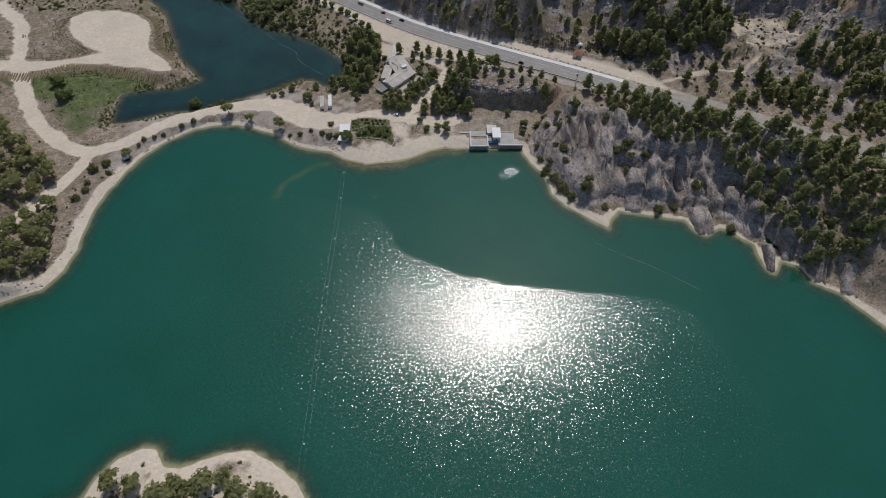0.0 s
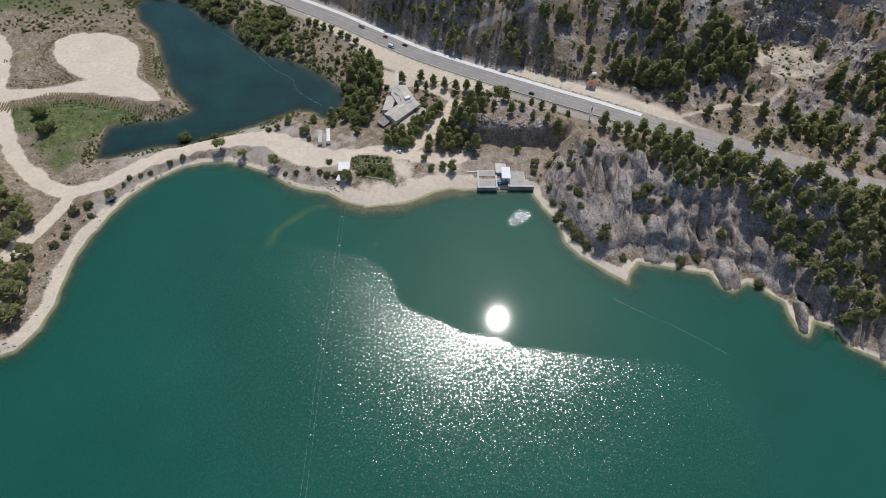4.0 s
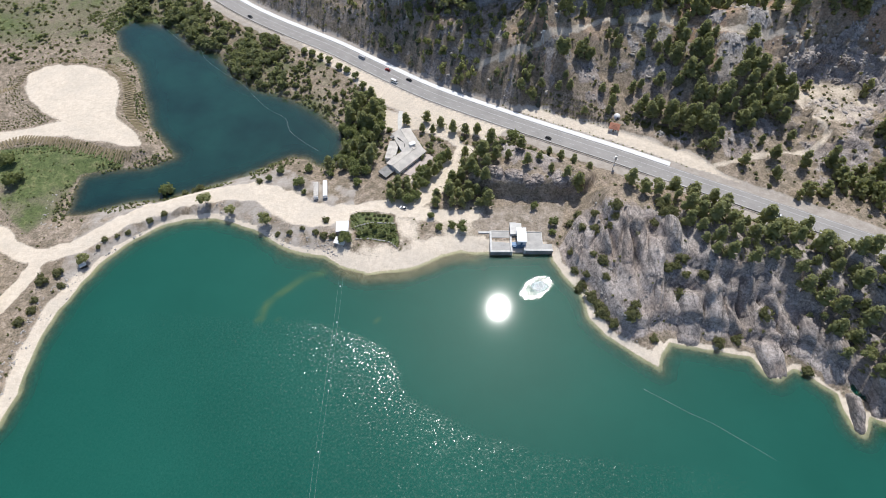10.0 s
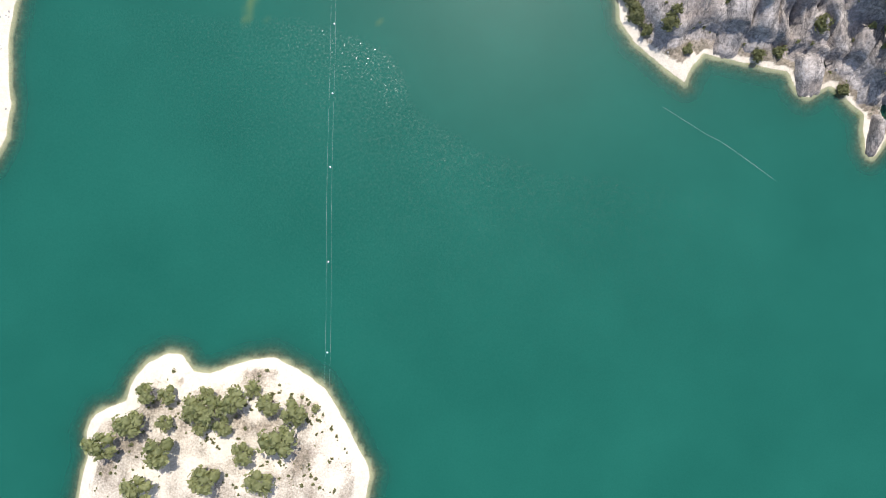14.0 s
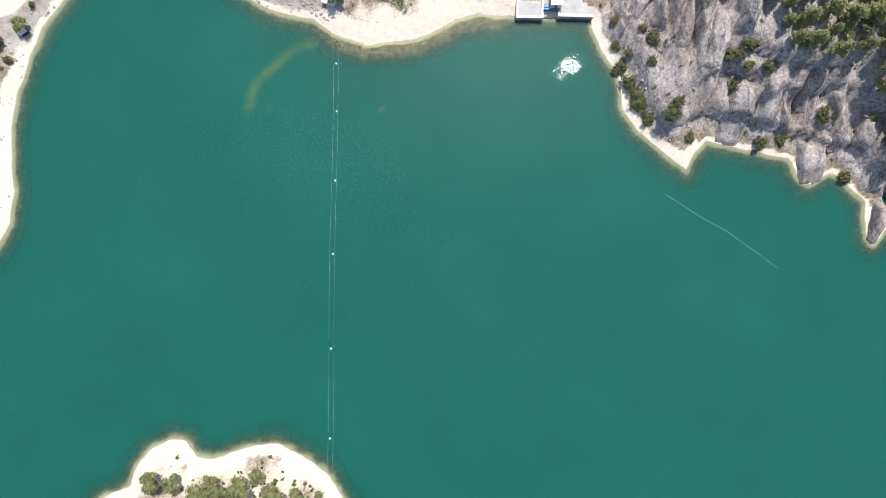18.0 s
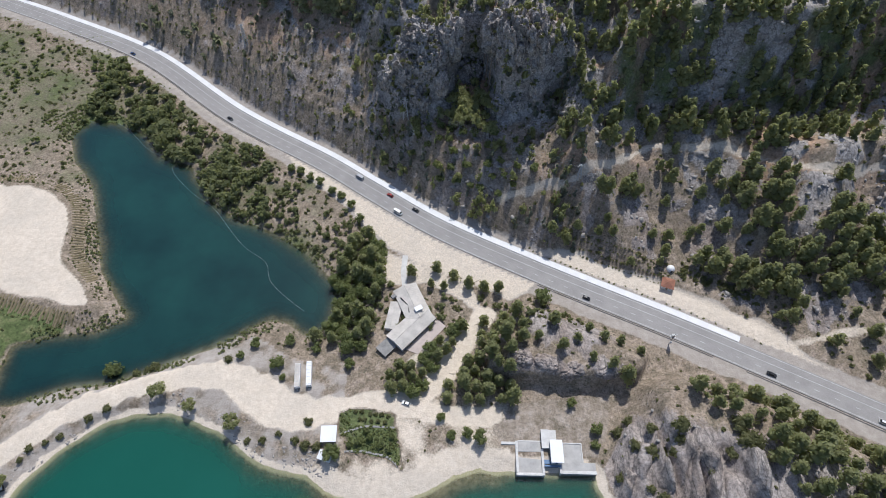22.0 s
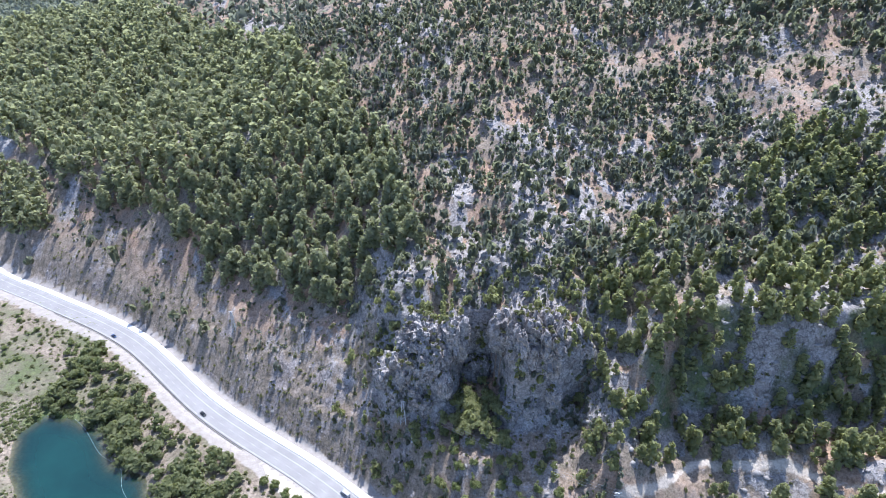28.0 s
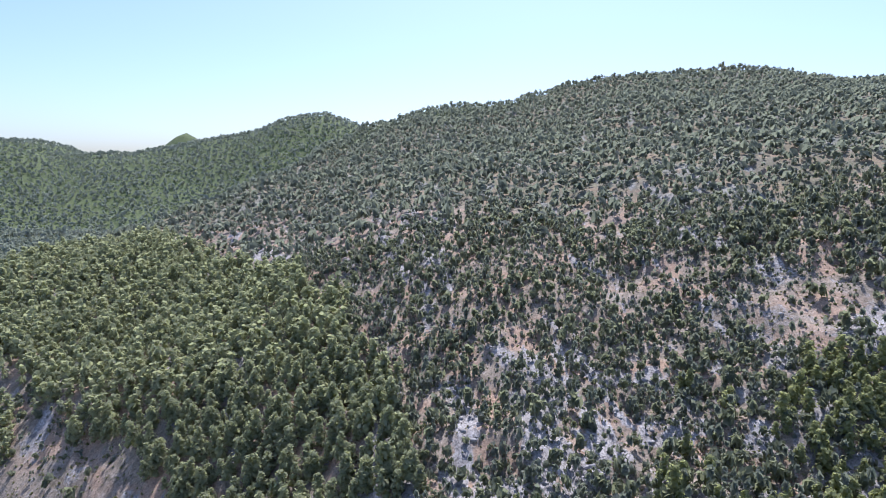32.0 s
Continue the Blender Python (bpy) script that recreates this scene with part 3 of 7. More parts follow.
def plain(name, col, rough=0.8, metal=0.0, var=0.25, size=0.6, relief=0.01):
    """A weathered coat of one colour, with stains at two scales."""
    m = Mat(name, rough, metal)
    dark = tuple(c * (1 - var) for c in col)
    light = tuple(min(1, c * (1 + var * 0.6)) for c in col)
    a = m.ramp(m.noise(size * 4, 5), (0.3, dark), (0.7, light))
    b = m.noise(size, 6, 0.7)
    m.color(m.mix(m.ramp(b, (0.35, 0.0), (0.7, 0.45)), a, col))
    m.bump(b, relief)
    return m.m


def ground_material():
    m = Mat("dry_ground", 0.92)
    z = m.attr("cover")
    sep = m.node("ShaderNodeSeparateColor")
    m.link(z.outputs["Color"], sep.inputs[0])
    sand, grass, rock, gravel = sep.outputs[0], sep.outputs[1], sep.outputs[2], z.outputs["Alpha"]
    big, mid, fine = m.noise(30, 5), m.noise(4.5, 6, 0.65), m.noise(0.9, 6, 0.7)
    earth = m.ramp(big, (0.3, (0.25, 0.192, 0.142)), (0.52, (0.375, 0.298, 0.23)), (0.72, (0.32, 0.262, 0.20)))
    scrub = m.ramp(mid, (0.36, (0.075, 0.07, 0.042)), (0.50, (0.205, 0.165, 0.115)), (0.66, (0.39, 0.32, 0.26)))
    base = m.mix(0.62, earth, scrub)
    tufts = m.cells(1.7)
    where = m.math("MULTIPLY", m.ramp(tufts.outputs["Distance"], (0.16, 0.85), (0.34, 0.0)), m.ramp(m.noise(11, 4), (0.40, 0.0), (0.55, 1.0)))
    base = m.mix(where, base, (0.095, 0.09, 0.055))
    place_z = m.node("ShaderNodeSeparateXYZ")
    m.link(m.co, place_z.inputs[0])
    high = m.ramp(m.math("MULTIPLY", place_z.outputs[2], 0.01), (0.2, 0.0), (0.5, 1.0))
    rust = m.ramp(m.noise(34, 5), (0.47, 0.0), (0.60, 0.75))
    base = m.mix(m.math("MULTIPLY", rust, high), base, (0.41, 0.265, 0.175))
    pebbles = m.cells(0.8)
    base = m.mix(m.ramp(pebbles.outputs["Distance"], (0.0, 0.35), (0.45, 0.0)), base, (0.33, 0.30, 0.265))
    # rock: pale grey limestone with brown stain, dark cracks
    warped = m.stretch(1.0, 0.45, 1.6, 0.5)
    seams = m.noise(7.5, 8, 0.68, warped)
    stone = m.ramp(seams, (0.26, (0.13, 0.111, 0.102)), (0.45, (0.29, 0.254, 0.232)), (0.6, (0.43, 0.382, 0.352)), (0.78, (0.35, 0.288, 0.247)))
    stone = m.mix(m.ramp(m.noise(22, 4), (0.42, 0.0), (0.68, 0.65)), stone, (0.27, 0.208, 0.166))
    place = m.node("ShaderNodeSeparateXYZ")
    m.link(m.co, place.inputs[0])
    chalk = m.ramp(m.math("MULTIPLY", place.outputs[2], 0.01), (0.22, 0.0), (0.42, 0.6))
    stone = m.mix(chalk, stone, m.ramp(seams, (0.32, (0.20, 0.182, 0.165)), (0.46, (0.34, 0.318, 0.295)), (0.60, (0.43, 0.412, 0.39)), (0.78, (0.33, 0.265, 0.215))))
    clefts = m.math("ABSOLUTE", m.math("SUBTRACT", m.noise(9, 6, 0.62, m.stretch(1.0, 0.3, 1.0, 0.35)), 0.5))
    stone = m.mix(m.ramp(clefts, (0.0, 0.7), (0.022, 0.0)), stone, (0.07, 0.064, 0.06))
    lichen = m.noise(1.6, 6, 0.72)
    stone = m.mix(m.ramp(lichen, (0.50, 0.0), (0.68, 0.55)), stone, (0.14, 0.13, 0.12))
    base = m.mix(m.ramp(m.math("ADD", rock, m.math("ADD", m.math("MULTIPLY", m.math("SUBTRACT", fine, 0.5), 1.1), m.math("MULTIPLY", m.math("SUBTRACT", mid, 0.5), 1.2))), (0.38, 0.0), (0.66, 1.0)), base, stone)
    blades = m.ramp(mid, (0.3, (0.055, 0.082, 0.024)), (0.52, (0.10, 0.132, 0.045)), (0.68, (0.175, 0.185, 0.078)))
    blades = m.mix(m.ramp(grass, (0.55, 0.55), (0.75, 0.0)), blades, (0.105, 0.108, 0.06))
    base = m.mix(m.ramp(m.math("ADD", grass, m.math("MULTIPLY", m.math("SUBTRACT", mid, 0.5), 0.8)), (0.35, 0.0), (0.7, 0.95)), base, blades)
    grit = m.ramp(mid, (0.3, (0.32, 0.282, 0.243)), (0.7, (0.44, 0.395, 0.35)))
    base = m.mix(m.ramp(m.math("ADD", gravel, m.math("MULTIPLY", m.math("SUBTRACT", mid, 0.5), 0.5)), (0.35, 0.0), (0.65, 0.95)), base, grit)
    dust = m.ramp(m.noise(2.2, 6, 0.7), (0.28, (0.57, 0.482, 0.375)), (0.55, (0.69, 0.598, 0.485)), (0.78, (0.75, 0.67, 0.56)))
    dust = m.mix(m.ramp(m.noise(16, 4), (0.42, 0.0), (0.7, 0.5)), dust, (0.53, 0.47, 0.39))
    base = m.mix(m.ramp(m.math("ADD", sand, m.math("MULTIPLY", m.math("SUBTRACT", fine, 0.5), 0.85)), (0.30, 0.0), (0.68, 1.0)), base, dust)
    # the damp bed under water and the pale band left by a higher level
    pos = m.node("ShaderNodeSeparateXYZ")
    m.link(m.co, pos.inputs[0])
    wet = m.ramp(m.math("MULTIPLY_ADD", pos.outputs[2], 0.5), (0.0, 1.0), (0.14, 0.0))
    base = m.mix(m.math("MULTIPLY", wet, 0.55), base, (0.17, 0.125, 0.07))
    speck = m.math("ADD", m.math("MULTIPLY", m.noise(1.3, 4, 0.8), 2.6), -0.3)
    flat_f = m.ramp(m.math("MAXIMUM", sand, gravel), (0.3, 1.0), (0.6, 0.12))
    base = m.mix(flat_f, base, speck, "MULTIPLY")
    m.color(base)
    m.bump(m.math("ADD", m.math("MULTIPLY", fine, 0.35), m.math("ADD", m.math("MULTIPLY", seams, rock), m.math("MULTIPLY", mid, 0.5))), 0.9)
    return m.m


def water_material():
    m = Mat("lake_water")
    t = m.t
    t.nodes.remove(m.b)
    out = t.nodes["Material Output"]
    z = m.attr("lake")
    sep = m.node("ShaderNodeSeparateColor")
    m.link(z.outputs["Color"], sep.inputs[0])
    murk, wind, pond, weed_in = sep.outputs[0], sep.outputs[1], sep.outputs[2], z.outputs["Alpha"]
    tone = m.noise(60, 4)
    body = m.mix(pond, m.ramp(tone, (0.3, (0.007, 0.079, 0.054)), (0.7, (0.010, 0.095, 0.066))), m.ramp(tone, (0.35, (0.006, 0.030, 0.030)), (0.65, (0.012, 0.058, 0.050))))
    body = m.mix(weed_in, body, (0.075, 0.135, 0.055))
    diffuse = m.node("ShaderNodeBsdfDiffuse")
    m.link(body, diffuse.inputs["Color"])
    clear = m.node("ShaderNodeBsdfTransparent")
    clear.inputs["Color"].default_value = (0.86, 0.90, 0.78, 1)
    mixed = m.node("ShaderNodeMixShader")
    m.link(murk, mixed.inputs[0])
    m.link(clear.outputs[0], mixed.inputs[1])
    m.link(diffuse.outputs[0], mixed.inputs[2])
    gloss = m.node("ShaderNodeBsdfGlossy")
    rough = m.ramp(wind, (0.0, 0.036), (0.3, 0.11), (0.6, 0.13), (0.75, 0.15), (1.0, 0.22))
    m.link(rough, gloss.inputs["Roughness"])
    # wavelets tilt the surface by a few degrees
    chop = m.node("ShaderNodeTexNoise", Scale=1.05, Detail=2.0, Roughness=0.75)
    m.link(m.co, chop.inputs["Vector"])
    tilt = m.node("ShaderNodeVectorMath")
    tilt.operation = "SUBTRACT"
    m.link(chop.outputs["Color"], tilt.inputs[0])
    tilt.inputs[1].default_value = (0.5, 0.5, 0.5)
    much = m.node("ShaderNodeVectorMath")
    much.operation = "SCALE"
    m.link(tilt.outputs[0], much.inputs[0])
    m.link(m.math("MULTIPLY", wind, 1.05), much.inputs["Scale"])
    flat = m.node("ShaderNodeVectorMath")
    flat.operation = "MULTIPLY"
    m.link(much.outputs[0], flat.inputs[0])
    flat.inputs[1].default_value = (1.5, 0.8, 0)
    up = m.node("ShaderNodeVectorMath")
    up.operation = "ADD"
    m.link(flat.outputs[0], up.inputs[0])
    up.inputs[1].default_value = (0, 0, 1)
    bump = m.node("ShaderNodeVectorMath")
    bump.operation = "NORMALIZE"
    m.link(up.outputs[0], bump.inputs[0])
    m.link(bump.outputs[0], gloss.inputs["Normal"])
    fres = m.node("ShaderNodeFresnel", IOR=1.48)
    m.link(bump.outputs[0], fres.inputs["Normal"])
    top = m.node("ShaderNodeMixShader")
    m.link(fres.outputs[0], top.inputs[0])
    m.link(mixed.outputs[0], top.inputs[1])
    m.link(gloss.outputs[0], top.inputs[2])
    m.link(top.outputs[0], out.inputs["Surface"])
    return m.m


def leaf_material(name, dark, mid, light):
    m = Mat(name, 0.75)
    g = m.node("ShaderNodeNewGeometry")
    one = m.ramp(g.outputs["Random Per Island"], (0.0, dark), (0.5, mid), (1.0, light))
    info = m.node("ShaderNodeObjectInfo")
    two = m.mix(m.ramp(info.outputs["Random"], (0.0, 0.0), (1.0, 0.4)), one, mid)
    m.color(m.mix(m.ramp(m.noise(9, 3), (0.35, 0.0), (0.7, 0.45)), two, light))
    m.b.inputs["Specular IOR Level"].default_value = 0.15
    tr = m.node("ShaderNodeBsdfTranslucent")
    tr.inputs["Color"].default_value = (light[0] * 1.6, light[1] * 1.65, light[2] * 1.3, 1)
    mx = m.node("ShaderNodeMixShader")
    mx.inputs[0].default_value = 0.48
    m.link(m.b.outputs[0], mx.inputs[1])
    m.link(tr.outputs[0], mx.inputs[2])
    m.link(mx.outputs[0], m.t.nodes["Material Output"].inputs["Surface"])
    return m.m


def asphalt_material():
    m = Mat("worn_asphalt", 0.88)
    a = m.ramp(m.noise(7, 5), (0.3, (0.245, 0.232, 0.218)), (0.7, (0.32, 0.302, 0.283)))
    m.color(m.mix(m.ramp(m.noise(0.5, 5), (0.4, 0.0), (0.7, 0.35)), a, (0.44, 0.43, 0.42)))
    m.bump(m.noise(0.12, 4), 0.01)
    return m.m


GROUND = ground_material()
WATER = water_material()
# grey-green needles, with some blue haze painted into their tone
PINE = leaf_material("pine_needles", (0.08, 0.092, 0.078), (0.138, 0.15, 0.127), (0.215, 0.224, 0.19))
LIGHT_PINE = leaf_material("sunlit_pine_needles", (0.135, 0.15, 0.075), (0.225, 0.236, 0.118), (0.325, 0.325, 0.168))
# valley needles paled and blued: haze painted into the leaf colour
HAZE_PINE = leaf_material("haze_tinted_pine_needles", (0.105, 0.122, 0.112), (0.16, 0.178, 0.165), (0.225, 0.24, 0.22))
WOOD_NEEDLES = leaf_material("grey_green_pine_needles", (0.15, 0.16, 0.098), (0.25, 0.258, 0.158), (0.345, 0.345, 0.22))
LEAF = leaf_material("broad_leaves", (0.095, 0.12, 0.05), (0.16, 0.185, 0.078), (0.24, 0.255, 0.118))
OLIVE = leaf_material("scrub_leaves", (0.085, 0.095, 0.046), (0.145, 0.152, 0.074), (0.215, 0.21, 0.11))
# oak leaves on the slope, blue raised to put haze into the colour
OLIVE_OAK = leaf_material("scrub_oak_leaves", (0.085, 0.1, 0.07), (0.15, 0.165, 0.116), (0.235, 0.24, 0.168))
BANK_LEAF = leaf_material("bank_leaves", (0.09, 0.108, 0.056), (0.158, 0.176, 0.088), (0.255, 0.262, 0.136))
BARK = plain("bark", (0.13, 0.10, 0.075), 0.9, var=0.4, size=0.3, relief=0.03)
ASPHALT = asphalt_material()
PAINT = plain("road_paint", (0.58, 0.58, 0.57), 0.7, var=0.35, size=0.5)
CONCRETE = plain("pale_concrete", (0.60, 0.585, 0.555), 0.85, var=0.2, size=0.8)
# stained concrete; on the intake's front walls it also paints in shade
DARK_CONCRETE = plain("stained_shaded_concrete", (0.30, 0.29, 0.275), 0.9, var=0.35, size=0.8)
WHITE_WALL = plain("white_plaster", (0.78, 0.77, 0.74), 0.8, var=0.1)


# ---------------------------------------------------------------- building blocks
def mesh_of(name, verts, faces, material):
    """A mesh from arrays: verts n x 3, faces an array m x 3 or m x 4."""
    me = bpy.data.meshes.new(name)
    verts, faces = np.asarray(verts, np.float32), np.asarray(faces, np.int32)
    k = faces.shape[1]
    me.vertices.add(len(verts))
    me.vertices.foreach_set("co", verts.ravel())
    me.loops.add(faces.size)
    me.loops.foreach_set("vertex_index", faces.ravel())
    me.polygons.add(len(faces))
    me.polygons.foreach_set("loop_start", np.arange(0, faces.size, k, dtype=np.int32))
    me.polygons.foreach_set("loop_total", np.full(len(faces), k, dtype=np.int32))
    me.update(calc_edges=True)
    me.materials.append(material)
    return me


def part(name, bm, material, parent=None, label=""):
    """Links a bmesh as one mesh object under a thing or a part."""
    me = bpy.data.meshes.new(name)
    bm.normal_update()
    bm.to_mesh(me)
    bm.free()
    me.materials.append(material)
    ob = new(name, me)
    ob.parent = parent
    return tagged(ob, label)


def thing(name, m, label, category, group=""):
    ob = new(name)
    ob.matrix_basis = m
    ob.empty_display_size = 0.5
    return tagged(ob, label, category, group)


def add_box(bm, x0, y0, z0, x1, y1, z1, bevel=0.0):
    made = bmesh.ops.create_cube(bm, size=1)["verts"]
    bmesh.ops.scale(bm, vec=(x1 - x0, y1 - y0, z1 - z0), verts=made)
    bmesh.ops.translate(bm, vec=((x0 + x1) / 2, (y0 + y1) / 2, (z0 + z1) / 2), verts=made)
    if bevel:
        edges = list({e for v in made for e in v.link_edges})
        bmesh.ops.bevel(bm, geom=edges, offset=bevel, segments=1, affect="EDGES", profile=0.5)
    return bm


def box(x0, y0, z0, x1, y1, z1, bevel=0.0):
    return add_box(bmesh.new(), x0, y0, z0, x1, y1, z1, bevel)


def prism(points, z0, z1):
    """An upright block over an outline; z1 may be a list, one height a corner."""
    bm = bmesh.new()
    tops = z1 if isinstance(z1, (list, tuple)) else [z1] * len(points)
    low = [bm.verts.new((x, y, z0)) for x, y in points]
    high = [bm.verts.new((x, y, z)) for (x, y), z in zip(points, tops)]
    n = len(points)
    bm.faces.new(high)
    bm.faces.new(low[::-1])
    for i in range(n):
        bm.faces.new((low[i], low[(i + 1) % n], high[(i + 1) % n], high[i]))
    bmesh.ops.recalc_face_normals(bm, faces=bm.faces)
    return bm


def tube(points, radius, sides=6, taper=1.0, bm=None):
    """A round bar along a line."""
    bm = bm or bmesh.new()
    pts = [Vector(p) for p in points]
    rings = []
    for i, p in enumerate(pts):
        d = (pts[min(i + 1, len(pts) - 1)] - pts[max(i - 1, 0)]).normalized()
        a = d.orthogonal().normalized()
        b = d.cross(a)
        r = radius * (1 + (taper - 1) * i / max(1, len(pts) - 1))
        rings.append([bm.verts.new(p + r * (math.cos(t) * a + math.sin(t) * b)) for t in (2 * math.pi * k / sides for k in range(sides))])
    for u, v in zip(rings, rings[1:]):
        for k in range(sides):
            bm.faces.new((u[k], u[(k + 1) % sides], v[(k + 1) % sides], v[k]))
    bm.faces.new(rings[0][::-1])
    bm.faces.new(rings[-1])
    return bm


def ribbon(line, left, right, z, thick=0.0):
    """A strip along a line between two offsets to its left and right; z: heights."""
    line = np.asarray(line)
    d = np.gradient(line, axis=0)
    d /= np.linalg.norm(d, axis=1)[:, None]
    nrm = np.stack([-d[:, 1], d[:, 0]], 1)
    a, b = line + nrm * left, line + nrm * right
    bm = bmesh.new()
    z = np.broadcast_to(z, (len(line),))
    rows = []
    for i in range(len(line)):
        row = [bm.verts.new((*a[i], z[i])), bm.verts.new((*b[i], z[i]))]
        if thick:
            row += [bm.verts.new((*b[i], z[i] - thick)), bm.verts.new((*a[i], z[i] - thick))]
        rows.append(row)
    n = len(rows[0])
    for u, v in zip(rows, rows[1:]):
        for k in range(n if thick else 1):
            bm.faces.new((u[k], u[(k + 1) % n], v[(k + 1) % n], v[k]))
    if thick:
        bm.faces.new(rows[0])
        bm.faces.new(rows[-1][::-1])
    bmesh.ops.recalc_face_normals(bm, faces=bm.faces)
    return bm


def height_at(x, y):
    h, _ = terrain(np.array([float(x)]), np.array([float(y)]))
    return float(h[0])


# ---------------------------------------------------------------- ground and water
def steps(lo, hi, fine0, fine1, d, grow=1.09, most=45.0):
    """Grid lines, close together between fine0 and fine1 and ever wider outside."""
    mid = list(np.arange(fine0, fine1 + d / 2, d))
    up, s = [mid[-1]], d
    while up[-1] < hi:
        s = min(s * grow, most)
        up.append(up[-1] + s)
    down, s = [mid[0]], d
    while down[-1] > lo:
        s = min(s * grow, most)
        down.append(down[-1] - s)
    return np.array(down[:0:-1] + mid + up[1:])


def sheet(name, xs, ys, z, material, layer, values):
    gx, gy = np.meshgrid(xs, ys)
    nx, ny = len(xs), len(ys)
    i = (np.arange(ny - 1)[:, None] * nx + np.arange(nx - 1)[None, :]).ravel()
    faces = np.stack([i, i + 1, i + nx + 1, i + nx], 1)
    me = mesh_of(name, np.stack([gx.ravel(), gy.ravel(), np.broadcast_to(z, gx.shape).ravel()], 1), faces, material)
    me.polygons.foreach_set("use_smooth", np.ones(len(faces), bool))
    at = me.attributes.new(layer, "FLOAT_COLOR", "POINT")
    at.data.foreach_set("color", np.stack([np.clip(v, 0, 1).ravel() for v in values], 1).astype(np.float32).ravel())
    return new(name, me)


gxs, gys = steps(-3600, 3400, -320, 285, 1.75, 1.09, 70), steps(-2500, 4700, 100, 450, 1.7, 1.034, 60)
GX, GY = np.meshgrid(gxs, gys)
ground_h, cover = terrain(GX, GY)
ground = sheet("ground", gxs, gys, ground_h, GROUND, "cover", [cover["sand"], cover["grass"], cover["rock"], cover["gravel"]])
tagged(ground, "dry earth, rock and sand round the lake", "ground", kind="structure")

wxs, wys = steps(-1500, 1500, -290, 250, 2.6, 1.2, 90), steps(-1500, 470, -40, 455, 2.6, 1.2, 90)
WX, WY = np.meshgrid(wxs, wys)
bed, winfo = terrain(WX, WY)
depth = np.maximum(0, -bed)
murk = 1 - np.exp(-depth / np.where((WX > -100) & (WX < 22) & (WY > 165) & (WY < 228), 1.5, 1.05))
wind = smooth(-1.0, 3.0, np.interp(WX, [p[0] for p in WIND_LINE], [p[1] for p in WIND_LINE]) - WY + 5 * (fractal(WX, WY, 16, 3, 51) - 0.5))
wind = wind * (0.54 + 0.12 * (fractal(WX, WY, 40, 3, 52) - 0.5)) * (winfo["pond"] < -5)
boil = smooth(0.35, 0.6, np.exp(-(((WX - 48 + 0.3 * (WY - 199.5)) / 9.5) ** 2 + ((WY - 199.5 - 0.5 * (WX - 48)) / 6.5) ** 2)) + 0.25 * (fractal(WX, WY, 5, 3, 53) - 0.5))
wind = np.maximum(wind, boil)
weed = np.exp(-(np.minimum.reduce([to_line(WX, WY, curve([(-99, 178), (-96, 189), (-88, 197), (-79, 205), (-70, 208)], 3))[0], 1.6 * np.hypot(WX + 90, WY - 178) + 1, 1.4 * np.hypot(WX + 38, WY - 178) + 1]) / 1.9) ** 2)
weed = np.clip(weed * (1.9 * fractal(WX, WY, 5, 3, 54) - 0.25), 0, 1) * 0.8
water = sheet("water", wxs, wys, np.zeros(1), WATER, "lake", [murk, wind, (winfo["pond"] > -6) * 1.0, weed])
tagged(water, "deep green lake water, ruffled by wind in the south", "water", kind="structure")

# ---------------------------------------------------------------- road
fine_road = curve(ROAD, 3)
road_z = road_height(fine_road[:, 0])
road = part("road", ribbon(fine_road, 6.6, -6.6, road_z, 0.3), ASPHALT)
tagged(road, "worn grey asphalt highway along the foot of the hill", "road", kind="structure")

# ---------------------------------------------------------------- trees and scrub
rng = np.random.default_rng(7)


def ball(n=1):
    bm = bmesh.new()
    bmesh.ops.create_icosphere(bm, subdivisions=n, radius=1.0)
    v = np.array([p.co[:] for p in bm.verts])
    f = np.array([[p.index for p in q.verts] for q in bm.faces])
    bm.free()
    return v, f


BALL0 = ball(1)


def sprays(centres, outward, size, spread=0.75):
    """Leaf sprays: small bent four-cornered pieces that face outward, more or less."""
    n = len(centres)
    d = outward + np.array([0, 0, 0.55]) + spread * rng.normal(size=(n, 3))
    d /= np.linalg.norm(d, axis=1)[:, None] + 1e-9
    a = np.cross(d, rng.normal(size=(n, 3)))
    a /= np.linalg.norm(a, axis=1)[:, None] + 1e-9
    b = np.cross(d, a)
    s = size * rng.uniform(0.6, 1.35, (n, 1))
    k = rng.uniform(0.35, 0.8, (n, 1))
    v = np.stack([centres - a * s, centres - b * s * k + d * s * 0.25, centres + a * s, centres + b * s * k + d * s * 0.25], 1)
    f = np.arange(n * 4).reshape(n, 4)
    tri = np.concatenate([f[:, [0, 1, 2]], f[:, [0, 2, 3]]])
    return v.reshape(-1, 3), tri


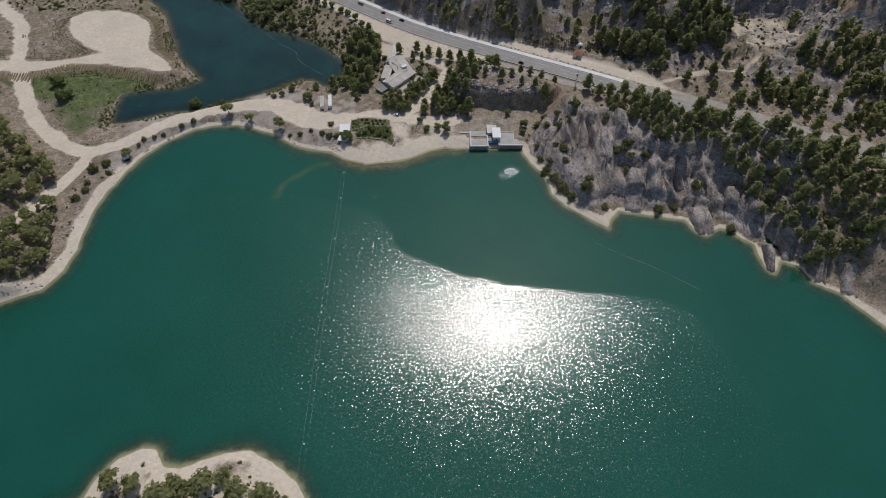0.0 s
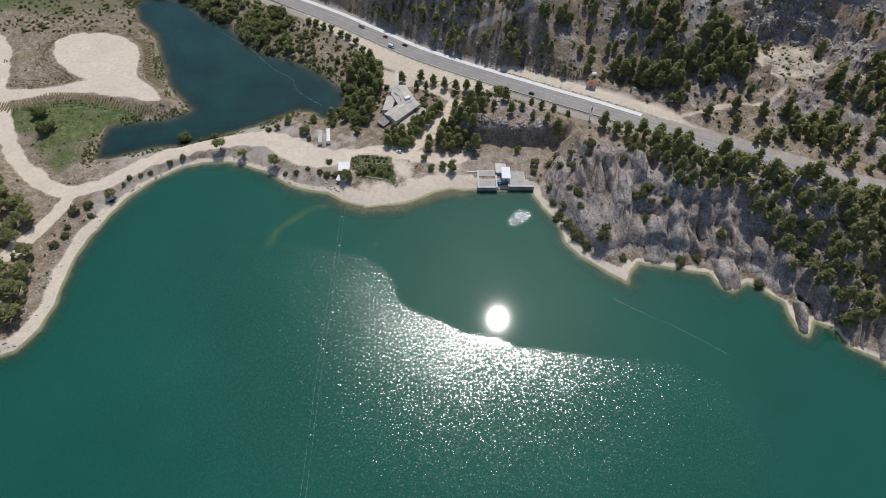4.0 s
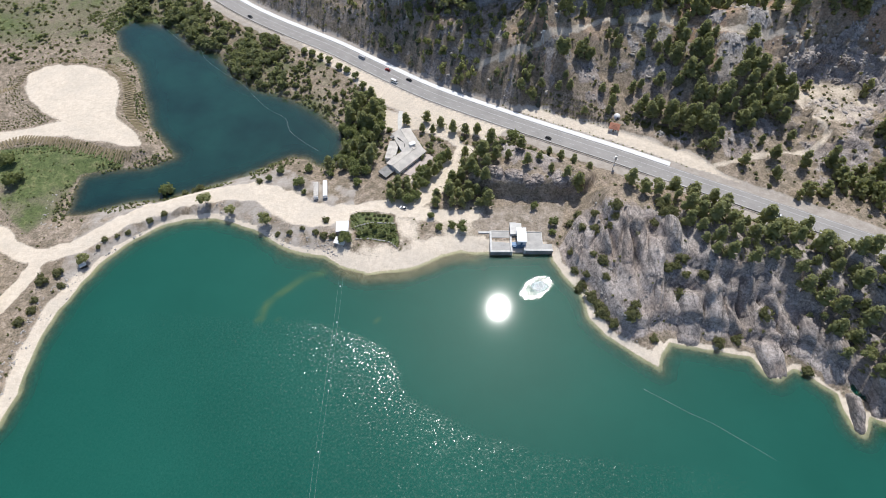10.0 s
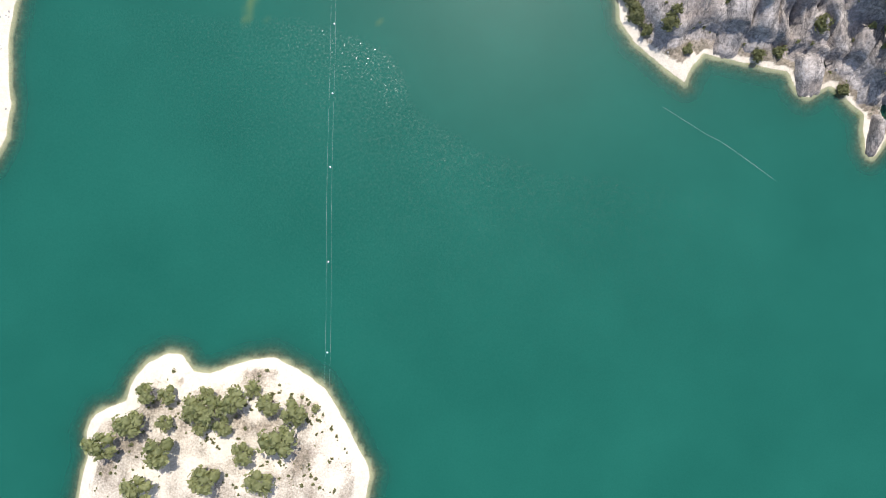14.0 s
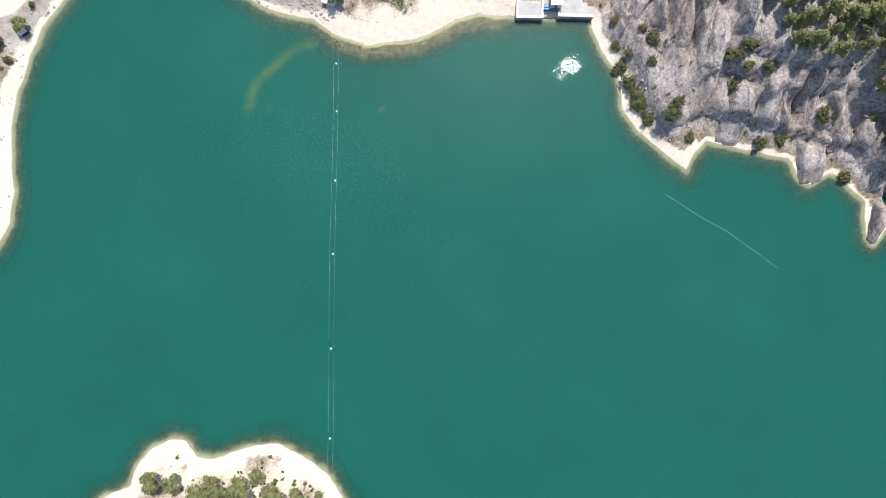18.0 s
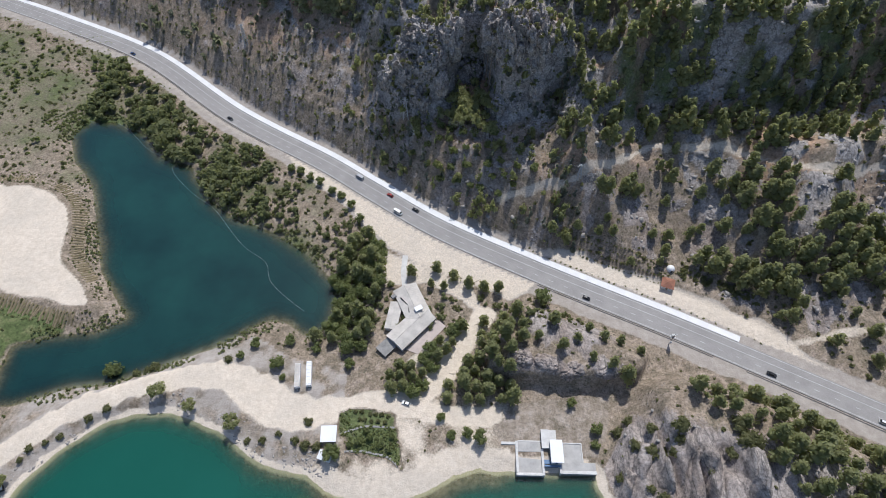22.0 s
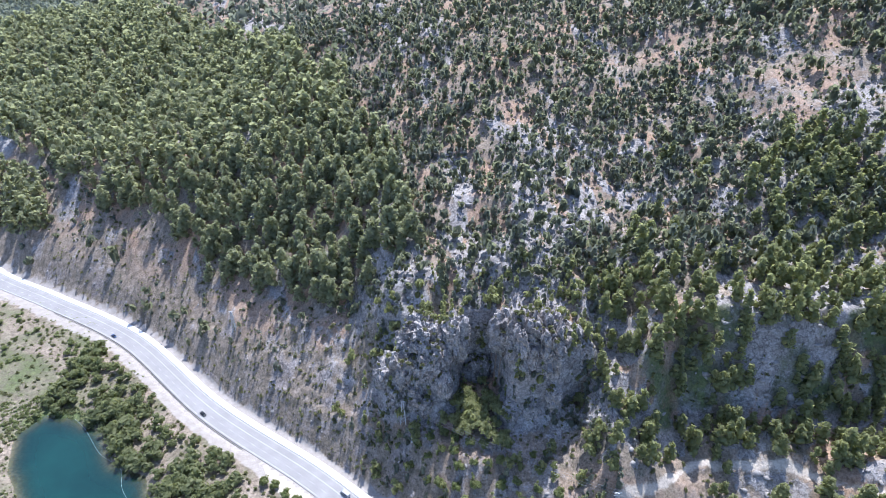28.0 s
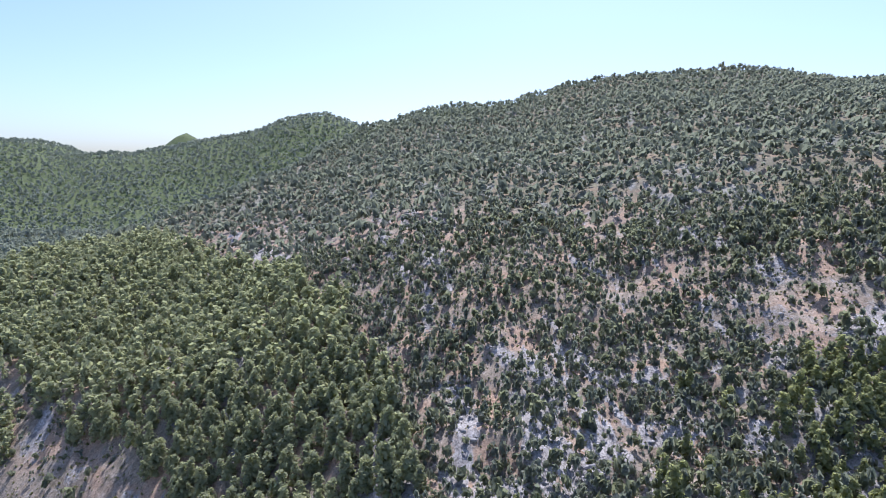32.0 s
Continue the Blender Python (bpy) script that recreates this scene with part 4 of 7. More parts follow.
def crown(kind, lobes, leaves, size, core=BALL0):
    """A crown of unit radius standing on z = 0: lobes round a core, covered with leaf sprays."""
    vs, fs, count = [], [], 0
    for i in range(lobes):
        turn = i * 2.4 + rng.uniform(0, 0.8)
        if kind == "cone":
            z = 0.25 + 1.9 * i / max(1, lobes - 1)
            r = 0.42 * (1.15 - 0.85 * i / max(1, lobes - 1))
            c = np.array([0.32 * math.cos(turn) * (1 - i / lobes), 0.32 * math.sin(turn) * (1 - i / lobes), z])
            rad = np.array([r * 1.25, r * 1.25, r * 1.3])
        elif kind == "tier":
            f = i / max(1, lobes - 1)
            z = 0.7 + 2.0 * f
            out = 0.46 * (1 - 0.8 * f) * rng.uniform(0.7, 1.2)
            c = np.array([out * math.cos(turn), out * math.sin(turn), z])
            rad = np.array([1, 1, 0.95]) * (0.58 - 0.24 * f) * rng.uniform(0.8, 1.2)
        elif kind == "round":
            c = np.array([0.55 * math.cos(turn), 0.55 * math.sin(turn), 0.75 + 0.5 * rng.uniform(-0.6, 1)]) if i else np.array([0, 0, 1.0])
            rad = np.array([0.52, 0.52, 0.46]) * rng.uniform(0.8, 1.15)
        elif kind == "umbrella":
            c = np.array([0.6 * math.cos(turn), 0.6 * math.sin(turn), 1.15 + 0.35 * rng.uniform(-0.7, 0.8)]) if i else np.array([0.1, 0, 1.35])
            rad = np.array([0.46, 0.46, 0.30]) * rng.uniform(0.8, 1.2)
        else:
            c = np.array([0.5 * math.cos(turn), 0.5 * math.sin(turn), 0.30 + 0.2 * rng.uniform(-1, 1)]) if i else np.array([0, 0, 0.45])
            rad = np.array([0.55, 0.55, 0.45]) * rng.uniform(0.75, 1.15)
        bv, bf = core
        jag = 1 + 0.22 * rng.normal(size=(len(bv), 1))
        vs.append(bv * rad * 0.78 * jag + c)
        fs.append(bf + count)
        count += len(bv)
        n = max(3, int(leaves / lobes))
        d = rng.normal(size=(n, 3))
        d /= np.linalg.norm(d, axis=1)[:, None]
        d[:, 2] = np.where(d[:, 2] < -0.5, -d[:, 2], d[:, 2])
        v, f = sprays(c + d * rad * rng.uniform(0.75, 1.12, (n, 1)), d, size)
        vs.append(v)
        fs.append(f + count)
        count += len(v)
    return np.vstack(vs), np.vstack(fs)


def trunk_mesh(height, r, lean):
    top = Vector((lean * height * 0.2, lean * height * 0.1, height))
    bm = tube([(0, 0, -0.6), (0.02 * lean, 0, height * 0.4), top], r, 6, 0.45)
    for k in range(4):
        a = k * 1.7 + lean
        p = Vector((0, 0, 0)).lerp(top, 0.5 + 0.1 * k)
        tube([p, p + Vector((math.cos(a), math.sin(a), 0.55)) * height * 0.28], r * 0.4, 5, 0.4, bm)
    me = bpy.data.meshes.new("trunk")
    bm.to_mesh(me)
    bm.free()
    me.materials.append(BARK)
    return me


KINDS = {
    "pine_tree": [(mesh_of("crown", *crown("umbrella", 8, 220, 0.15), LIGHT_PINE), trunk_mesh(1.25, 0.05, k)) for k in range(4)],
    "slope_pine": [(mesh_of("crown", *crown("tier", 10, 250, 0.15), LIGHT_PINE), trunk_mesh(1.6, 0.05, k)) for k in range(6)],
    "broadleaf_tree": [(mesh_of("crown", *crown("round", 8, 230, 0.15), LEAF), trunk_mesh(0.9, 0.05, k)) for k in range(4)],
    "bush": [(mesh_of("crown", *crown("bush", 5, 150, 0.16), OLIVE), trunk_mesh(0.3, 0.06, k)) for k in range(3)],
}
WORDS = {"pine_tree": ("pine tree with an uneven dark green crown", "tree"),
         "slope_pine": ("upright pine with a ragged green crown on the slope", "tree"),
         "broadleaf_tree": ("leafy green tree with a rounded crown", "tree"),
         "bush": ("low olive-green bush on dry ground", "bush")}
planted = []


def piece_of_road(x0, x1):
    return fine_road[(fine_road[:, 0] >= x0) & (fine_road[:, 0] <= x1)]


def plant(kind, x, y, r, label="", group=""):
    """One tree or bush of crown radius r."""
    crown_me, trunk_me = KINDS[kind][len(planted) % len(KINDS[kind])]
    words, category = WORDS[kind]
    r = r * 1.15
    m = pose(x, y, height_at(x, y) - 0.05, 0, 0, rng.uniform(0, 360))
    ob = thing(kind, m, label or words, category, group)
    tall = r * rng.uniform(0.95, 1.3) * (0.78 if kind == "slope_pine" else 1.0)
    for name, me in (("trunk", trunk_me), ("crown", crown_me)):
        p = new(name, me)
        p.parent = ob
        p.scale = (r, r * rng.uniform(0.9, 1.1), tall)
    planted.append((x, y, r))
    return ob


def area_points(poly, gap, tries=4000, seed=1):
    """Places spread over an area, no two nearer than gap."""
    r = np.random.default_rng(seed)
    p = np.array(poly, float)
    lo, hi = p.min(0), p.max(0)
    c = r.uniform(lo, hi, (tries, 2))
    c = c[inside(c[:, 0], c[:, 1], poly) > 0]
    out = []
    for q in c:
        if all((q[0] - o[0]) ** 2 + (q[1] - o[1]) ** 2 > gap * gap for o in out):
            out.append(q)
    return out


# along the causeway and the beach
for x, y, r in ((-145, 254, 3.7), (-129, 248, 3.1), (-107, 240, 3.8), (-202, 212, 3.0)):
    plant("pine_tree", x, y, r, "young pine on the stony lake bank", "trees along the lake bank")
for x, y, r in ((-173, 266, 3.6), (-276, 285, 4.6), (-266, 268, 4.2), (-263, 272, 3.0), (-59, 227, 3.6)):
    plant("broadleaf_tree", x, y, r)
for x, y, r in ((-175, 241, 1.9), (-168, 246, 2.0), (-185, 233, 1.7), (-190, 230, 1.5), (-196, 227, 1.9), (-198, 222, 1.5), (-153, 268, 2.6), (-162, 265, 2.2), (-157, 267, 1.8), (-72, 242, 2.0),
                (-67, 231, 2.2), (-72, 231, 2.4), (-77, 233, 1.8), (-209, 197, 2.2), (-213, 204, 3.0), (-219, 199, 3.2), (-218, 181, 2.4), (-221, 174, 2.8), (-219, 187, 2.0), (-117, 272, 2.2), (-85, 236, 1.6),
                (-92, 233, 1.8), (-99, 233, 1.7)):
    plant("bush", x, y, r, "dusty bush on the stony bank", "bushes along the lake bank")
# by the lay-by and the house
for x, y, r in ((-29, 323, 3.0), (-15, 326, 3.3), (-6, 321, 3.2), (2, 316, 3.0), (10, 314, 3.1), (18, 314, 3.2), (-18, 316, 2.2), (-11, 315, 2.3)):
    plant("slope_pine", x, y, r * 1.05, "young pine in a row beside the lay-by", "row of pines by the lay-by")
plant("broadleaf_tree", 41, 309, 4.0, "lone round tree at the edge of the highway")
for x, y in ((-108, 400), (-102, 398), (-95, 393), (-88, 389), (-80, 382), (-74, 378), (-67, 371), (-61, 360), (-57, 352)):
    plant("broadleaf_tree", x, y, 2.4, "round dark tree in a row along the lay-by", "row of trees along the lay-by")
for x, y in area_points([(-70, 318), (-66, 342), (-54, 350), (-44, 334), (-46, 300), (-49, 280), (-62, 277), (-70, 284), (-80, 281), (-65, 297)], 5.3, seed=3):
    if rng.random() < 0.7:
        plant("slope_pine", x, y, rng.uniform(2.8, 4.8), "tall pine in the dense belt beside the pond", "trees between pond and house")
    else:
        plant("broadleaf_tree", x, y, rng.uniform(2.8, 4.4), "leafy tree in the dense belt beside the pond", "trees between pond and house")
for x, y in area_points([(-38, 268), (-27, 270), (-19, 277), (-7, 290), (-1, 291), (-11, 272), (-23, 256), (-36, 257)], 4.9, seed=4):
    if rng.random() < 0.6:
        plant("slope_pine", x, y, rng.uniform(2.4, 3.6), "yellow-green pine below the house", "trees below the house")
    else:
        plant("broadleaf_tree", x, y, rng.uniform(2.3, 4.2), "leafy tree below the house", "trees below the house")
for x, y in area_points([(8, 294), (26, 296), (29, 280), (20, 268), (25, 254), (12, 251), (-8, 252), (-8, 260), (5, 280)], 5.3, seed=5):
    plant("slope_pine", x, y, rng.uniform(2.6, 4.4), "pine in the grove above the intake", "grove above the intake")
for x, y, r in ((-92, 270, 3.0), (-88, 283, 2.6), (-105, 281, 2.4), (-74, 279, 2.4), (-56, 270, 2.6), (-88, 263, 1.6), (-111, 274, 2.0)):
    plant("broadleaf_tree", x, y, r)
for x, y, r in ((7, 236, 3.2), (1, 238, 2.5), (-11, 245, 2.0), (-6, 237, 2.2), (50, 253, 2.2), (60, 241, 2.6), (59, 234, 2.0)):
    plant("broadleaf_tree", x, y, r)
for x, y, r in ((43, 289, 3.6), (46, 276, 3.2), (61, 288, 2.4), (67, 282, 2.4), (76, 264, 4.4), (69, 268, 3.0), (75, 281, 2.6), (35, 281, 2.6), (60, 271, 2.6), (54, 281, 2.2), (84, 276, 2.4)):
    plant("slope_pine", x, y, r, "pine on the rocky mound", "pines on the mound")
# headland
for x, y, r in ((70, 240, 2.4), (81, 229, 2.8), (86, 228, 2.2), (74, 232, 2.0), (115, 237, 3.2), (118, 230, 3.0), (80, 183, 3.0), (92, 177, 3.2), (104, 168, 1.8), (119, 189, 2.8), (136, 166, 2.6), (146, 168, 2.4),
                (160, 177, 3.2), (176, 151, 2.2), (117, 201, 2.2), (70, 198, 2.0), (130, 196, 2.4), (100, 220, 2.0), (78, 214, 1.6), (92, 238, 2.0), (74, 205, 1.7), (83, 200, 1.8), (110, 226, 2.2), (140, 205, 2.4),
                (74, 244, 2.2), (81, 238, 2.0), (90, 237, 2.6), (91, 232, 2.2), (88, 227, 2.0), (68, 220, 1.6), (69, 209, 2.0), (72, 200, 2.4), (75, 193, 2.6), (78, 187, 2.8), (81, 181, 2.4), (94, 181, 2.0), (83, 210, 2.6), (106, 202, 1.8),
                (113, 201, 2.4), (120, 204, 2.6), (121, 196, 2.0), (131, 196, 1.8), (115, 230, 2.8), (76, 190, 1.8), (84, 176, 2.2)):
    plant("bush", x, y, r * 1.25, "bush growing between the crags", "bushes on the headland")
for x, y in area_points([(100, 254), (118, 257), (140, 254), (155, 247), (187, 228), (220, 208), (255, 178), (264, 150), (232, 120), (214, 122), (200, 142), (186, 160), (177, 182), (168, 198), (146, 200), (130, 205), (124, 228), (113, 238)], 6.5, seed=6):
    plant("slope_pine" if rng.random() < 0.85 else "pine_tree", x, y, rng.uniform(2.6, 5.0), "pine on the wooded headland", "pines on the headland")
# island
for x, y, r in ((-138, 7, 3.6), (-129, 6, 3.2), (-145, -6, 5.0), (-157, -17, 5.5), (-130, -7, 3.0), (-130, -18, 5.2), (-118, 0, 4.4), (-114, -8, 3.0), (-108, 1, 5.0), (-104, -8, 3.2), (-99, 5, 4.6), (-91, 9, 3.2),
                (-83, 3, 4.2), (-71, 0, 4.4), (-78, -11, 5.6), (-94, -19, 4.0), (-63, 0, 1.6), (-110, -30, 5.0), (-86, -32, 5.0), (-140, -36, 5.5), (-112, 6, 3.2)):
    plant("pine_tree", x, y, r * 1.18, "broad pine on the pale sand of the island", "pines on the island")
# western bank
for x, y in area_points([(-330, 245), (-287, 228), (-262, 214), (-240, 197), (-238, 176), (-228, 164), (-222, 140), (-222, 122), (-240, 106), (-300, 96), (-340, 130)], 8.4, seed=8):
    if to_line(np.array([x]), np.array([y]), tracks[0])[0][0] > 4:
        plant("pine_tree", x, y, rng.uniform(3.8, 5.6), "tall pine on the western bank", "pines on the western bank")


def scatter(name, x, y, r, shapes, squash, material, label, category, seed):
    """Many plants in one mesh, each a turned and scaled copy of one of the shapes."""
    g = np.random.default_rng(seed)
    h, _ = terrain(x, y)
    pick = g.integers(0, len(shapes), len(x))
    vs, fs, count = [], [], 0
    for i, (v, f) in enumerate(shapes):
        k = np.where(pick == i)[0]
        if not len(k):
            continue
        a = g.uniform(0, 2 * math.pi, len(k))
        c, s = np.cos(a)[:, None] * r[k, None], np.sin(a)[:, None] * r[k, None]
        tall = r[k, None] * g.uniform(squash[0], squash[1], (len(k), 1))
        vv = np.stack([c * v[:, 0] - s * v[:, 1] + x[k, None], s * v[:, 0] + c * v[:, 1] + y[k, None], tall * v[:, 2] + h[k, None] - 0.22 * r[k, None]], 2)
        ff = f[None] + (np.arange(len(k)) * len(v))[:, None, None] + count
        vs.append(vv.reshape(-1, 3))
        fs.append(ff.reshape(-1, 3))
        count += len(k) * len(v)
    ob = new(name, mesh_of(name, np.vstack(vs), np.vstack(fs), material))
    return tagged(ob, label, category, kind="stuff")


def sown(x0, x1, y0, y1, gap, seed):
    """A loose, shaken grid of places."""
    g = np.random.default_rng(seed)
    xs, ys = np.arange(x0, x1, gap), np.arange(y0, y1, gap)
    gx, gy = np.meshgrid(xs, ys)
    gx = gx + g.uniform(-0.95, 0.95, gx.shape) * gap
    gy = gy + g.uniform(-0.95, 0.95, gy.shape) * gap
    return gx.ravel(), gy.ravel(), g


PINE_WOOD = [(-438, 717), (-332, 643), (-238, 585), (-163, 533), (-110, 500), (-74, 476), (-46, 484), (-33, 524), (-51, 572), (-73, 626), (-116, 691), (-176, 788), (-277, 863), (-422, 1011), (-700, 1150), (-900, 900), (-640, 800)]
LOWER_CLUMP = [(-430, 694), (-389, 676), (-353, 637), (-350, 612), (-395, 630), (-450, 660)]
SCARP_WOOD = [(150, 480), (152, 510), (170, 530), (200, 553), (236, 548), (280, 520), (280, 470)]
SHOULDER_WOOD = [(216, 689), (254, 672), (272, 606), (300, 560), (360, 600), (360, 740), (230, 740)]
NEAR_CONE = [crown("cone", 3, 36, 0.32) for _ in range(5)]
NEAR_ROUND = [crown("round", 4, 48, 0.31) for _ in range(6)]
OCTA = (np.array([[1, 0, 0], [0, 1, 0], [-1, 0, 0], [0, -1, 0], [0, 0, 1], [0, 0, -1]], float), np.array([[0, 1, 4], [1, 2, 4], [2, 3, 4], [3, 0, 4], [1, 0, 5], [2, 1, 5], [3, 2, 5], [0, 3, 5]]))
NEAR_BUSH = [crown("bush", 2, 20, 0.38, OCTA) for _ in range(5)]
TUSSOCK = [crown("bush", 1, 7, 0.5, OCTA) for _ in range(5)]
FAR_SMALL = [crown("round", 1, 5, 0.66, OCTA) for _ in range(6)]
MID_PINE = [crown("tier", 4, 32, 0.38, OCTA) for _ in range(6)]
NEAR_PINE = [crown("tier", 6, 84, 0.27) for _ in range(6)]
WOOD_PINE = [crown("tier", 8, 130, 0.22, OCTA) for _ in range(6)]
MID_ROUND = [crown("round", 2, 22, 0.46, OCTA) for _ in range(6)]
MID_CONE = [crown("cone", 2, 18, 0.46, OCTA) for _ in range(6)]


def hill_masks(x, y):
    _, c = terrain(x, y)
    wood = np.maximum(inside(x, y, PINE_WOOD) + 46 * (fractal(x, y, 40, 4, 131, 0.6) - 0.5), inside(x, y, LOWER_CLUMP) + 12 * (fractal(x, y, 14, 3, 166) - 0.5))
    view = (y < 430) | (np.abs(x + 10) < 0.85 * (y - 170) + 20)
    free = view & c["north"] & (c["track"] < 0.25) & (c["gravel"] < 0.3) & (c["dr"] > 15)
    return c, wood, free


# pine wood on the slope
x, y, g = sown(-700, 40, 430, 1000, 6.3, 21)
c, wood, free = hill_masks(x, y)
k = free & (wood > 0) & (c["dr"] > 24) & (g.random(len(x)) < np.clip(0.9 + 0.9 * (fractal(x, y, 26, 3, 149) - 0.42), 0.3, 0.97))
f = k & (y > 615)
scatter("upper_pine_wood", x[f], y[f], 3.6 + 3.0 * g.random(f.sum()), MID_PINE, (0.85, 1.25), WOOD_NEEDLES, "dense pine wood higher on the slope", "wood", 69)
k = k & ~f
scatter("pine_wood", x[k], y[k], 3.4 + 3.2 * g.random(k.sum()), WOOD_PINE, (0.85, 1.25), WOOD_NEEDLES, "dense pine wood on the lower slope", "wood", 22)
# scattered junipers and pines on the stony slope
x, y, g = sown(-380, 600, 120, 870, 3.9, 23)
c, wood, free = hill_masks(x, y)
lump = fractal(x, y, 34, 3, 133)
dens = np.clip(0.84 + (2.2 + 1.4 * smooth(480, 560, y)) * (lump - 0.46), 0.12, 0.98) * (1 - 0.3 * smooth(0.35, 0.8, c["rock"]))
terrace = smooth(50, 110, x) * (1 - smooth(450, 520, y))
low = smooth(30, 60, x) * (1 - smooth(385, 415, y))
dens = np.maximum(dens * (1 - 0.35 * low), 0.85 * terrace * smooth(0.34, 0.46, lump) * (1 - 0.45 * low))
dens = dens * (1 - 0.65 * (np.abs(x) < 46) * (y < 404))
dens = np.maximum(dens, 0.95 * np.exp(-((x - 110) / 85) ** 2 - ((y - 465) / 42) ** 2)) * (1 - 0.16 * smooth(540, 570, y) * (1 - smooth(640, 700, y)))
dens = np.where(inside(x, y, SHOULDER_WOOD) + 20 * (fractal(x, y, 22, 3, 168) - 0.5) > 0, 0.98, dens)
dens = dens * (1 - 0.72 * bare_patch(x, y))
keep_out = (x > 62) & (y < 452)
shoulder = inside(x, y, SHOULDER_WOOD) > -4
fade = smooth(730, 860, y + 110 * (fractal(x, y, 60, 3, 163) - 0.5))
k = free & ~keep_out & (wood < 2) & (g.random(len(x)) > fade) & (g.random(len(x)) < dens * (1 - 0.9 * smooth(86, 60, c["dr"]) * smooth(-40, -80, x)) * (1 - 0.5 * smooth(230, 270, x)))
tall_one = g.random(len(x)) < 0.45
far_off = y > 455
a, b = k & tall_one & far_off, k & ~tall_one & far_off
scatter("upper_junipers", x[a], y[a], 1.3 + 2.9 * g.random(a.sum()) ** 1.8 + 0.8 * shoulder[a], MID_CONE, (1.5, 2.3), PINE, "dark junipers higher on the stony slope", "wood", 65)
scatter("upper_oaks", x[b], y[b], 1.2 + 3.6 * g.random(b.sum()) ** 2.0 + 1.2 * shoulder[b], MID_ROUND, (1.2, 1.9), OLIVE_OAK, "green scrub oaks higher on the stony slope", "wood", 66)
a, b = k & tall_one & ~far_off, k & ~tall_one & ~far_off
scatter("hillside_junipers", x[a], y[a], g.uniform(1.5, 3.0, a.sum()), NEAR_CONE, (1.2, 1.9), PINE, "dark upright junipers between grey limestone", "wood", 24)
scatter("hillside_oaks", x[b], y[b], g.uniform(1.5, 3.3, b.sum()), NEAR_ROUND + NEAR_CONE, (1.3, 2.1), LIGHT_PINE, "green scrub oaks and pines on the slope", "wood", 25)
# pines in clumps on the terraces, each a tree of its own where the camera passes nearest
x, y, g = sown(36, 350, 205, 400, 5.5, 63)
c, wood, free = hill_masks(x, y)
clump = np.max([inside(x, y, p) for p in RIGHT_WOODS], axis=0) + 7 * (fractal(x, y, 14, 3, 143) - 0.5)
dens = np.where(clump > 0, 0.82 + 1.0 * (fractal(x, y, 18, 3, 144) - 0.5), 0.24 * smooth(0.36, 0.52, fractal(x, y, 20, 3, 146)))
k = free & (c["rock"] < 0.7) & (c["sand"] < 0.35) & (g.random(len(x)) < dens)
near_one = k & (x < 232) & (y > 270)
order = np.where(near_one)[0][:290]
for i in order:
    plant("slope_pine", float(x[i]), float(y[i]), g.uniform(2.6, 5.0) * (0.8 if clump[i] < 0 else 1.0))
k[order] = False
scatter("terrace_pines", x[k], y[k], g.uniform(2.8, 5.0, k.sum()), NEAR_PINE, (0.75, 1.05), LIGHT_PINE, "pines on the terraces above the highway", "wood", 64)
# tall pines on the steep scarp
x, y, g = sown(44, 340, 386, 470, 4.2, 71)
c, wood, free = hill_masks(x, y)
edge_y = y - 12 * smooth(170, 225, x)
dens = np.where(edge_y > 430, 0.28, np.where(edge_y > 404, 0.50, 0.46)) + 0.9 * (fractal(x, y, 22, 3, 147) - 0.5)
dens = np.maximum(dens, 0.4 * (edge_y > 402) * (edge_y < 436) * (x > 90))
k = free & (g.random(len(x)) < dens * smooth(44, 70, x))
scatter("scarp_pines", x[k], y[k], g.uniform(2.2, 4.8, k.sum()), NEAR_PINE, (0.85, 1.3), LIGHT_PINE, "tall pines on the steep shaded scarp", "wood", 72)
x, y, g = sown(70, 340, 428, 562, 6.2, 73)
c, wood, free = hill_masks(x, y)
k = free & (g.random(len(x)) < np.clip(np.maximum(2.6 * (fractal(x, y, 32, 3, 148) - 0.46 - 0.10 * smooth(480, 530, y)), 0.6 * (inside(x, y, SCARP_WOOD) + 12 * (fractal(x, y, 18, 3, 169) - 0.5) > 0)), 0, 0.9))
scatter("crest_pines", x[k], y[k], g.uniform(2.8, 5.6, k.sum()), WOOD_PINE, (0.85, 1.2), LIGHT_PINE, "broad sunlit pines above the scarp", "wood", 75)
# tussocks between the drain and the gravel shelf, and planted rows above the shelf
line = piece_of_road(30, 150)
d = np.gradient(line, axis=0)
d /= np.linalg.norm(d, axis=1)[:, None]
row = line + np.stack([-d[:, 1], d[:, 0]], 1) * (12.2 + rng.normal(scale=0.5, size=(len(line), 1)))
row = row[rng.random(len(row)) < 0.8]
scatter("verge_tussocks", row[:, 0], row[:, 1], rng.uniform(0.5, 1.0, len(row)), NEAR_BUSH, (0.7, 1.1), OLIVE, "dry tussocks between the drain and the gravel", "tussocks", 157)
t = rng.uniform(0, 1, 110)
hedge = np.stack([116 + 34 * t, 326.5 - 17 * t], 1) + rng.normal(scale=(0.9, 1.6), size=(110, 2))
scatter("shelf_hedge", hedge[:, 0], hedge[:, 1], rng.uniform(0.8, 1.9, 110), NEAR_BUSH, (0.9, 1.3), OLIVE, "thick bushes along the back of the gravel shelf", "bushes", 170)
rows = np.array([(64 + 1.9 * j, 337.5 - 0.42 * 1.9 * j + 2.9 * i) for i in range(4) for j in range(25)]) + rng.normal(scale=0.25, size=(100, 2))
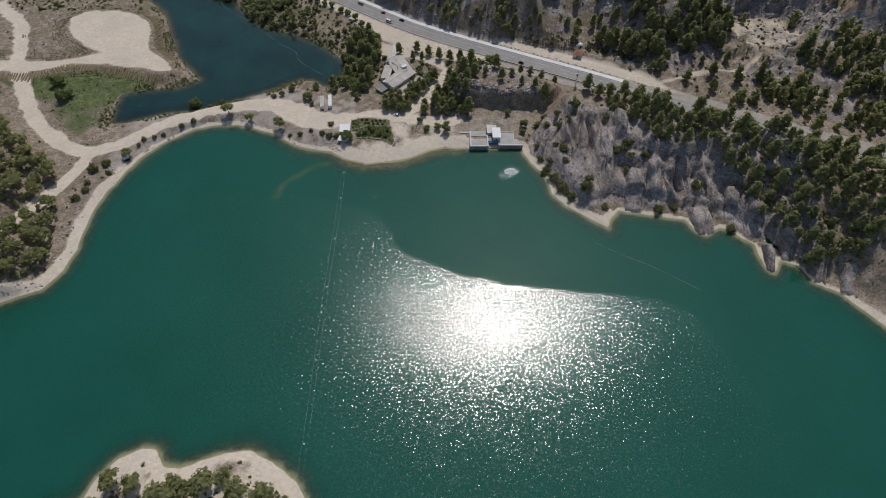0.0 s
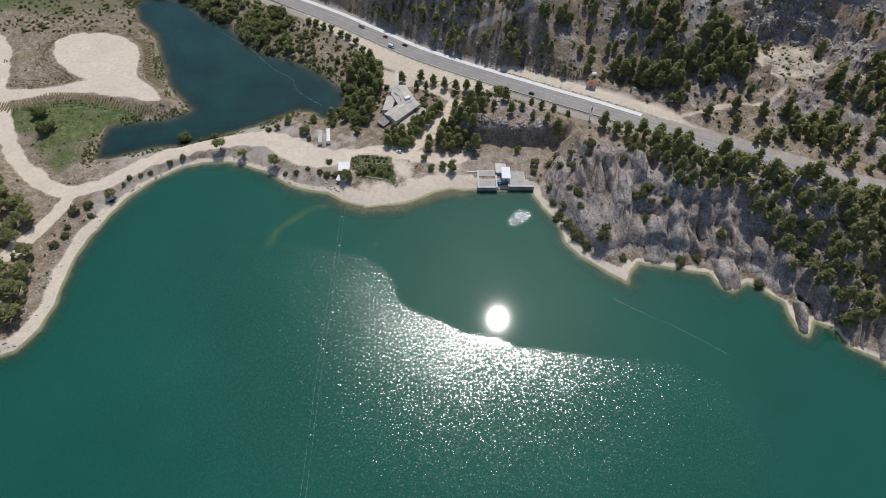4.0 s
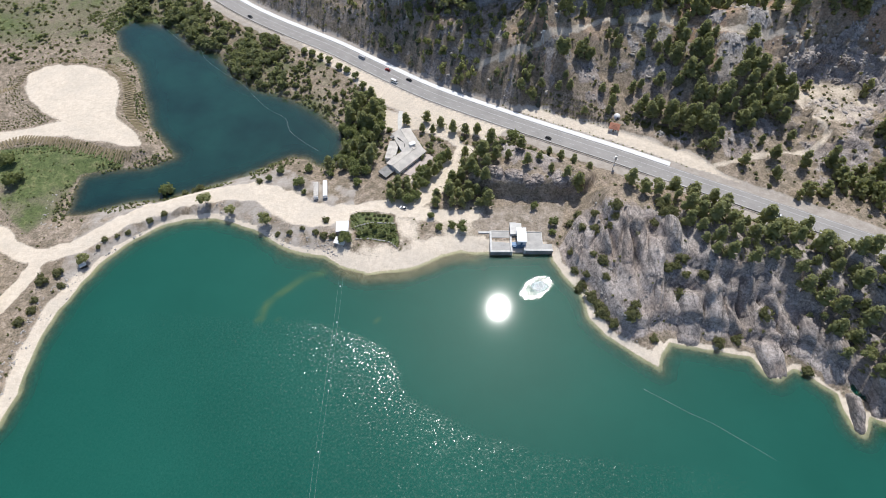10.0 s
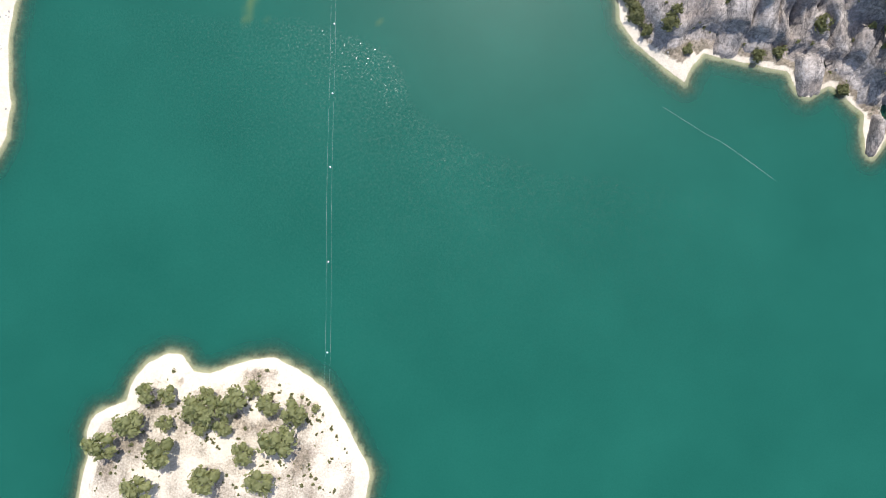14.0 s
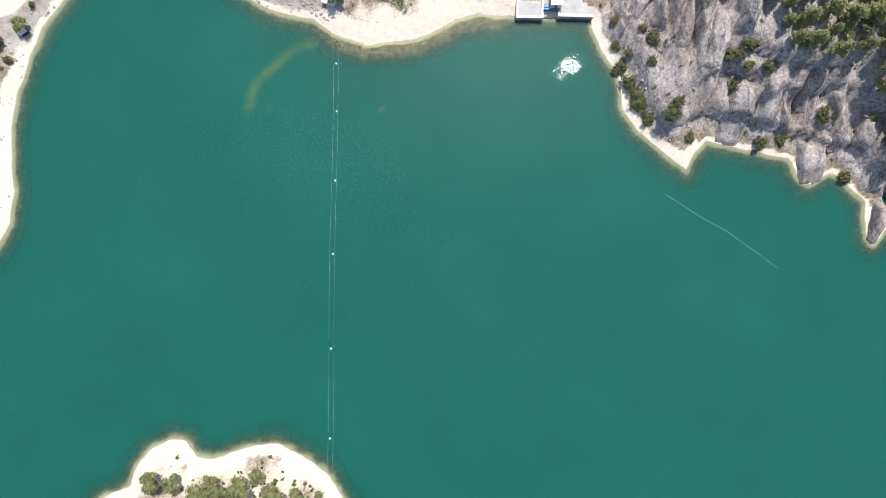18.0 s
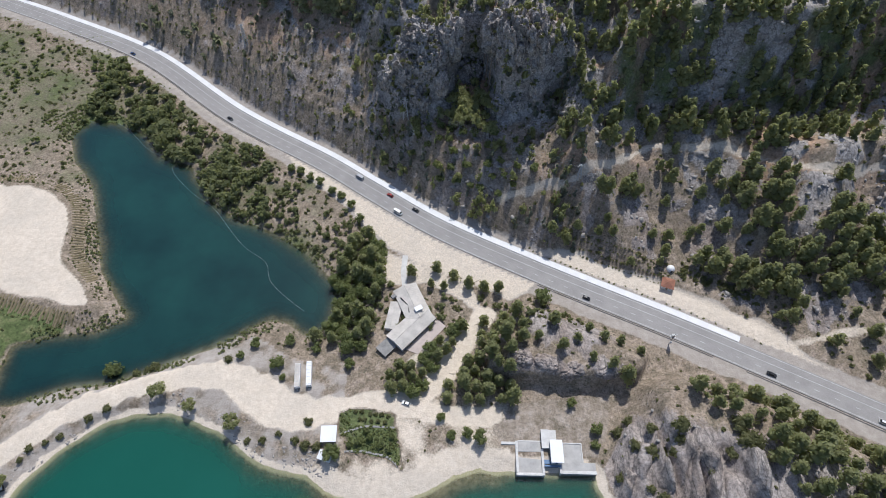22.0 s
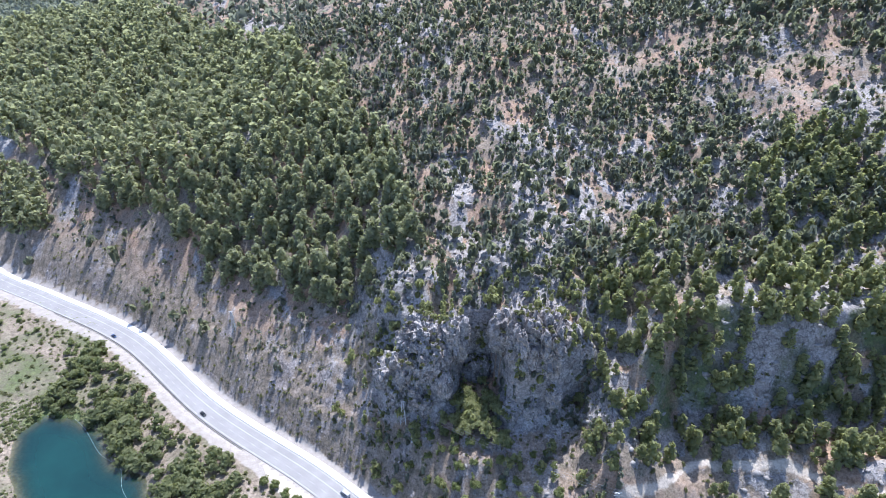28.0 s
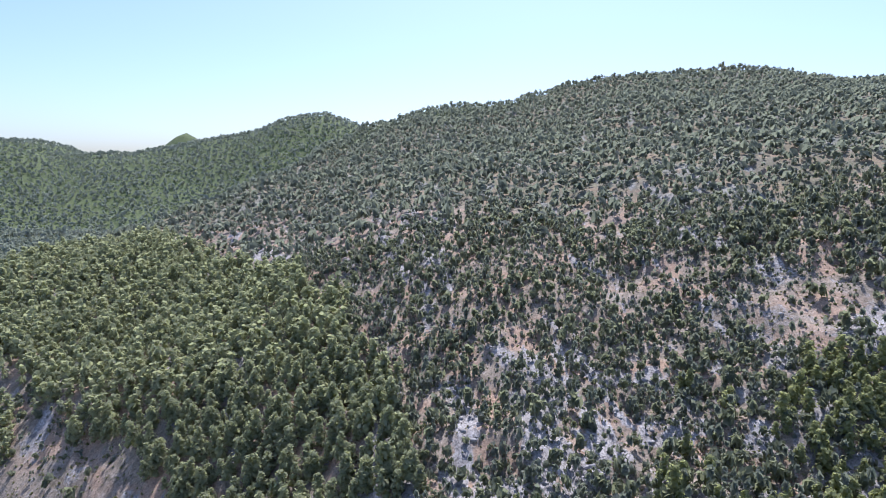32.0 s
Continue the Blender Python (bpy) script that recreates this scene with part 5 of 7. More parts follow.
scatter("planted_rows", rows[:, 0], rows[:, 1], rng.uniform(0.6, 1.0, 100), NEAR_BUSH, (0.8, 1.2), OLIVE, "rows of small planted shrubs on the terrace", "shrubs", 158)
x, y, g = sown(-340, 380, 150, 640, 4.4, 26)
c, wood, free = hill_masks(x, y)
k = free & (g.random(len(x)) < np.where((x < -40) & (c["dr"] < 62), 0.8 - 0.45 * smooth(-110, -150, x), np.where((x > 40) & (y < 420), 0.55, 0.16) * (1 - 0.5 * smooth(0.4, 0.9, c["rock"]))))
scatter("hillside_scrub", x[k], y[k], g.uniform(0.5, 1.2, k.sum()) ** 1.5 * 1.5, NEAR_BUSH, (0.8, 1.2), OLIVE, "low grey-green scrub on the stony slope", "scrub", 27)
x, y, g = sown(-330, 430, 395, 720, 3.1, 160)
c, wood, free = hill_masks(x, y)
k = free & (wood < 4) & (g.random(len(x)) < np.clip(0.5 + 1.6 * (fractal(x, y, 12, 3, 161) - 0.5), 0.05, 0.85) * (1 - 0.35 * c["rock"]))
scatter("slope_understorey", x[k], y[k], g.uniform(0.5, 1.25, k.sum()), TUSSOCK, (0.8, 1.3), OLIVE, "low dark scrub between the trees of the stony slope", "scrub", 162)
# upper slopes and the valley
x, y, g = sown(-1250, 1320, 700, 1760, 8.0, 28)
c, wood, free = hill_masks(x, y)
seen = (np.abs(x + 14) < 0.86 * (y - 190)) & (g.random(len(x)) < np.where(wood > 0, y > 990, smooth(730, 860, y + 110 * (fractal(x, y, 60, 3, 163) - 0.5))))
k = seen & (g.random(len(x)) < np.where(wood > 0, 0.95, np.clip(0.80 + 0.5 * smooth(0.30, 0.45, c["q"]) + 1.3 * (fractal(x, y, 70, 3, 135) - 0.5), 0.1, 0.95)))
scatter("upper_forest", x[k], y[k], 2.9 + 4.6 * g.random(k.sum()) ** 1.6, FAR_SMALL, (0.95, 1.5), PINE, "forest on the upper slopes of the mountain", "forest", 29)
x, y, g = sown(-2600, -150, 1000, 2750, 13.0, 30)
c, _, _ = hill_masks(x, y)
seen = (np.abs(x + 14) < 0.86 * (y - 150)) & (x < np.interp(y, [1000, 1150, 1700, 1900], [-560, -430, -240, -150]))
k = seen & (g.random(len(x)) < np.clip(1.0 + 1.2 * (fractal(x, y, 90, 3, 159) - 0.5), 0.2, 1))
scatter("valley_forest", x[k], y[k], 4.4 + 4.2 * g.random(k.sum()), FAR_SMALL, (0.9, 1.4), HAZE_PINE, "distant pine forest in the valley, needles tinted blue for haze", "forest", 31)

# growth round the pond and on the flats
x, y, g = sown(-420, 250, 90, 560, 3.6, 33)
hh, c = terrain(x, y)
flat = ~c["north"] & (c["land"] > 1.2) & (c["track"] < 0.2) & (c["gravel"] < 0.3) & (c["isle"] < 0.1) & (c["dr"] > 16)
lump = fractal(x, y, 13, 3, 137)
bank = flat & (x > -260) & (y > 290) & (x > -178 - 0.62 * (y - 296)) & (y + 0.55 * x > 262)
k = bank & (g.random(len(x)) < np.clip(np.where(x < -118, 0.5, 0.34) + 2.4 * (lump - 0.45), 0.03, 0.95) * (1 - 0.6 * smooth(34, 20, c["dr"])))
size = np.where(x[k] < -118, g.uniform(2.0, 4.6, k.sum()), g.uniform(0.9, 2.3, k.sum()))
scatter("pond_bank_trees", x[k], y[k], size, NEAR_ROUND, (0.9, 1.35), BANK_LEAF, "dense green trees on the bank of the pond", "trees", 34)
k = flat & ~bank & (c["head"] < 0.15) & (c["sand"] < 0.5) & (g.random(len(x)) < np.clip(0.10 + 0.9 * (lump - 0.5), 0.01, 0.5))
far_side = ~c["north"] & (x < -225) & (y > 385) & (c["land"] > 1) & (c["track"] < 0.2) & (c["dr"] > 15)
k = k | (bank & (g.random(len(x)) < 0.75)) | (far_side & (g.random(len(x)) < np.clip(2 * (lump - 0.35), 0, 0.6)))
scatter("dry_scrub", x[k], y[k], np.where(bank[k] | far_side[k], 1.6, 1.0) * g.uniform(0.5, 1.2, k.sum()), NEAR_BUSH, (0.7, 1.1), OLIVE, "low dry scrub on the flats", "scrub", 35)
k = flat & (c["head"] > 0.15) & (g.random(len(x)) < 0.22 * (1 - 0.4 * c["rock"]))
scatter("headland_scrub", x[k], y[k], g.uniform(0.5, 1.7, k.sum()), NEAR_BUSH, (0.7, 1.1), OLIVE, "scrub in the clefts of the headland", "scrub", 36)
k = far_side & (g.random(len(x)) < np.clip(1.3 * (fractal(x, y, 28, 3, 151) - 0.42), 0, 0.3))
scatter("field_bushes", x[k], y[k], g.uniform(1.2, 2.8, k.sum()), NEAR_BUSH + NEAR_ROUND[:2], (0.8, 1.2), LEAF, "green bushes on the field beyond the pond", "bushes", 152)
k = ~c["north"] & (c["pond"] < 0.5) & (np.hypot((x + 262) / 24, (y - 447) / 13) < 1.0 + 0.7 * (lump - 0.5)) & (c["dr"] > 15)
x, y, c = np.concatenate([x[k], x[k] + 1.4, x[k] - 1.3]), np.concatenate([y[k], y[k] + 1.6, y[k] - 1.5]), None
scatter("reed_bed", x, y, g.uniform(0.8, 1.8, len(x)), NEAR_BUSH, (0.7, 1.1), LEAF, "dense bright green reed bed at the head of the pond", "reeds", 153)
# reeds at the edge of the pond
x, y, g = sown(-300, -60, 235, 470, 1.6, 37)
hh, c = terrain(x, y)
k = (c["pond"] > -6) & (c["pond"] < 1.2) & (c["track"] < 0.2) & (g.random(len(x)) < np.clip(3.2 * (fractal(x, y, 12, 2, 139) - 0.34), 0, 0.9))
scatter("pond_reeds", x[k], y[k], g.uniform(0.6, 1.5, k.sum()), TUSSOCK, (0.8, 1.4), BANK_LEAF, "grey-green reeds along the edge of the pond", "reeds", 38)
# orchard rows and furrow tussocks beside the sand pad
rows = []
for i in range(9):
    for j in range(12):
        rows.append((-352 + 6.2 * j + 1.6 * i, 395 + 5.2 * i - 0.9 * j))
rows = np.array(rows)
hh, c = terrain(rows[:, 0], rows[:, 1])
k = (c["track"] < 0.2) & (c["grass"] < 0.4)
scatter("orchard_saplings", rows[k, 0], rows[k, 1], np.full(k.sum(), 1.0), NEAR_BUSH, (0.9, 1.3), LEAF, "rows of small orchard saplings on bare soil", "orchard", 39)
tuft = []
pad_edge = np.array(SAND_PAD, float)
for ring in range(1, 5):
    for a, b in zip(pad_edge, np.roll(pad_edge, -1, 0)):
        d = b - a
        n = np.array([-d[1], d[0]]) / (np.hypot(*d) + 1e-6)
        for s in np.arange(0, np.hypot(*d), 2.1):
            tuft.append(a + d * s / np.hypot(*d) + n * (2.6 * ring + 1.5))
            tuft.append(a + d * s / np.hypot(*d) - n * (2.6 * ring + 1.5))
tuft = np.array(tuft) + rng.normal(scale=0.35, size=(len(tuft), 2))
hh, c = terrain(tuft[:, 0], tuft[:, 1])
k = (inside(tuft[:, 0], tuft[:, 1], SAND_PAD) < -2) & (c["land"] > 2) & (c["track"] < 0.2)
scatter("furrow_tussocks", tuft[k, 0], tuft[k, 1], rng.uniform(0.5, 1.0, k.sum()), TUSSOCK, (0.7, 1.1), OLIVE, "rows of dry tussocks on ploughed banks", "tussocks", 40)

# straw-covered furrow ridges round the sand pad
STRAW = plain("dry_straw", (0.24, 0.195, 0.12), 0.95, var=0.35, size=0.5, relief=0.05)
vs, fs, count = [], [], 0
for edge, deep in (([(-338, 297), (-312, 298), (-296, 299), (-277, 309), (-244, 306), (-222, 300), (-203, 296)], 8.5), ([(-252, 383), (-237, 371), (-228, 354), (-221, 334), (-209, 319), (-197, 309)], 7.0), ([(-330, 345), (-305, 356), (-300, 374), (-288, 386), (-268, 388)], 5.0)):
    line = curve(edge, 1.9)
    d = np.gradient(line, axis=0)
    d /= np.linalg.norm(d, axis=1)[:, None]
    side = 1 if edge[0] == (-252, 383) or edge[0] == (-330, 345) else -1
    for p, u in zip(line, d):
        n = side * np.array([-u[1], u[0]]) + rng.normal(scale=0.08, size=2)
        long = deep * rng.uniform(0.75, 1.1)
        pts = p[None] + n[None] * np.linspace(0, long, 5)[:, None]
        hh, cc = terrain(pts[:, 0], pts[:, 1])
        if cc["land"].min() < 1.2:
            continue
        up = np.array([0.25, 0.85, 1.0, 0.8, 0.15]) * rng.uniform(0.6, 1.05)
        ring = np.stack([np.column_stack([pts + u * w * rng.uniform(0.8, 1.2), hh + k * up - 0.25 * (k == 0)]) for w, k in ((-0.72, 0), (-0.3, 0.85), (0.25, 1.0), (0.72, 0))], 1)
        vs.append(ring.reshape(-1, 3))
        fs += [[count + 4 * a + b, count + 4 * a + b + 1, count + 4 * a + b + 5, count + 4 * a + b + 4] for a in range(4) for b in range(3)]
        count += 20
tagged(new("furrow_ridges", mesh_of("furrow_ridges", np.vstack(vs), np.array(fs), STRAW)), "rows of dry straw ridges round the sand pad", "furrows", kind="stuff")

# ---------------------------------------------------------------- loose rock
STONE = Mat("limestone", 0.9)
STONE.color(STONE.mix(STONE.ramp(STONE.noise(0.8, 6, 0.7), (0.35, 0.0), (0.65, 0.8)), STONE.ramp(STONE.noise(6, 4), (0.3, (0.32, 0.298, 0.275)), (0.7, (0.46, 0.435, 0.405))), (0.28, 0.245, 0.215)))
STONE.bump(STONE.noise(0.5, 6, 0.7), 0.15)
STONE = STONE.m
BOULDERS = []
for _ in range(6):
    v, f = BALL0
    v = v * (1 + 0.32 * rng.normal(size=(len(v), 1))) * np.array([1.0, 0.8, 0.62])
    BOULDERS.append((v, f))
x, y, g = sown(-340, 420, 290, 740, 3.0, 41)
c, wood, free = hill_masks(x, y)
k = free & (wood < 6) & (g.random(len(x)) < 0.62 * smooth(0.3, 0.8, c["rock"]))
scatter("limestone_outcrops", x[k], y[k], g.uniform(0.4, 1.0, k.sum()) ** 3 * np.where(x[k] < -40, 1.4, 2.3), BOULDERS, (0.7, 1.3), STONE, "pale limestone blocks on the slope", "rocks", 42)
x, y, g = sown(215, 300, 300, 385, 2.6, 164)
ring = np.exp(-(((x - 252) / 30) ** 2 + ((y - 335) / 26) ** 2))
k = (ring > 0.03) & (ring < 0.45) & (y + 0.4 * (x - 252) > 328) & (g.random(len(x)) < 0.6)
scatter("quarry_blocks", x[k], y[k], 0.5 + 2.2 * g.random(k.sum()) ** 2.5, BOULDERS, (0.7, 1.4), STONE, "broken grey blocks on the quarry face", "rocks", 165)
x, y, g = sown(60, 240, 100, 262, 3.4, 43)
hh, c = terrain(x, y)
k = (c["land"] > 0.4) & (c["rock"] > 0.3) & (g.random(len(x)) < 0.10)
scatter("headland_boulders", x[k], y[k], g.uniform(0.4, 1.2, k.sum()), BOULDERS, (0.5, 0.9), STONE, "grey boulders on the headland", "rocks", 44)
x, y, g = sown(-260, 20, 95, 262, 1.6, 45)
hh, c = terrain(x, y)
k = (c["land"] > 0.8) & (c["land"] < 11) & (c["track"] < 0.15) & (c["pond"] < -8) & (x < -62) & (g.random(len(x)) < np.clip(2.2 * (fractal(x, y, 9, 2, 141) - 0.3), 0, 0.85))
scatter("shore_stones", x[k], y[k], 0.25 + 0.95 * g.random(k.sum()) ** 2, BOULDERS, (0.6, 1.0), STONE, "pale stones on the lake bank", "stones", 46)
x, y, g = sown(-60, 150, 240, 330, 2.4, 47)
hh, c = terrain(x, y)
k = ~c["north"] & (c["track"] < 0.1) & (c["gravel"] < 0.2) & (c["land"] > 3) & (g.random(len(x)) < 0.12)
scatter("field_stones", x[k], y[k], g.uniform(0.15, 0.4, k.sum()), BOULDERS, (0.6, 1.0), STONE, "loose stones on dry ground by the highway", "stones", 48)

# young growth between the pines of the headland and of the western bank
x, y, g = sown(95, 265, 118, 258, 4.2, 75)
k = (inside(x, y, [(100, 254), (118, 257), (140, 254), (155, 247), (187, 228), (220, 208), (255, 178), (264, 150), (232, 120), (214, 122), (200, 142), (186, 160), (177, 182), (168, 198), (146, 200), (130, 205), (124, 228), (113, 238)]) > 1) & (g.random(len(x)) < np.clip(0.45 + 2 * (fractal(x, y, 18, 3, 155) - 0.45), 0.05, 0.85))
scatter("headland_undergrowth", x[k], y[k], g.uniform(1.0, 2.7, k.sum()), MID_ROUND + MID_CONE[:2], (0.9, 1.5), LIGHT_PINE, "young pines and bushes between the tall pines", "undergrowth", 76)
x, y, g = sown(-360, -212, 96, 246, 4.6, 77)
hh, c = terrain(x, y)
k = (inside(x, y, [(-350, 246), (-287, 228), (-262, 214), (-240, 197), (-238, 176), (-226, 164), (-219, 140), (-219, 122), (-240, 106), (-300, 96), (-360, 130)]) > 0) & (c["track"] < 0.1) & (c["land"] > 5) & (g.random(len(x)) < np.clip(0.5 + 2 * (fractal(x, y, 20, 3, 156) - 0.45), 0.05, 0.9))
scatter("western_undergrowth", x[k], y[k], g.uniform(1.1, 3.0, k.sum()), MID_ROUND + MID_CONE[:2], (0.9, 1.5), LIGHT_PINE, "young pines and bushes on the western bank", "undergrowth", 78)
# scrub on the island
x, y, g = sown(-185, -35, -120, 26, 2.6, 73)
hh, c = terrain(x, y)
k = (c["isle"] > 0.9) & (c["land"] > 5) & (g.random(len(x)) < np.clip(1.6 * (fractal(x, y, 14, 3, 154) - 0.38), 0, 0.6))
scatter("island_scrub", x[k], y[k], g.uniform(0.4, 1.5, k.sum()), NEAR_BUSH, (0.7, 1.1), OLIVE, "grey-green scrub on the sand of the island", "scrub", 74)
# meadow herbs
x, y, g = sown(-470, -205, 225, 560, 3.4, 67)
hh, c = terrain(x, y)
k = ~c["north"] & (c["grass"] > 0.3) & (c["land"] > 1) & (c["track"] < 0.2) & (g.random(len(x)) < np.clip(2.6 * (fractal(x, y, 16, 3, 145) - 0.36), 0, 0.8))
scatter("meadow_herbs", x[k], y[k], g.uniform(0.4, 1.1, k.sum()), TUSSOCK, (0.5, 0.9), LEAF, "tall green herbs and bushes on the meadow", "herbs", 68)


crag_tops = []


def rock_crag(x, y, rx, ry, rz, sink, seed, label="weathered pale grey limestone crag above the highway", group="crags over the highway", green=0.0, knob=1.0):
    """A block of limestone, split by upright joints into columns and steps."""
    bm = bmesh.new()
    bmesh.ops.create_icosphere(bm, subdivisions=5 if rx > 9.5 else 4, radius=1.0)
    shift = Vector((seed * 7.3, seed * 3.1, seed * 1.7))
    for v in bm.verts:
        d = v.co.normalized()
        p = Vector((d.x * rx, d.y * ry, d.z * rz * 0.4))
        p += 0.9 * noise.noise_vector(p * 0.3 + shift)
        far, cell = noise.voronoi(p * 0.23 + shift)
        far2, cell2 = noise.voronoi(p * 0.62 + shift)
        block, chip = noise.noise(cell[0] * 3.7), noise.noise(cell2[0] * 5.1)
        joint = max(0.0, 1 - (far[1] - far[0]) / 0.16)
        joint2 = max(0.0, 1 - (far2[1] - far2[0]) / 0.2)
        boxy = max(abs(d.x), abs(d.y), abs(d.z)) ** -0.25
        r = 0.9 + knob * (0.26 * block + 0.10 * chip) - 0.13 * joint - 0.05 * knob * joint2 + 0.03 * noise.noise(p * 1.7)
        v.co = Vector((d.x * rx, d.y * ry, d.z * rz)) * boxy * r
    bm.normal_update()
    m = pose(x, y, height_at(x, y) - sink, 0, 0, (seed * 37) % 50 - 25)
    if green:
        for v in bm.verts:
            if v.normal.z > 0.35 and v.co.z > 0 and rng.random() < green:
                crag_tops.append(m @ v.co)
    me_ob = part("rock_crag", bm, GROUND)
    me_ob.matrix_basis = m
    at = me_ob.data.attributes.new("cover", "FLOAT_COLOR", "POINT")
    at.data.foreach_set("color", np.tile(np.array([0, 0, 1, 0], np.float32), len(me_ob.data.vertices)))
    tagged(me_ob, label, "rock", group)


for i, (x, y, rx, ry, rz, sink) in enumerate(((-33, 429, 11, 12, 20, 4), (-20, 431, 11, 12, 20, 5), (-26, 440, 14, 13, 15, 4), (-44, 436, 9, 11, 12, 3), (-9, 435, 8, 10, 15, 4), (24, 421, 10, 12, 19, 4), (35, 420, 10, 12, 19, 4), (45, 425, 8, 10, 14, 3), (30, 431, 13, 12, 15, 4),
                                              (14, 434, 8, 9, 14, 3), (2, 442, 10, 9, 11, 2), (55, 488, 8, 7, 8, 2), (-41, 423, 5, 6, 9, 2), (-15, 421, 5, 6, 9, 2), (18, 410, 5, 6, 9, 2), (46, 412, 5, 6, 8, 2), (52, 424, 6, 7, 9, 2),
                                              (-30, 420, 5, 5, 8, 2), (-24, 418, 4, 5, 7, 2), (28, 409, 5, 5, 8, 2), (38, 409, 5, 5, 8, 2), (-37, 446, 7, 8, 9, 3), (40, 436, 7, 8, 9, 3))):
    rock_crag(x, y, rx, ry, rz, sink, i + 1, green=0.05, knob=1.1)
# fluted slabs of the headland
def rock_slab(x, y, wide, long, high, turn, seed, label="smooth grey rock slab with dark clefts on the headland"):
    """A rib of rock that runs down the slope and breaks off steeply at its foot and sides."""
    nu, nv = 18, max(16, int(long / 1.1))
    u, v = np.meshgrid(np.linspace(-1, 1, nu), np.linspace(0, 1, nv))
    a = radians(turn)
    wob = 0.22 * (fractal(v * long, u * 0 + seed * 9.0, 7, 3, seed) - 0.5) * 2
    uu, vv = u * wide / 2 * (1 + wob), (v - 0.5) * long
    px, py = x + uu * math.cos(a) - vv * math.sin(a), y + uu * math.sin(a) + vv * math.cos(a)
    base, _ = terrain(px, py)
    across = np.clip(1 - np.abs(u) ** 5, 0, 1)
    ragged = 0.12 * (fractal(u * wide, u * 0 + seed * 3.0, 3.5, 3, seed + 500) - 0.5)
    along = smooth(0.02, 0.12, v + ragged) * (0.55 + 0.45 * smooth(0.15, 0.45, v + 2 * ragged)) * (1 - smooth(0.72, 1.0, v))
    flute = ridged(u * wide * 0.9, v * long * 0.22, 5.0, 3, seed + 200)
    cleft = smooth(0.86, 0.97, ridged(u * wide, v * long * 0.12 + seed * 5, 6.5, 2, seed + 300))
    z = base - 1.2 + (1.2 + 1.5 * high * (0.82 + 0.28 * (flute - 0.5)) - 2.4 * cleft) * across * along + 0.7 * (fractal(px, py, 3, 3, seed + 400) - 0.5) * across
    i = (np.arange(nv - 1)[:, None] * nu + np.arange(nu - 1)[None, :]).ravel()
    me = mesh_of("rock_slab", np.stack([px.ravel(), py.ravel(), z.ravel()], 1), np.stack([i, i + 1, i + nu + 1, i + nu], 1), GROUND)
    at = me.attributes.new("cover", "FLOAT_COLOR", "POINT")
    at.data.foreach_set("color", np.tile(np.array([0, 0, 1, 0], np.float32), len(me.vertices)))
    tagged(new("rock_slab", me), label, "rock", "slabs of the headland")


for i, (x, y, wide, long, high, turn) in enumerate(((123, 179, 13, 32, 3.4, -6), (134, 180, 11, 30, 3.2, -4), (145, 180, 9, 26, 2.8, 2), (160, 159, 12, 24, 3.2, 8), (162, 180, 7, 20, 4.2, -4), (152, 188, 6, 18, 3.0, 0), (178, 168, 8, 24, 3.0, -8),
                                                    (191, 131, 4.5, 22, 3.6, -6), (189, 158, 10, 30, 3.6, -10), (181, 190, 9, 22, 2.6, -12), (203, 138, 7, 22, 3.2, -10), (98, 216, 11, 30, 2.6, -16), (108, 207, 10, 30, 3.0, -12),
                                                    (117, 219, 9, 26, 2.8, -10), (88, 222, 9, 22, 2.2, -22), (77, 226, 7, 18, 2.2, -28), (108, 190, 6, 16, 1.8, -8), (216, 122, 7, 22, 3.2, -14), (228, 114, 7, 20, 3.0, -14), (70, 217, 5, 14, 1.6, -20))):
    rock_slab(x, y, wide, long, high, turn, i + 11)
for i, (x, y, rx, ry, rz, sink) in enumerate(((26, 271, 8, 5, 6, 3.5), (38, 269, 8, 5, 6, 3.5), (52, 267, 9, 5, 6, 3.5), (66, 267, 8, 5, 5, 3.5))):
    rock_crag(x, y, rx, ry, rz, sink, i + 41, "steep grey rock face of the mound", "rock faces of the mound", knob=0.3)
for i, (x, y, rx, ry, rz, sink) in enumerate(((240, 366, 8, 6, 7, 3), (254, 370, 10, 7, 8, 4), (270, 363, 9, 7, 8, 4), (281, 347, 7, 8, 8, 4), (264, 355, 5, 4, 4, 2), (245, 358, 4, 3, 3, 1))):
    rock_crag(x, y, rx, ry, rz, sink, i + 51, "broken grey rock face of the old quarry", "rock faces of the quarry")

# growth on the crags and in the hollow between them
tops = np.array([p[:] for p in crag_tops])
vs, fs, count = [], [], 0
for i, p in enumerate(tops):
    v, f = NEAR_BUSH[i % 5]
    vs.append(v * rng.uniform(0.5, 1.9) + p)
    fs.append(f + count)
    count += len(v)
tagged(new("crag_scrub", mesh_of("crag_scrub", np.vstack(vs), np.vstack(fs), OLIVE)), "dark scrub rooted in the joints of the crags", "scrub", kind="stuff")
for x, y in area_points([(-12, 408), (14, 396), (15, 408), (10, 424), (-4, 425), (-10, 416)], 4.4, seed=14):
    plant("pine_tree", x, y, rng.uniform(2.6, 4.0), "dark pine in the shaded hollow between the crags", "pines between the crags")
for x, y in area_points([(-34, 396), (-24, 386), (20, 366), (40, 374), (34, 392), (12, 398), (-10, 408), (-26, 408)], 6.2, seed=15):
    plant("broadleaf_tree", x, y, rng.uniform(1.5, 2.6), "bright green shrub below the crags", "shrubs below the crags")
x, y, g = sown(-50, 54, 424, 470, 4.8, 79)
cliff_line = np.interp(x, [-60, -40, -15, -2, 9, 20, 40, 52], [434, 420, 420, 430, 429, 410, 409, 418])
k = (y > cliff_line + 12) & (g.random(len(x)) < 0.5)
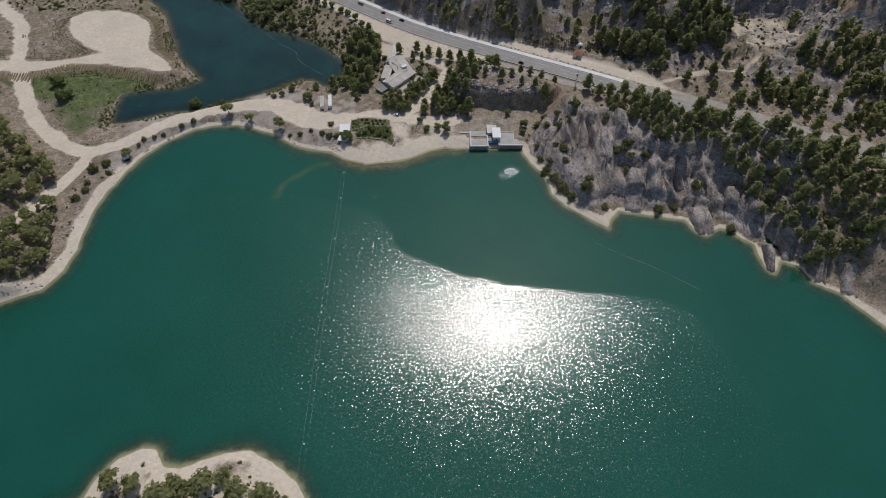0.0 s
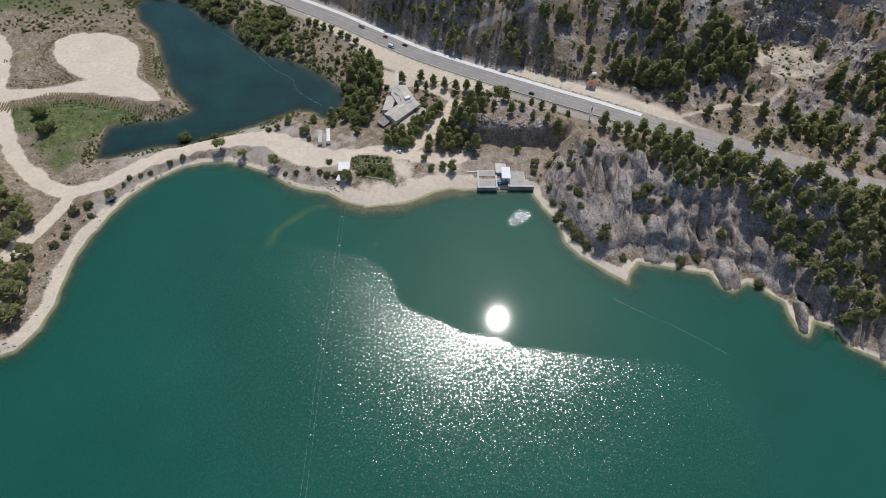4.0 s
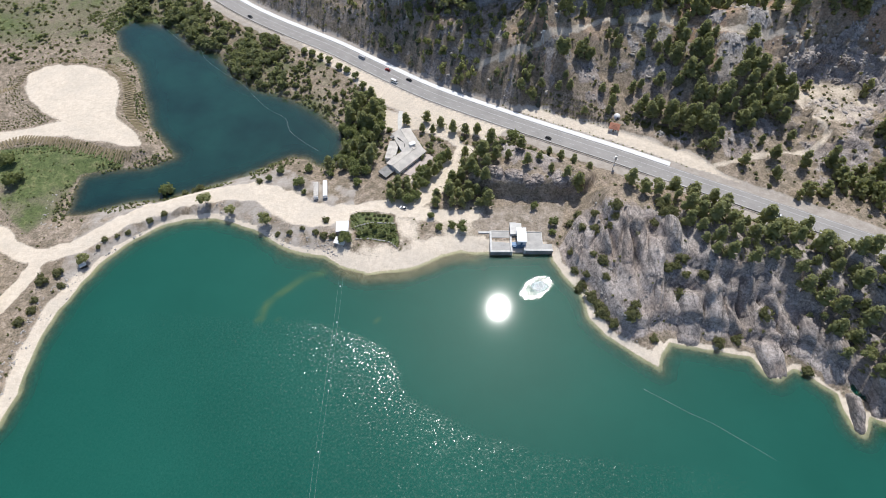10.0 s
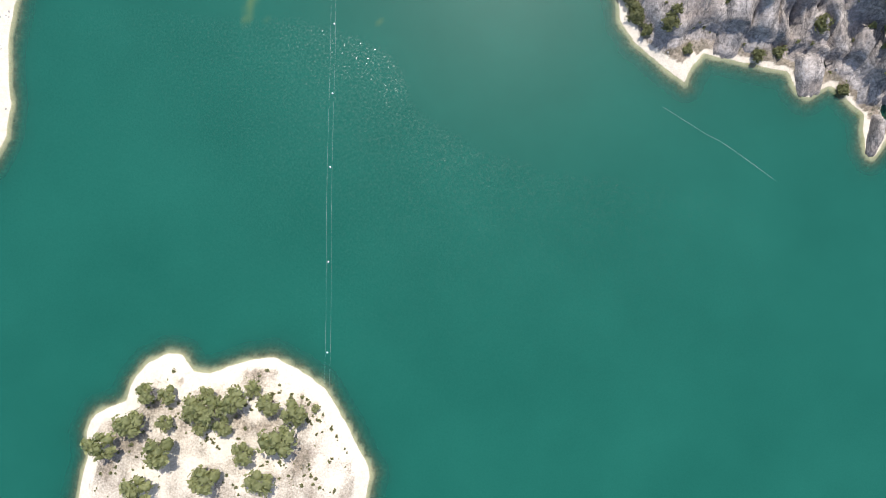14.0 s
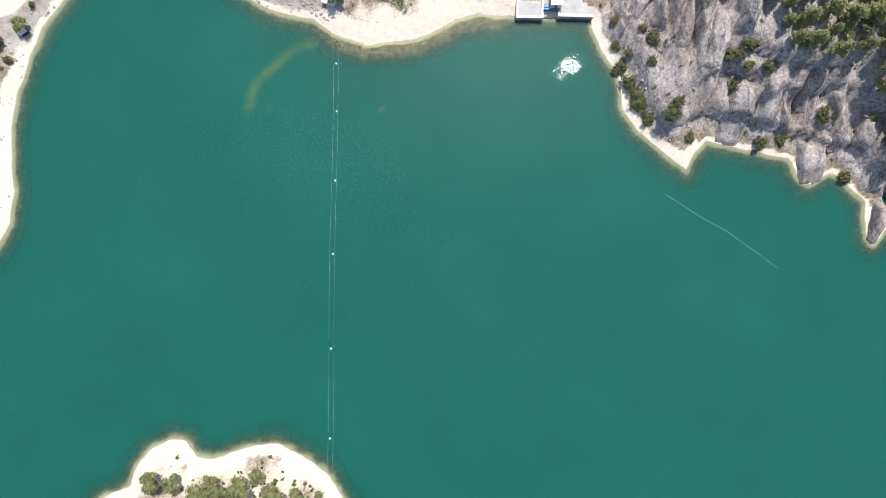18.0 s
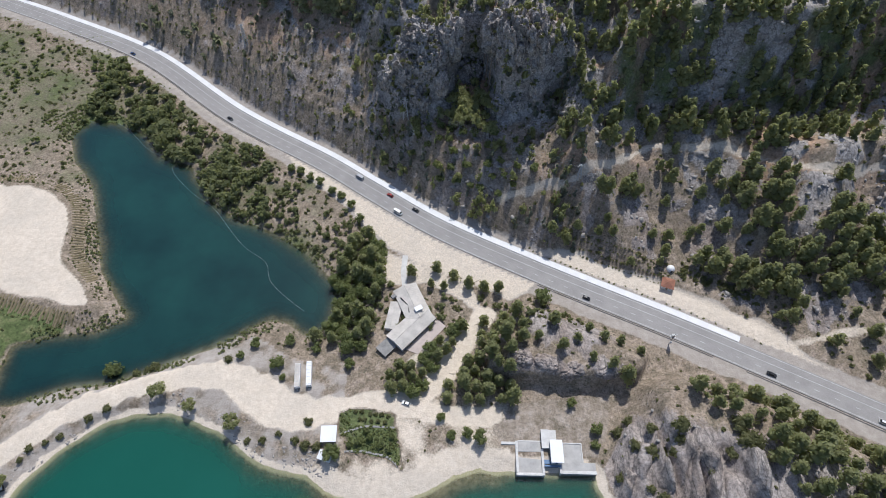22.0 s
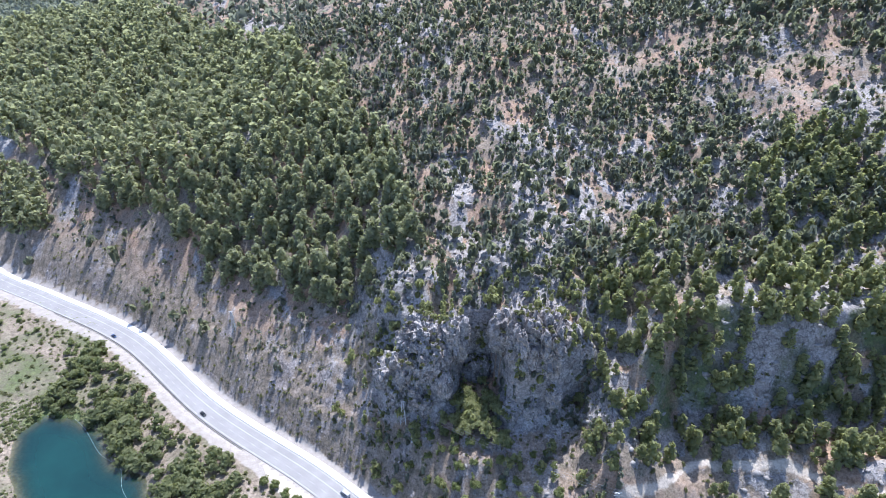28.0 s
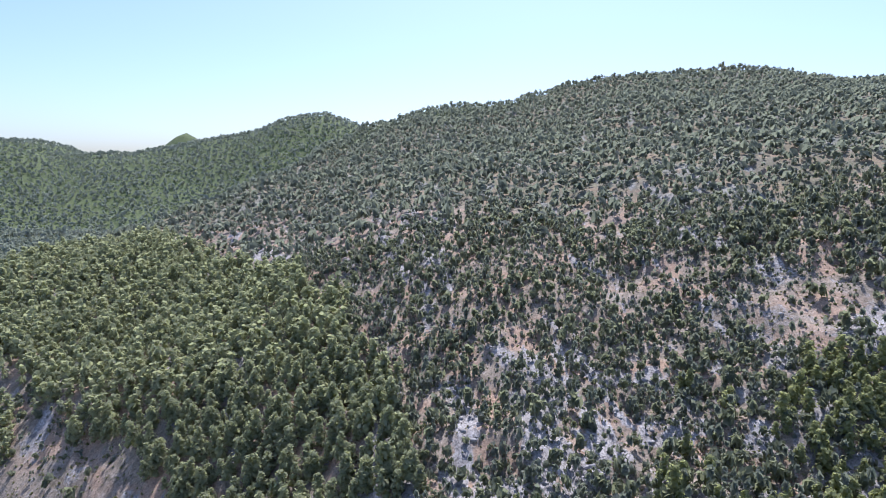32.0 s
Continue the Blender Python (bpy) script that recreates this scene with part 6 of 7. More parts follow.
scatter("clifftop_pines", x[k], y[k], g.uniform(1.4, 3.2, k.sum()), NEAR_ROUND + NEAR_CONE, (1.3, 2.0), LIGHT_PINE, "pines along the top of the cliff", "wood", 80)

# ---------------------------------------------------------------- road furniture
WHITE_CONCRETE = plain("white_concrete", (0.76, 0.75, 0.73), 0.85, var=0.1, size=1.5)
ROOF_GREY = plain("grey_roof_sheets", (0.57, 0.53, 0.475), 0.7, var=0.25, size=1.2)
ROOF_WHITE = plain("white_roof_sheets", (0.80, 0.80, 0.80), 0.6, var=0.08, size=1.5)
ROOF_RED = plain("red_roof_tiles", (0.32, 0.15, 0.10), 0.85, var=0.3, size=0.5, relief=0.03)
STEEL = plain("galvanised_steel", (0.42, 0.43, 0.44), 0.45, 0.8, var=0.15, size=0.4)
DARK_STEEL = plain("dark_rail_steel", (0.11, 0.105, 0.1), 0.6, 0.5, var=0.3, size=0.8)
BLUE_STEEL = plain("blue_painted_steel", (0.10, 0.17, 0.28), 0.5, 0.2, var=0.2, size=0.5)
DARK = plain("dark_opening", (0.03, 0.03, 0.032), 0.7, var=0.2)
RUBBER = plain("black_rubber", (0.025, 0.025, 0.025), 0.85, var=0.2)
GLASS = plain("dark_glass", (0.02, 0.024, 0.028), 0.08, var=0.1, relief=0.0)
WOOD = plain("weathered_wood", (0.23, 0.17, 0.115), 0.9, var=0.35, size=0.4, relief=0.02)
PINK_PAVE = plain("pink_paving", (0.50, 0.425, 0.385), 0.85, var=0.15, size=0.8)
CABLE = plain("pale_cable", (0.42, 0.48, 0.46), 0.7, var=0.1)
WIRE = plain("power_wire", (0.30, 0.30, 0.31), 0.5, 0.5, var=0.1)
WHITE_GLOSS = plain("white_enamel", (0.80, 0.80, 0.79), 0.3, var=0.06)
CAR_PAINT = {n: plain(n + "_car_paint", c, 0.28, 0.1, var=0.06, relief=0.0) for n, c in
             (("white", (0.78, 0.78, 0.77)), ("black", (0.025, 0.025, 0.028)), ("red", (0.32, 0.03, 0.025)), ("silver", (0.42, 0.43, 0.44)), ("blue", (0.04, 0.07, 0.16)))}


def along_road(s):
    """Place and heading s metres along the highway."""
    seg = np.linalg.norm(np.diff(fine_road, axis=0), axis=1)
    run = np.concatenate([[0], np.cumsum(seg)])
    x, y = np.interp(s, run, fine_road[:, 0]), np.interp(s, run, fine_road[:, 1])
    x2, y2 = np.interp(s + 1, run, fine_road[:, 0]), np.interp(s + 1, run, fine_road[:, 1])
    return x, y, math.degrees(math.atan2(y2 - y, x2 - x))


def road_s(x):
    seg = np.linalg.norm(np.diff(fine_road, axis=0), axis=1)
    run = np.concatenate([[0], np.cumsum(seg)])
    return float(np.interp(x, fine_road[:, 0], run))


for off in (5.75, -5.75, 1.85):
    line = piece_of_road(-520, 420)
    part("lane_line", ribbon(line, off + 0.1, off - 0.1, road_height(line[:, 0]) + 0.006), PAINT, road, "worn white painted line")
dash_me = bpy.data.meshes.new("lane_dash")
bm = box(-1.5, -0.09, 0.0, 1.5, 0.09, 0.008)
bm.to_mesh(dash_me)
bm.free()
dash_me.materials.append(PAINT)
s = road_s(-420)
while s < road_s(330):
    x, y, a = along_road(s)
    n = (-math.sin(radians(a)), math.cos(radians(a)))
    d = new("lane_dash", dash_me)
    d.parent = road
    d.matrix_basis = pose(x - 1.9 * n[0], y - 1.9 * n[1], float(road_height(np.array([x]))[0]) + 0.006, 0, 0, a)
    s += 9.0
line = piece_of_road(-520, 137)
drain = part("concrete_drain", ribbon(line, 10.1, 6.62, road_height(line[:, 0]) + 0.22, 0.7), WHITE_CONCRETE)
tagged(drain, "white concrete drain beside the highway", "drain", kind="structure")
part("drain_lip", ribbon(line, 10.4, 10.1, road_height(line[:, 0]) + 0.3, 0.9), CONCRETE, drain)


def guard_rail(x0, x1):
    line = piece_of_road(x0, x1)
    mid = line[len(line) // 2]
    z = road_height(line[:, 0])
    rail = thing("guard_rail", pose(0, 0, 0), "long dark steel guard rail beside the highway", "guard rail", "guard rails")
    part("rail", ribbon(line, -7.0, -7.3, z + 0.72, 0.34), DARK_STEEL, rail)
    me = bpy.data.meshes.new("post")
    b = box(-0.07, -0.06, -0.5, 0.07, 0.06, 0.7)
    b.to_mesh(me)
    b.free()
    me.materials.append(STEEL)
    s, end = road_s(line[0, 0]), road_s(line[-1, 0])
    while s < end:
        x, y, a = along_road(s)
        p = new("post", me)
        p.parent = rail
        p.matrix_basis = pose(x + 7.25 * math.sin(radians(a)), y - 7.25 * math.cos(radians(a)), float(road_height(np.array([x]))[0]) - 0.1, 0, 0, a)
        s += 4.0


for x0, x1 in ((-305, -122), (40, 128), (140, 232)):
    guard_rail(x0, x1)


def tyre(parent, x, y, r, w):
    bm = bmesh.new()
    bmesh.ops.create_cone(bm, cap_ends=True, segments=14, radius1=r, radius2=r, depth=w, matrix=Matrix.Rotation(radians(90), 4, "X"))
    t = part("wheel", bm, RUBBER, parent)
    t.location = (x, y, r)
    bm = bmesh.new()
    bmesh.ops.create_cone(bm, cap_ends=True, segments=10, radius1=r * 0.6, radius2=r * 0.6, depth=w + 0.03, matrix=Matrix.Rotation(radians(90), 4, "X"))
    part("rim", bm, STEEL, t)


def side_profile(points, width, inset):
    """A body drawn by its side outline: narrower towards the top."""
    bm = bmesh.new()
    zs = [p[1] for p in points]
    rows = []
    for sgn in (-1, 1):
        rows.append([bm.verts.new((x, sgn * (width / 2 - inset * (z - min(zs)) / (max(zs) - min(zs) + 1e-6)), z)) for x, z in points])
    n = len(points)
    bm.faces.new(rows[0][::-1])
    bm.faces.new(rows[1])
    for i in range(n):
        bm.faces.new((rows[0][i], rows[0][(i + 1) % n], rows[1][(i + 1) % n], rows[1][i]))
    bmesh.ops.recalc_face_normals(bm, faces=bm.faces)
    bmesh.ops.bevel(bm, geom=list(bm.edges), offset=0.05, segments=1, affect="EDGES", profile=0.5)
    return bm


def car(x, y, z, heading, colour, style, where="on the highway"):
    paint = CAR_PAINT[colour]
    names = {"hatchback": 4.1, "saloon": 4.6, "minibus": 5.6, "van": 5.2}
    ob = thing({"minibus": "minibus", "van": "van"}.get(style, "car"), pose(x, y, z, 0, 0, heading), f"{colour} {style} {where} in the sun", {"minibus": "minibus", "van": "van"}.get(style, "car"), "vehicles")
    if style in ("minibus", "van"):
        L = names[style]
        part("body", side_profile([(-L / 2, 0.35), (L / 2, 0.35), (L / 2, 1.0), (L / 2 - 0.5, 1.25), (L / 2 - 1.15, 2.15), (-L / 2, 2.2)], 1.95, 0.12), paint, ob)
        part("windscreen", prism([(L / 2 - 1.02, -0.78), (L / 2 - 0.42, -0.82), (L / 2 - 0.42, 0.82), (L / 2 - 1.02, 0.78)], 1.2, [2.08, 1.34, 1.34, 2.08]), GLASS, ob)
        for sy in (-1, 1):
            part("side_window", box(-L / 2 + 0.4, sy * 0.93 - 0.03, 1.3, L / 2 - 1.4, sy * 0.93 + 0.03, 1.9), GLASS, ob)
        wr = 0.36
    else:
        L = names[style]
        tail = -L / 2 + (0.15 if style == "hatchback" else 0.75)
        part("body", side_profile([(-L / 2, 0.3), (L / 2, 0.3), (L / 2, 0.68), (L / 2 - 1.1, 0.88), (-L / 2 + 0.1, 0.92), (-L / 2, 0.7)], 1.78, 0.05), paint, ob)
        part("cabin", side_profile([(tail, 0.88), (L / 2 - 1.0, 0.86), (L / 2 - 1.75, 1.42), (tail + 0.55, 1.45)], 1.62, 0.18), GLASS, ob)
        part("roof", box(tail + 0.6, -0.60, 1.43, L / 2 - 1.8, 0.60, 1.49, 0.03), paint, ob)
        wr = 0.31
    for sx in (-1, 1):
        for sy in (-1, 1):
            tyre(ob, sx * L * 0.31, sy * 0.84, wr, 0.22)
    for sy in (-1, 1):
        part("headlight", box(L / 2 - 0.02, sy * 0.62 - 0.16, 0.55, L / 2 + 0.03, sy * 0.62 + 0.16, 0.7), WHITE_GLOSS, ob)


for x, lane, colour, style in ((-67, 1, "silver", "minibus"), (-47, 1, "red", "hatchback"), (-31, 1, "black", "saloon"), (-37, -1, "white", "minibus"), (-156, -1, "black", "saloon"), (-247, -1, "blue", "saloon"),
                               (66, -1, "black", "hatchback"), (150, -1, "black", "saloon"), (193, -1, "white", "hatchback"), (238, 1, "blue", "saloon")):
    px, py, a = along_road(road_s(x))
    off = 3.6 if lane > 0 else -3.8
    car(px - off * math.sin(radians(a)), py + off * math.cos(radians(a)), float(road_height(np.array([px]))[0]) + 0.004, a + (180 if lane > 0 else 0), colour, style)
car(-74, 377.5, height_at(-74, 377.5), -35, "white", "van", "parked on the gravel lay-by")
car(-27.5, 251.5, height_at(-27.5, 251.5), 160, "white", "hatchback", "parked on the dirt track")

# ---------------------------------------------------------------- poles and wires
pole = thing("utility_pole", pose(102, 284.5, height_at(102, 284.5)), "grey concrete utility pole with a crossarm by the highway", "utility pole")
part("shaft", tube([(0, 0, -0.8), (0, 0, 11.5)], 0.24, 8, 0.6), DARK_CONCRETE, pole)
part("crossarm", box(-1.2, -0.08, 10.6, 1.2, 0.08, 10.78), STEEL, pole)
for dx in (-1.05, 0, 1.05):
    part("insulator", tube([(dx, 0, 10.78), (dx, 0, 11.1)], 0.07, 6), WHITE_GLOSS, pole)
part("transformer", box(-0.8, 0.22, 7.6, 0.8, 1.3, 9.2, 0.08), WHITE_WALL, pole)
part("platform", box(-1.1, -0.2, 7.45, 1.1, 1.5, 7.6), STEEL, pole)
part("switch_box", box(-0.6, -0.75, 2.2, 0.6, -0.2, 3.9, 0.05), WHITE_WALL, pole)


PALE_STEEL = plain("pale_zinc_steel", (0.58, 0.59, 0.60), 0.55, 0.3, var=0.12, size=0.5)


def lattice_tower(x, y, height, base):
    z = height_at(x, y)
    ob = thing("lattice_pylon", pose(x, y, z), "slim grey steel lattice pylon on the rocky slope", "pylon", "pylons")
    half = lambda h: base * (1 - 0.75 * h / height)
    for sx in (-1, 1):
        for sy in (-1, 1):
            part("leg", tube([(sx * base, sy * base, -1.2), (sx * half(height), sy * half(height), height)], 0.2, 5), PALE_STEEL, ob)
    n = 7
    for i in range(n):
        h0, h1 = height * i / n, height * (i + 1) / n
        a, b = half(h0), half(h1)
        for k, (u, v) in enumerate((((-a, -a), (b, -b)), ((a, -a), (b, b)), ((a, a), (-b, b)), ((-a, a), (-b, -b)))):
            part("brace", tube([(*u, h0), (*v, h1)], 0.11, 4), PALE_STEEL, ob)
    for k, h in enumerate((height * 0.82, height * 0.92, height)):
        part("arm", box(-1.9 + 0.25 * k, -0.1, h - 0.09, 1.9 - 0.25 * k, 0.1, h + 0.09), PALE_STEEL, ob)
    return z + height


def wire(name, a, b, sag, r, label):
    a, b = Vector(a), Vector(b)
    pts = [a.lerp(b, t) - Vector((0, 0, sag * 4 * t * (1 - t))) for t in (i / 14 for i in range(15))]
    return tagged(part(name, tube(pts, r, 5), WIRE), label, "wire", "power wires")


top_a = lattice_tower(-35.8, 415, 14, 1.35)
top_b = lattice_tower(61, 368, 9, 1.0)
top_c = lattice_tower(-150, 492, 15, 1.2)
for d in (-1.6, 0.0, 1.6):
    wire("power_wire", (-35.5, 414.5 + d, top_a - 0.6), (61, 368 + d, top_b - 0.6), 4.0, 0.045, "thin power wire hanging between pylons on the slope")
    wire("power_wire", (-150, 492 + d, top_c - 0.6), (-35.5, 414.5 + d, top_a - 0.6), 5.0, 0.045, "thin power wire hanging over the road cut")
tank = thing("water_tank", pose(-30, 408, height_at(-30, 408)), "small white round water tank on the slope", "water tank")
bm = bmesh.new()
bmesh.ops.create_uvsphere(bm, u_segments=18, v_segments=12, radius=1.7, matrix=Matrix.Translation((0, 0, 1.5)))
part("shell", bm, WHITE_GLOSS, tank)
part("plinth", box(-1.5, -1.5, -1.0, 1.5, 1.5, 0.25, 0.04), CONCRETE, tank)
part("hatch", tube([(0, 0, 3.1), (0, 0, 3.35)], 0.35, 10), STEEL, tank)

# ---------------------------------------------------------------- buildings
def window_part(parent, m, w, h):
    frame_ob = part("window", box(-w / 2, -0.05, 0, w / 2, 0.05, h, 0.02), WHITE_WALL, parent)
    frame_ob.matrix_basis = m
    part("pane", box(-w / 2 + 0.09, -0.07, 0.09, w / 2 - 0.09, 0.07, h - 0.09), GLASS, frame_ob)


def gable_wing(parent, cx, cy, turn, length, width, low, eave, ridge, roof_mat, ribs=True, windows=True):
    """One wing: walls, two roof slopes with ribs, a ridge cap. Its long side runs along local x."""
    base = pose(cx, cy, 0, 0, 0, turn)
    L, Wd = length / 2, width / 2
    walls = part("wall", prism([(-L + .5, -Wd + .5), (L - .5, -Wd + .5), (L - .5, Wd - .5), (-L + .5, Wd - .5)], low, eave - 0.05), WHITE_WALL, parent)
    walls.matrix_basis = base
    for sgn in (-1, 1):
        bm = bmesh.new()
        p = [(-L, sgn * Wd, eave), (L, sgn * Wd, eave), (L, 0, ridge), (-L, 0, ridge)]
        hi = [bm.verts.new(q) for q in p]
        lo = [bm.verts.new((q[0], q[1], q[2] - 0.22)) for q in p]
        bm.faces.new(hi)
        bm.faces.new(lo[::-1])
        for i in range(4):
            bm.faces.new((hi[i], hi[(i + 1) % 4], lo[(i + 1) % 4], lo[i]))
        bmesh.ops.recalc_face_normals(bm, faces=bm.faces)
        slope = part("roof_slope", bm, roof_mat, parent)
        slope.matrix_basis = base
        if ribs:
            n = int(length / 1.1)
            for i in range(n + 1):
                x = -L + 0.1 + (length - 0.2) * i / n
                part("roof_rib", tube([(x, sgn * Wd, eave + 0.03), (x, 0.05 * sgn, ridge + 0.02)], 0.05, 4), roof_mat, slope)
    cap = part("ridge_cap", tube([(-L, 0, ridge + 0.02), (L, 0, ridge + 0.02)], 0.16, 6), roof_mat, parent)
    cap.matrix_basis = base
    if windows:
        n = max(2, int(length / 4))
        for i in range(n):
            x = -L + length * (i + 0.5) / n
            for sgn in (-1, 1):
                window_part(parent, base @ pose(x, sgn * (Wd - 0.48), low + 1.0), 1.6, 1.3)


hz = 4.1
house = thing("house", pose(0, 0, 0), "large roadside restaurant house with pale grey ribbed roofs", "house")
gable_wing(house, -27.1, 290.3, 48.5, 24.5, 11.8, 2.5, 7.0, 8.6, ROOF_GREY)
gable_wing(house, -27.5, 304.5, 116, 21.0, 13.2, 2.5, 7.3, 8.9, ROOF_GREY)
gable_wing(house, -36.6, 297.0, 82, 16.0, 6.5, 2.5, 6.4, 6.9, ROOF_GREY, windows=False)
part("eave_gutter", box(-12.3, -0.12, 6.72, 12.3, 0.12, 6.95), DARK, house).matrix_basis = pose(-27.1, 290.3, 0, 0, 0, 48.5) @ pose(0, -6.05, 0)
dormer = part("roof_box", box(-1.8, -1.1, 7.8, 1.8, 1.1, 9.9, 0.05), WHITE_WALL, house)
dormer.matrix_basis = pose(-23.8, 299.6, 0, 0, 0, 30)
part("dormer_roof", box(-2.0, -1.3, 9.9, 2.0, 1.3, 10.05), ROOF_WHITE, dormer)
part("valley_gutter", tube([(-33.5, 306.5, 8.2), (-29.0, 301.8, 8.0), (-28.6, 298, 8.0)], 0.28, 5), DARK, house)
part("roof_hatch", box(-1.3, -0.9, 7.2, 1.3, 0.9, 8.3, 0.04), DARK_CONCRETE, house).matrix_basis = pose(-37.2, 307.5, 0, 0, 0, 40)
annex = thing("lean_to_shed", pose(-39, 279.6, hz - 1.2, 0, 0, 48), "low dark wooden shed behind the house", "shed")
part("wall", box(-3.6, -3.0, -1.5, 3.6, 3.0, 2.2), WOOD, annex)
part("roof", prism([(-4, -3.4), (4, -3.4), (4, 3.4), (-4, 3.4)], 2.2, [2.4, 2.4, 3.0, 3.0]), DARK_CONCRETE, annex)
part("door", box(3.6, -0.5, -0.2, 3.66, 0.5, 1.8), DARK, annex)
terrace = part("terrace", prism([(-29.4, 279), (-14.2, 296.4), (-9.5, 292.4), (-23, 276.5)], 2.0, hz + 0.35), PINK_PAVE)
tagged(terrace, "pale pink paved terrace below the house", "terrace", kind="structure")
path_line = curve([(-33, 336), (-33.3, 325), (-32, 316)], 1.5)
steps_ob = part("pavement", ribbon(path_line, 1.5, -1.5, np.linspace(4.75, 4.6, len(path_line)), 0.5), CONCRETE)
tagged(steps_ob, "pale concrete footpath from the lay-by to the house", "pavement", kind="structure")

hut = thing("hut", pose(-61.6, 236, height_at(-61.6, 236), 0, 0, 3), "small hut with a bright white sheet roof on posts", "hut")
part("wall", box(-2.9, -0.6, -0.6, 2.9, 2.9, 2.5), DARK_CONCRETE, hut)
roof = part("roof", prism([(-3.6, -3.7), (3.6, -3.7), (3.6, 3.6), (-3.6, 3.6)], 2.5, [2.7, 2.7, 3.2, 3.2]), ROOF_WHITE, hut)
for i in range(8):
    x = -3.3 + i * 0.94
    part("roof_rib", tube([(x, -3.7, 2.72), (x, 3.6, 3.22)], 0.05, 4), ROOF_WHITE, roof)
for sx in (-3.2, 0, 3.2):
    part("post", tube([(sx, -3.2, -1.0), (sx, -3.2, 2.55)], 0.1, 6), WOOD, hut)
part("door", box(-0.5, -0.66, -0.1, 0.5, -0.6, 1.9), WOOD, hut)
shed = thing("beach_shed", pose(-62.2, 226.4, height_at(-62.2, 226.4), 0, 0, -18), "low shed with a tilted grey sheet roof above the beach", "shed")
part("roof", prism([(-3.2, -2.0), (3.2, -2.0), (3.2, 2.2), (-3.2, 2.2)], 1.75, [1.9, 1.9, 2.6, 2.6]), ROOF_WHITE, shed)
part("wall", box(-2.9, -0.2, -0.8, 2.9, 1.9, 1.8), DARK_CONCRETE, shed)
for sx in (-2.9, 2.9):
    part("post", tube([(sx, -1.7, -1.2), (sx, -1.7, 1.8)], 0.1, 6), WOOD, shed)
boat = thing("boat_shelter", pose(-202.2, 209.8, height_at(-202.2, 209.8) + 0.02, 0, 0, 35), "small white-roofed shelter at the waterline", "shelter")
part("roof", prism([(-1.9, -1.4), (1.9, -1.4), (1.9, 1.4), (-1.9, 1.4)], 1.7, [1.8, 1.8, 2.1, 2.1]), ROOF_WHITE, boat)
part("wall", box(-1.7, -1.2, -0.5, 1.7, 1.2, 1.7), DARK, boat)

for cx, cy, ln, roof_mat, words in ((-80.6, 263.6, 12.0, ROOF_GREY, "long grey-roofed white trailer parked on bare earth"), (-75.2, 264.7, 12.6, ROOF_WHITE, "long white trailer parked on bare earth")):
    tr = thing("trailer", pose(cx, cy, height_at(cx, cy), 0, 0, -82.5), words, "trailer", "parked trailers")
    part("body", box(-ln / 2, -1.25, 0.8, ln / 2, 1.25, 3.2, 0.06), WHITE_GLOSS, tr)
    part("roof", box(-ln / 2 + 0.15, -1.15, 3.2, ln / 2 - 0.15, 1.15, 3.28, 0.03), roof_mat, tr)
    for i in range(7):
        part("roof_bow", box(-ln / 2 + 0.8 + i * (ln - 1.6) / 6 - 0.05, -1.2, 3.28, -ln / 2 + 0.8 + i * (ln - 1.6) / 6 + 0.05, 1.2, 3.33), STEEL, tr)
    for sx in (-0.28, -0.17, 0.33):
        for sy in (-1, 1):
            tyre(tr, sx * ln, sy * 1.0, 0.48, 0.3)
    part("drawbar", box(ln / 2, -0.12, 0.7, ln / 2 + 1.3, 0.12, 0.9), STEEL, tr)
    for i in range(3):
        part("window", box(-3 + 2.6 * i, -1.29, 1.7, -1.8 + 2.6 * i, -1.24, 2.5), GLASS, tr)

kz = height_at(108, 319)
kiosk = thing("kiosk", pose(108.2, 319, kz, 0, 0, -20), "small kiosk with a red tiled roof beside the highway", "kiosk")
part("wall", box(-2.6, -2.6, -0.8, 2.6, 2.6, 2.6), WHITE_WALL, kiosk)
bm = bmesh.new()
c4 = [bm.verts.new((sx * 3.4, sy * 3.4, 2.5)) for sx, sy in ((-1, -1), (1, -1), (1, 1), (-1, 1))]
tip = bm.verts.new((0, 0, 4.4))
bm.faces.new(c4[::-1])
for i in range(4):
    bm.faces.new((c4[i], c4[(i + 1) % 4], tip))
part("roof", bm, ROOF_RED, kiosk)
part("door", box(-0.5, -2.66, -0.1, 0.5, -2.6, 2.0), WOOD, kiosk)
window_part(kiosk, pose(1.5, -2.6, 0.9), 1.0, 1.0)
dome = thing("dome_tent", pose(110.9, 327.4, height_at(110.9, 327.4)), "small white dome beside the kiosk", "dome")
bm = bmesh.new()
bmesh.ops.create_uvsphere(bm, u_segments=16, v_segments=10, radius=2.3)
bmesh.ops.bisect_plane(bm, geom=list(bm.verts) + list(bm.edges) + list(bm.faces), plane_co=(0, 0, -0.3), plane_no=(0, 0, 1), clear_inner=True)
part("cover", bm, WHITE_GLOSS, dome)
part("opening", box(-0.6, -2.34, -0.3, 0.6, -1.9, 1.2, 0.1), DARK, dome)

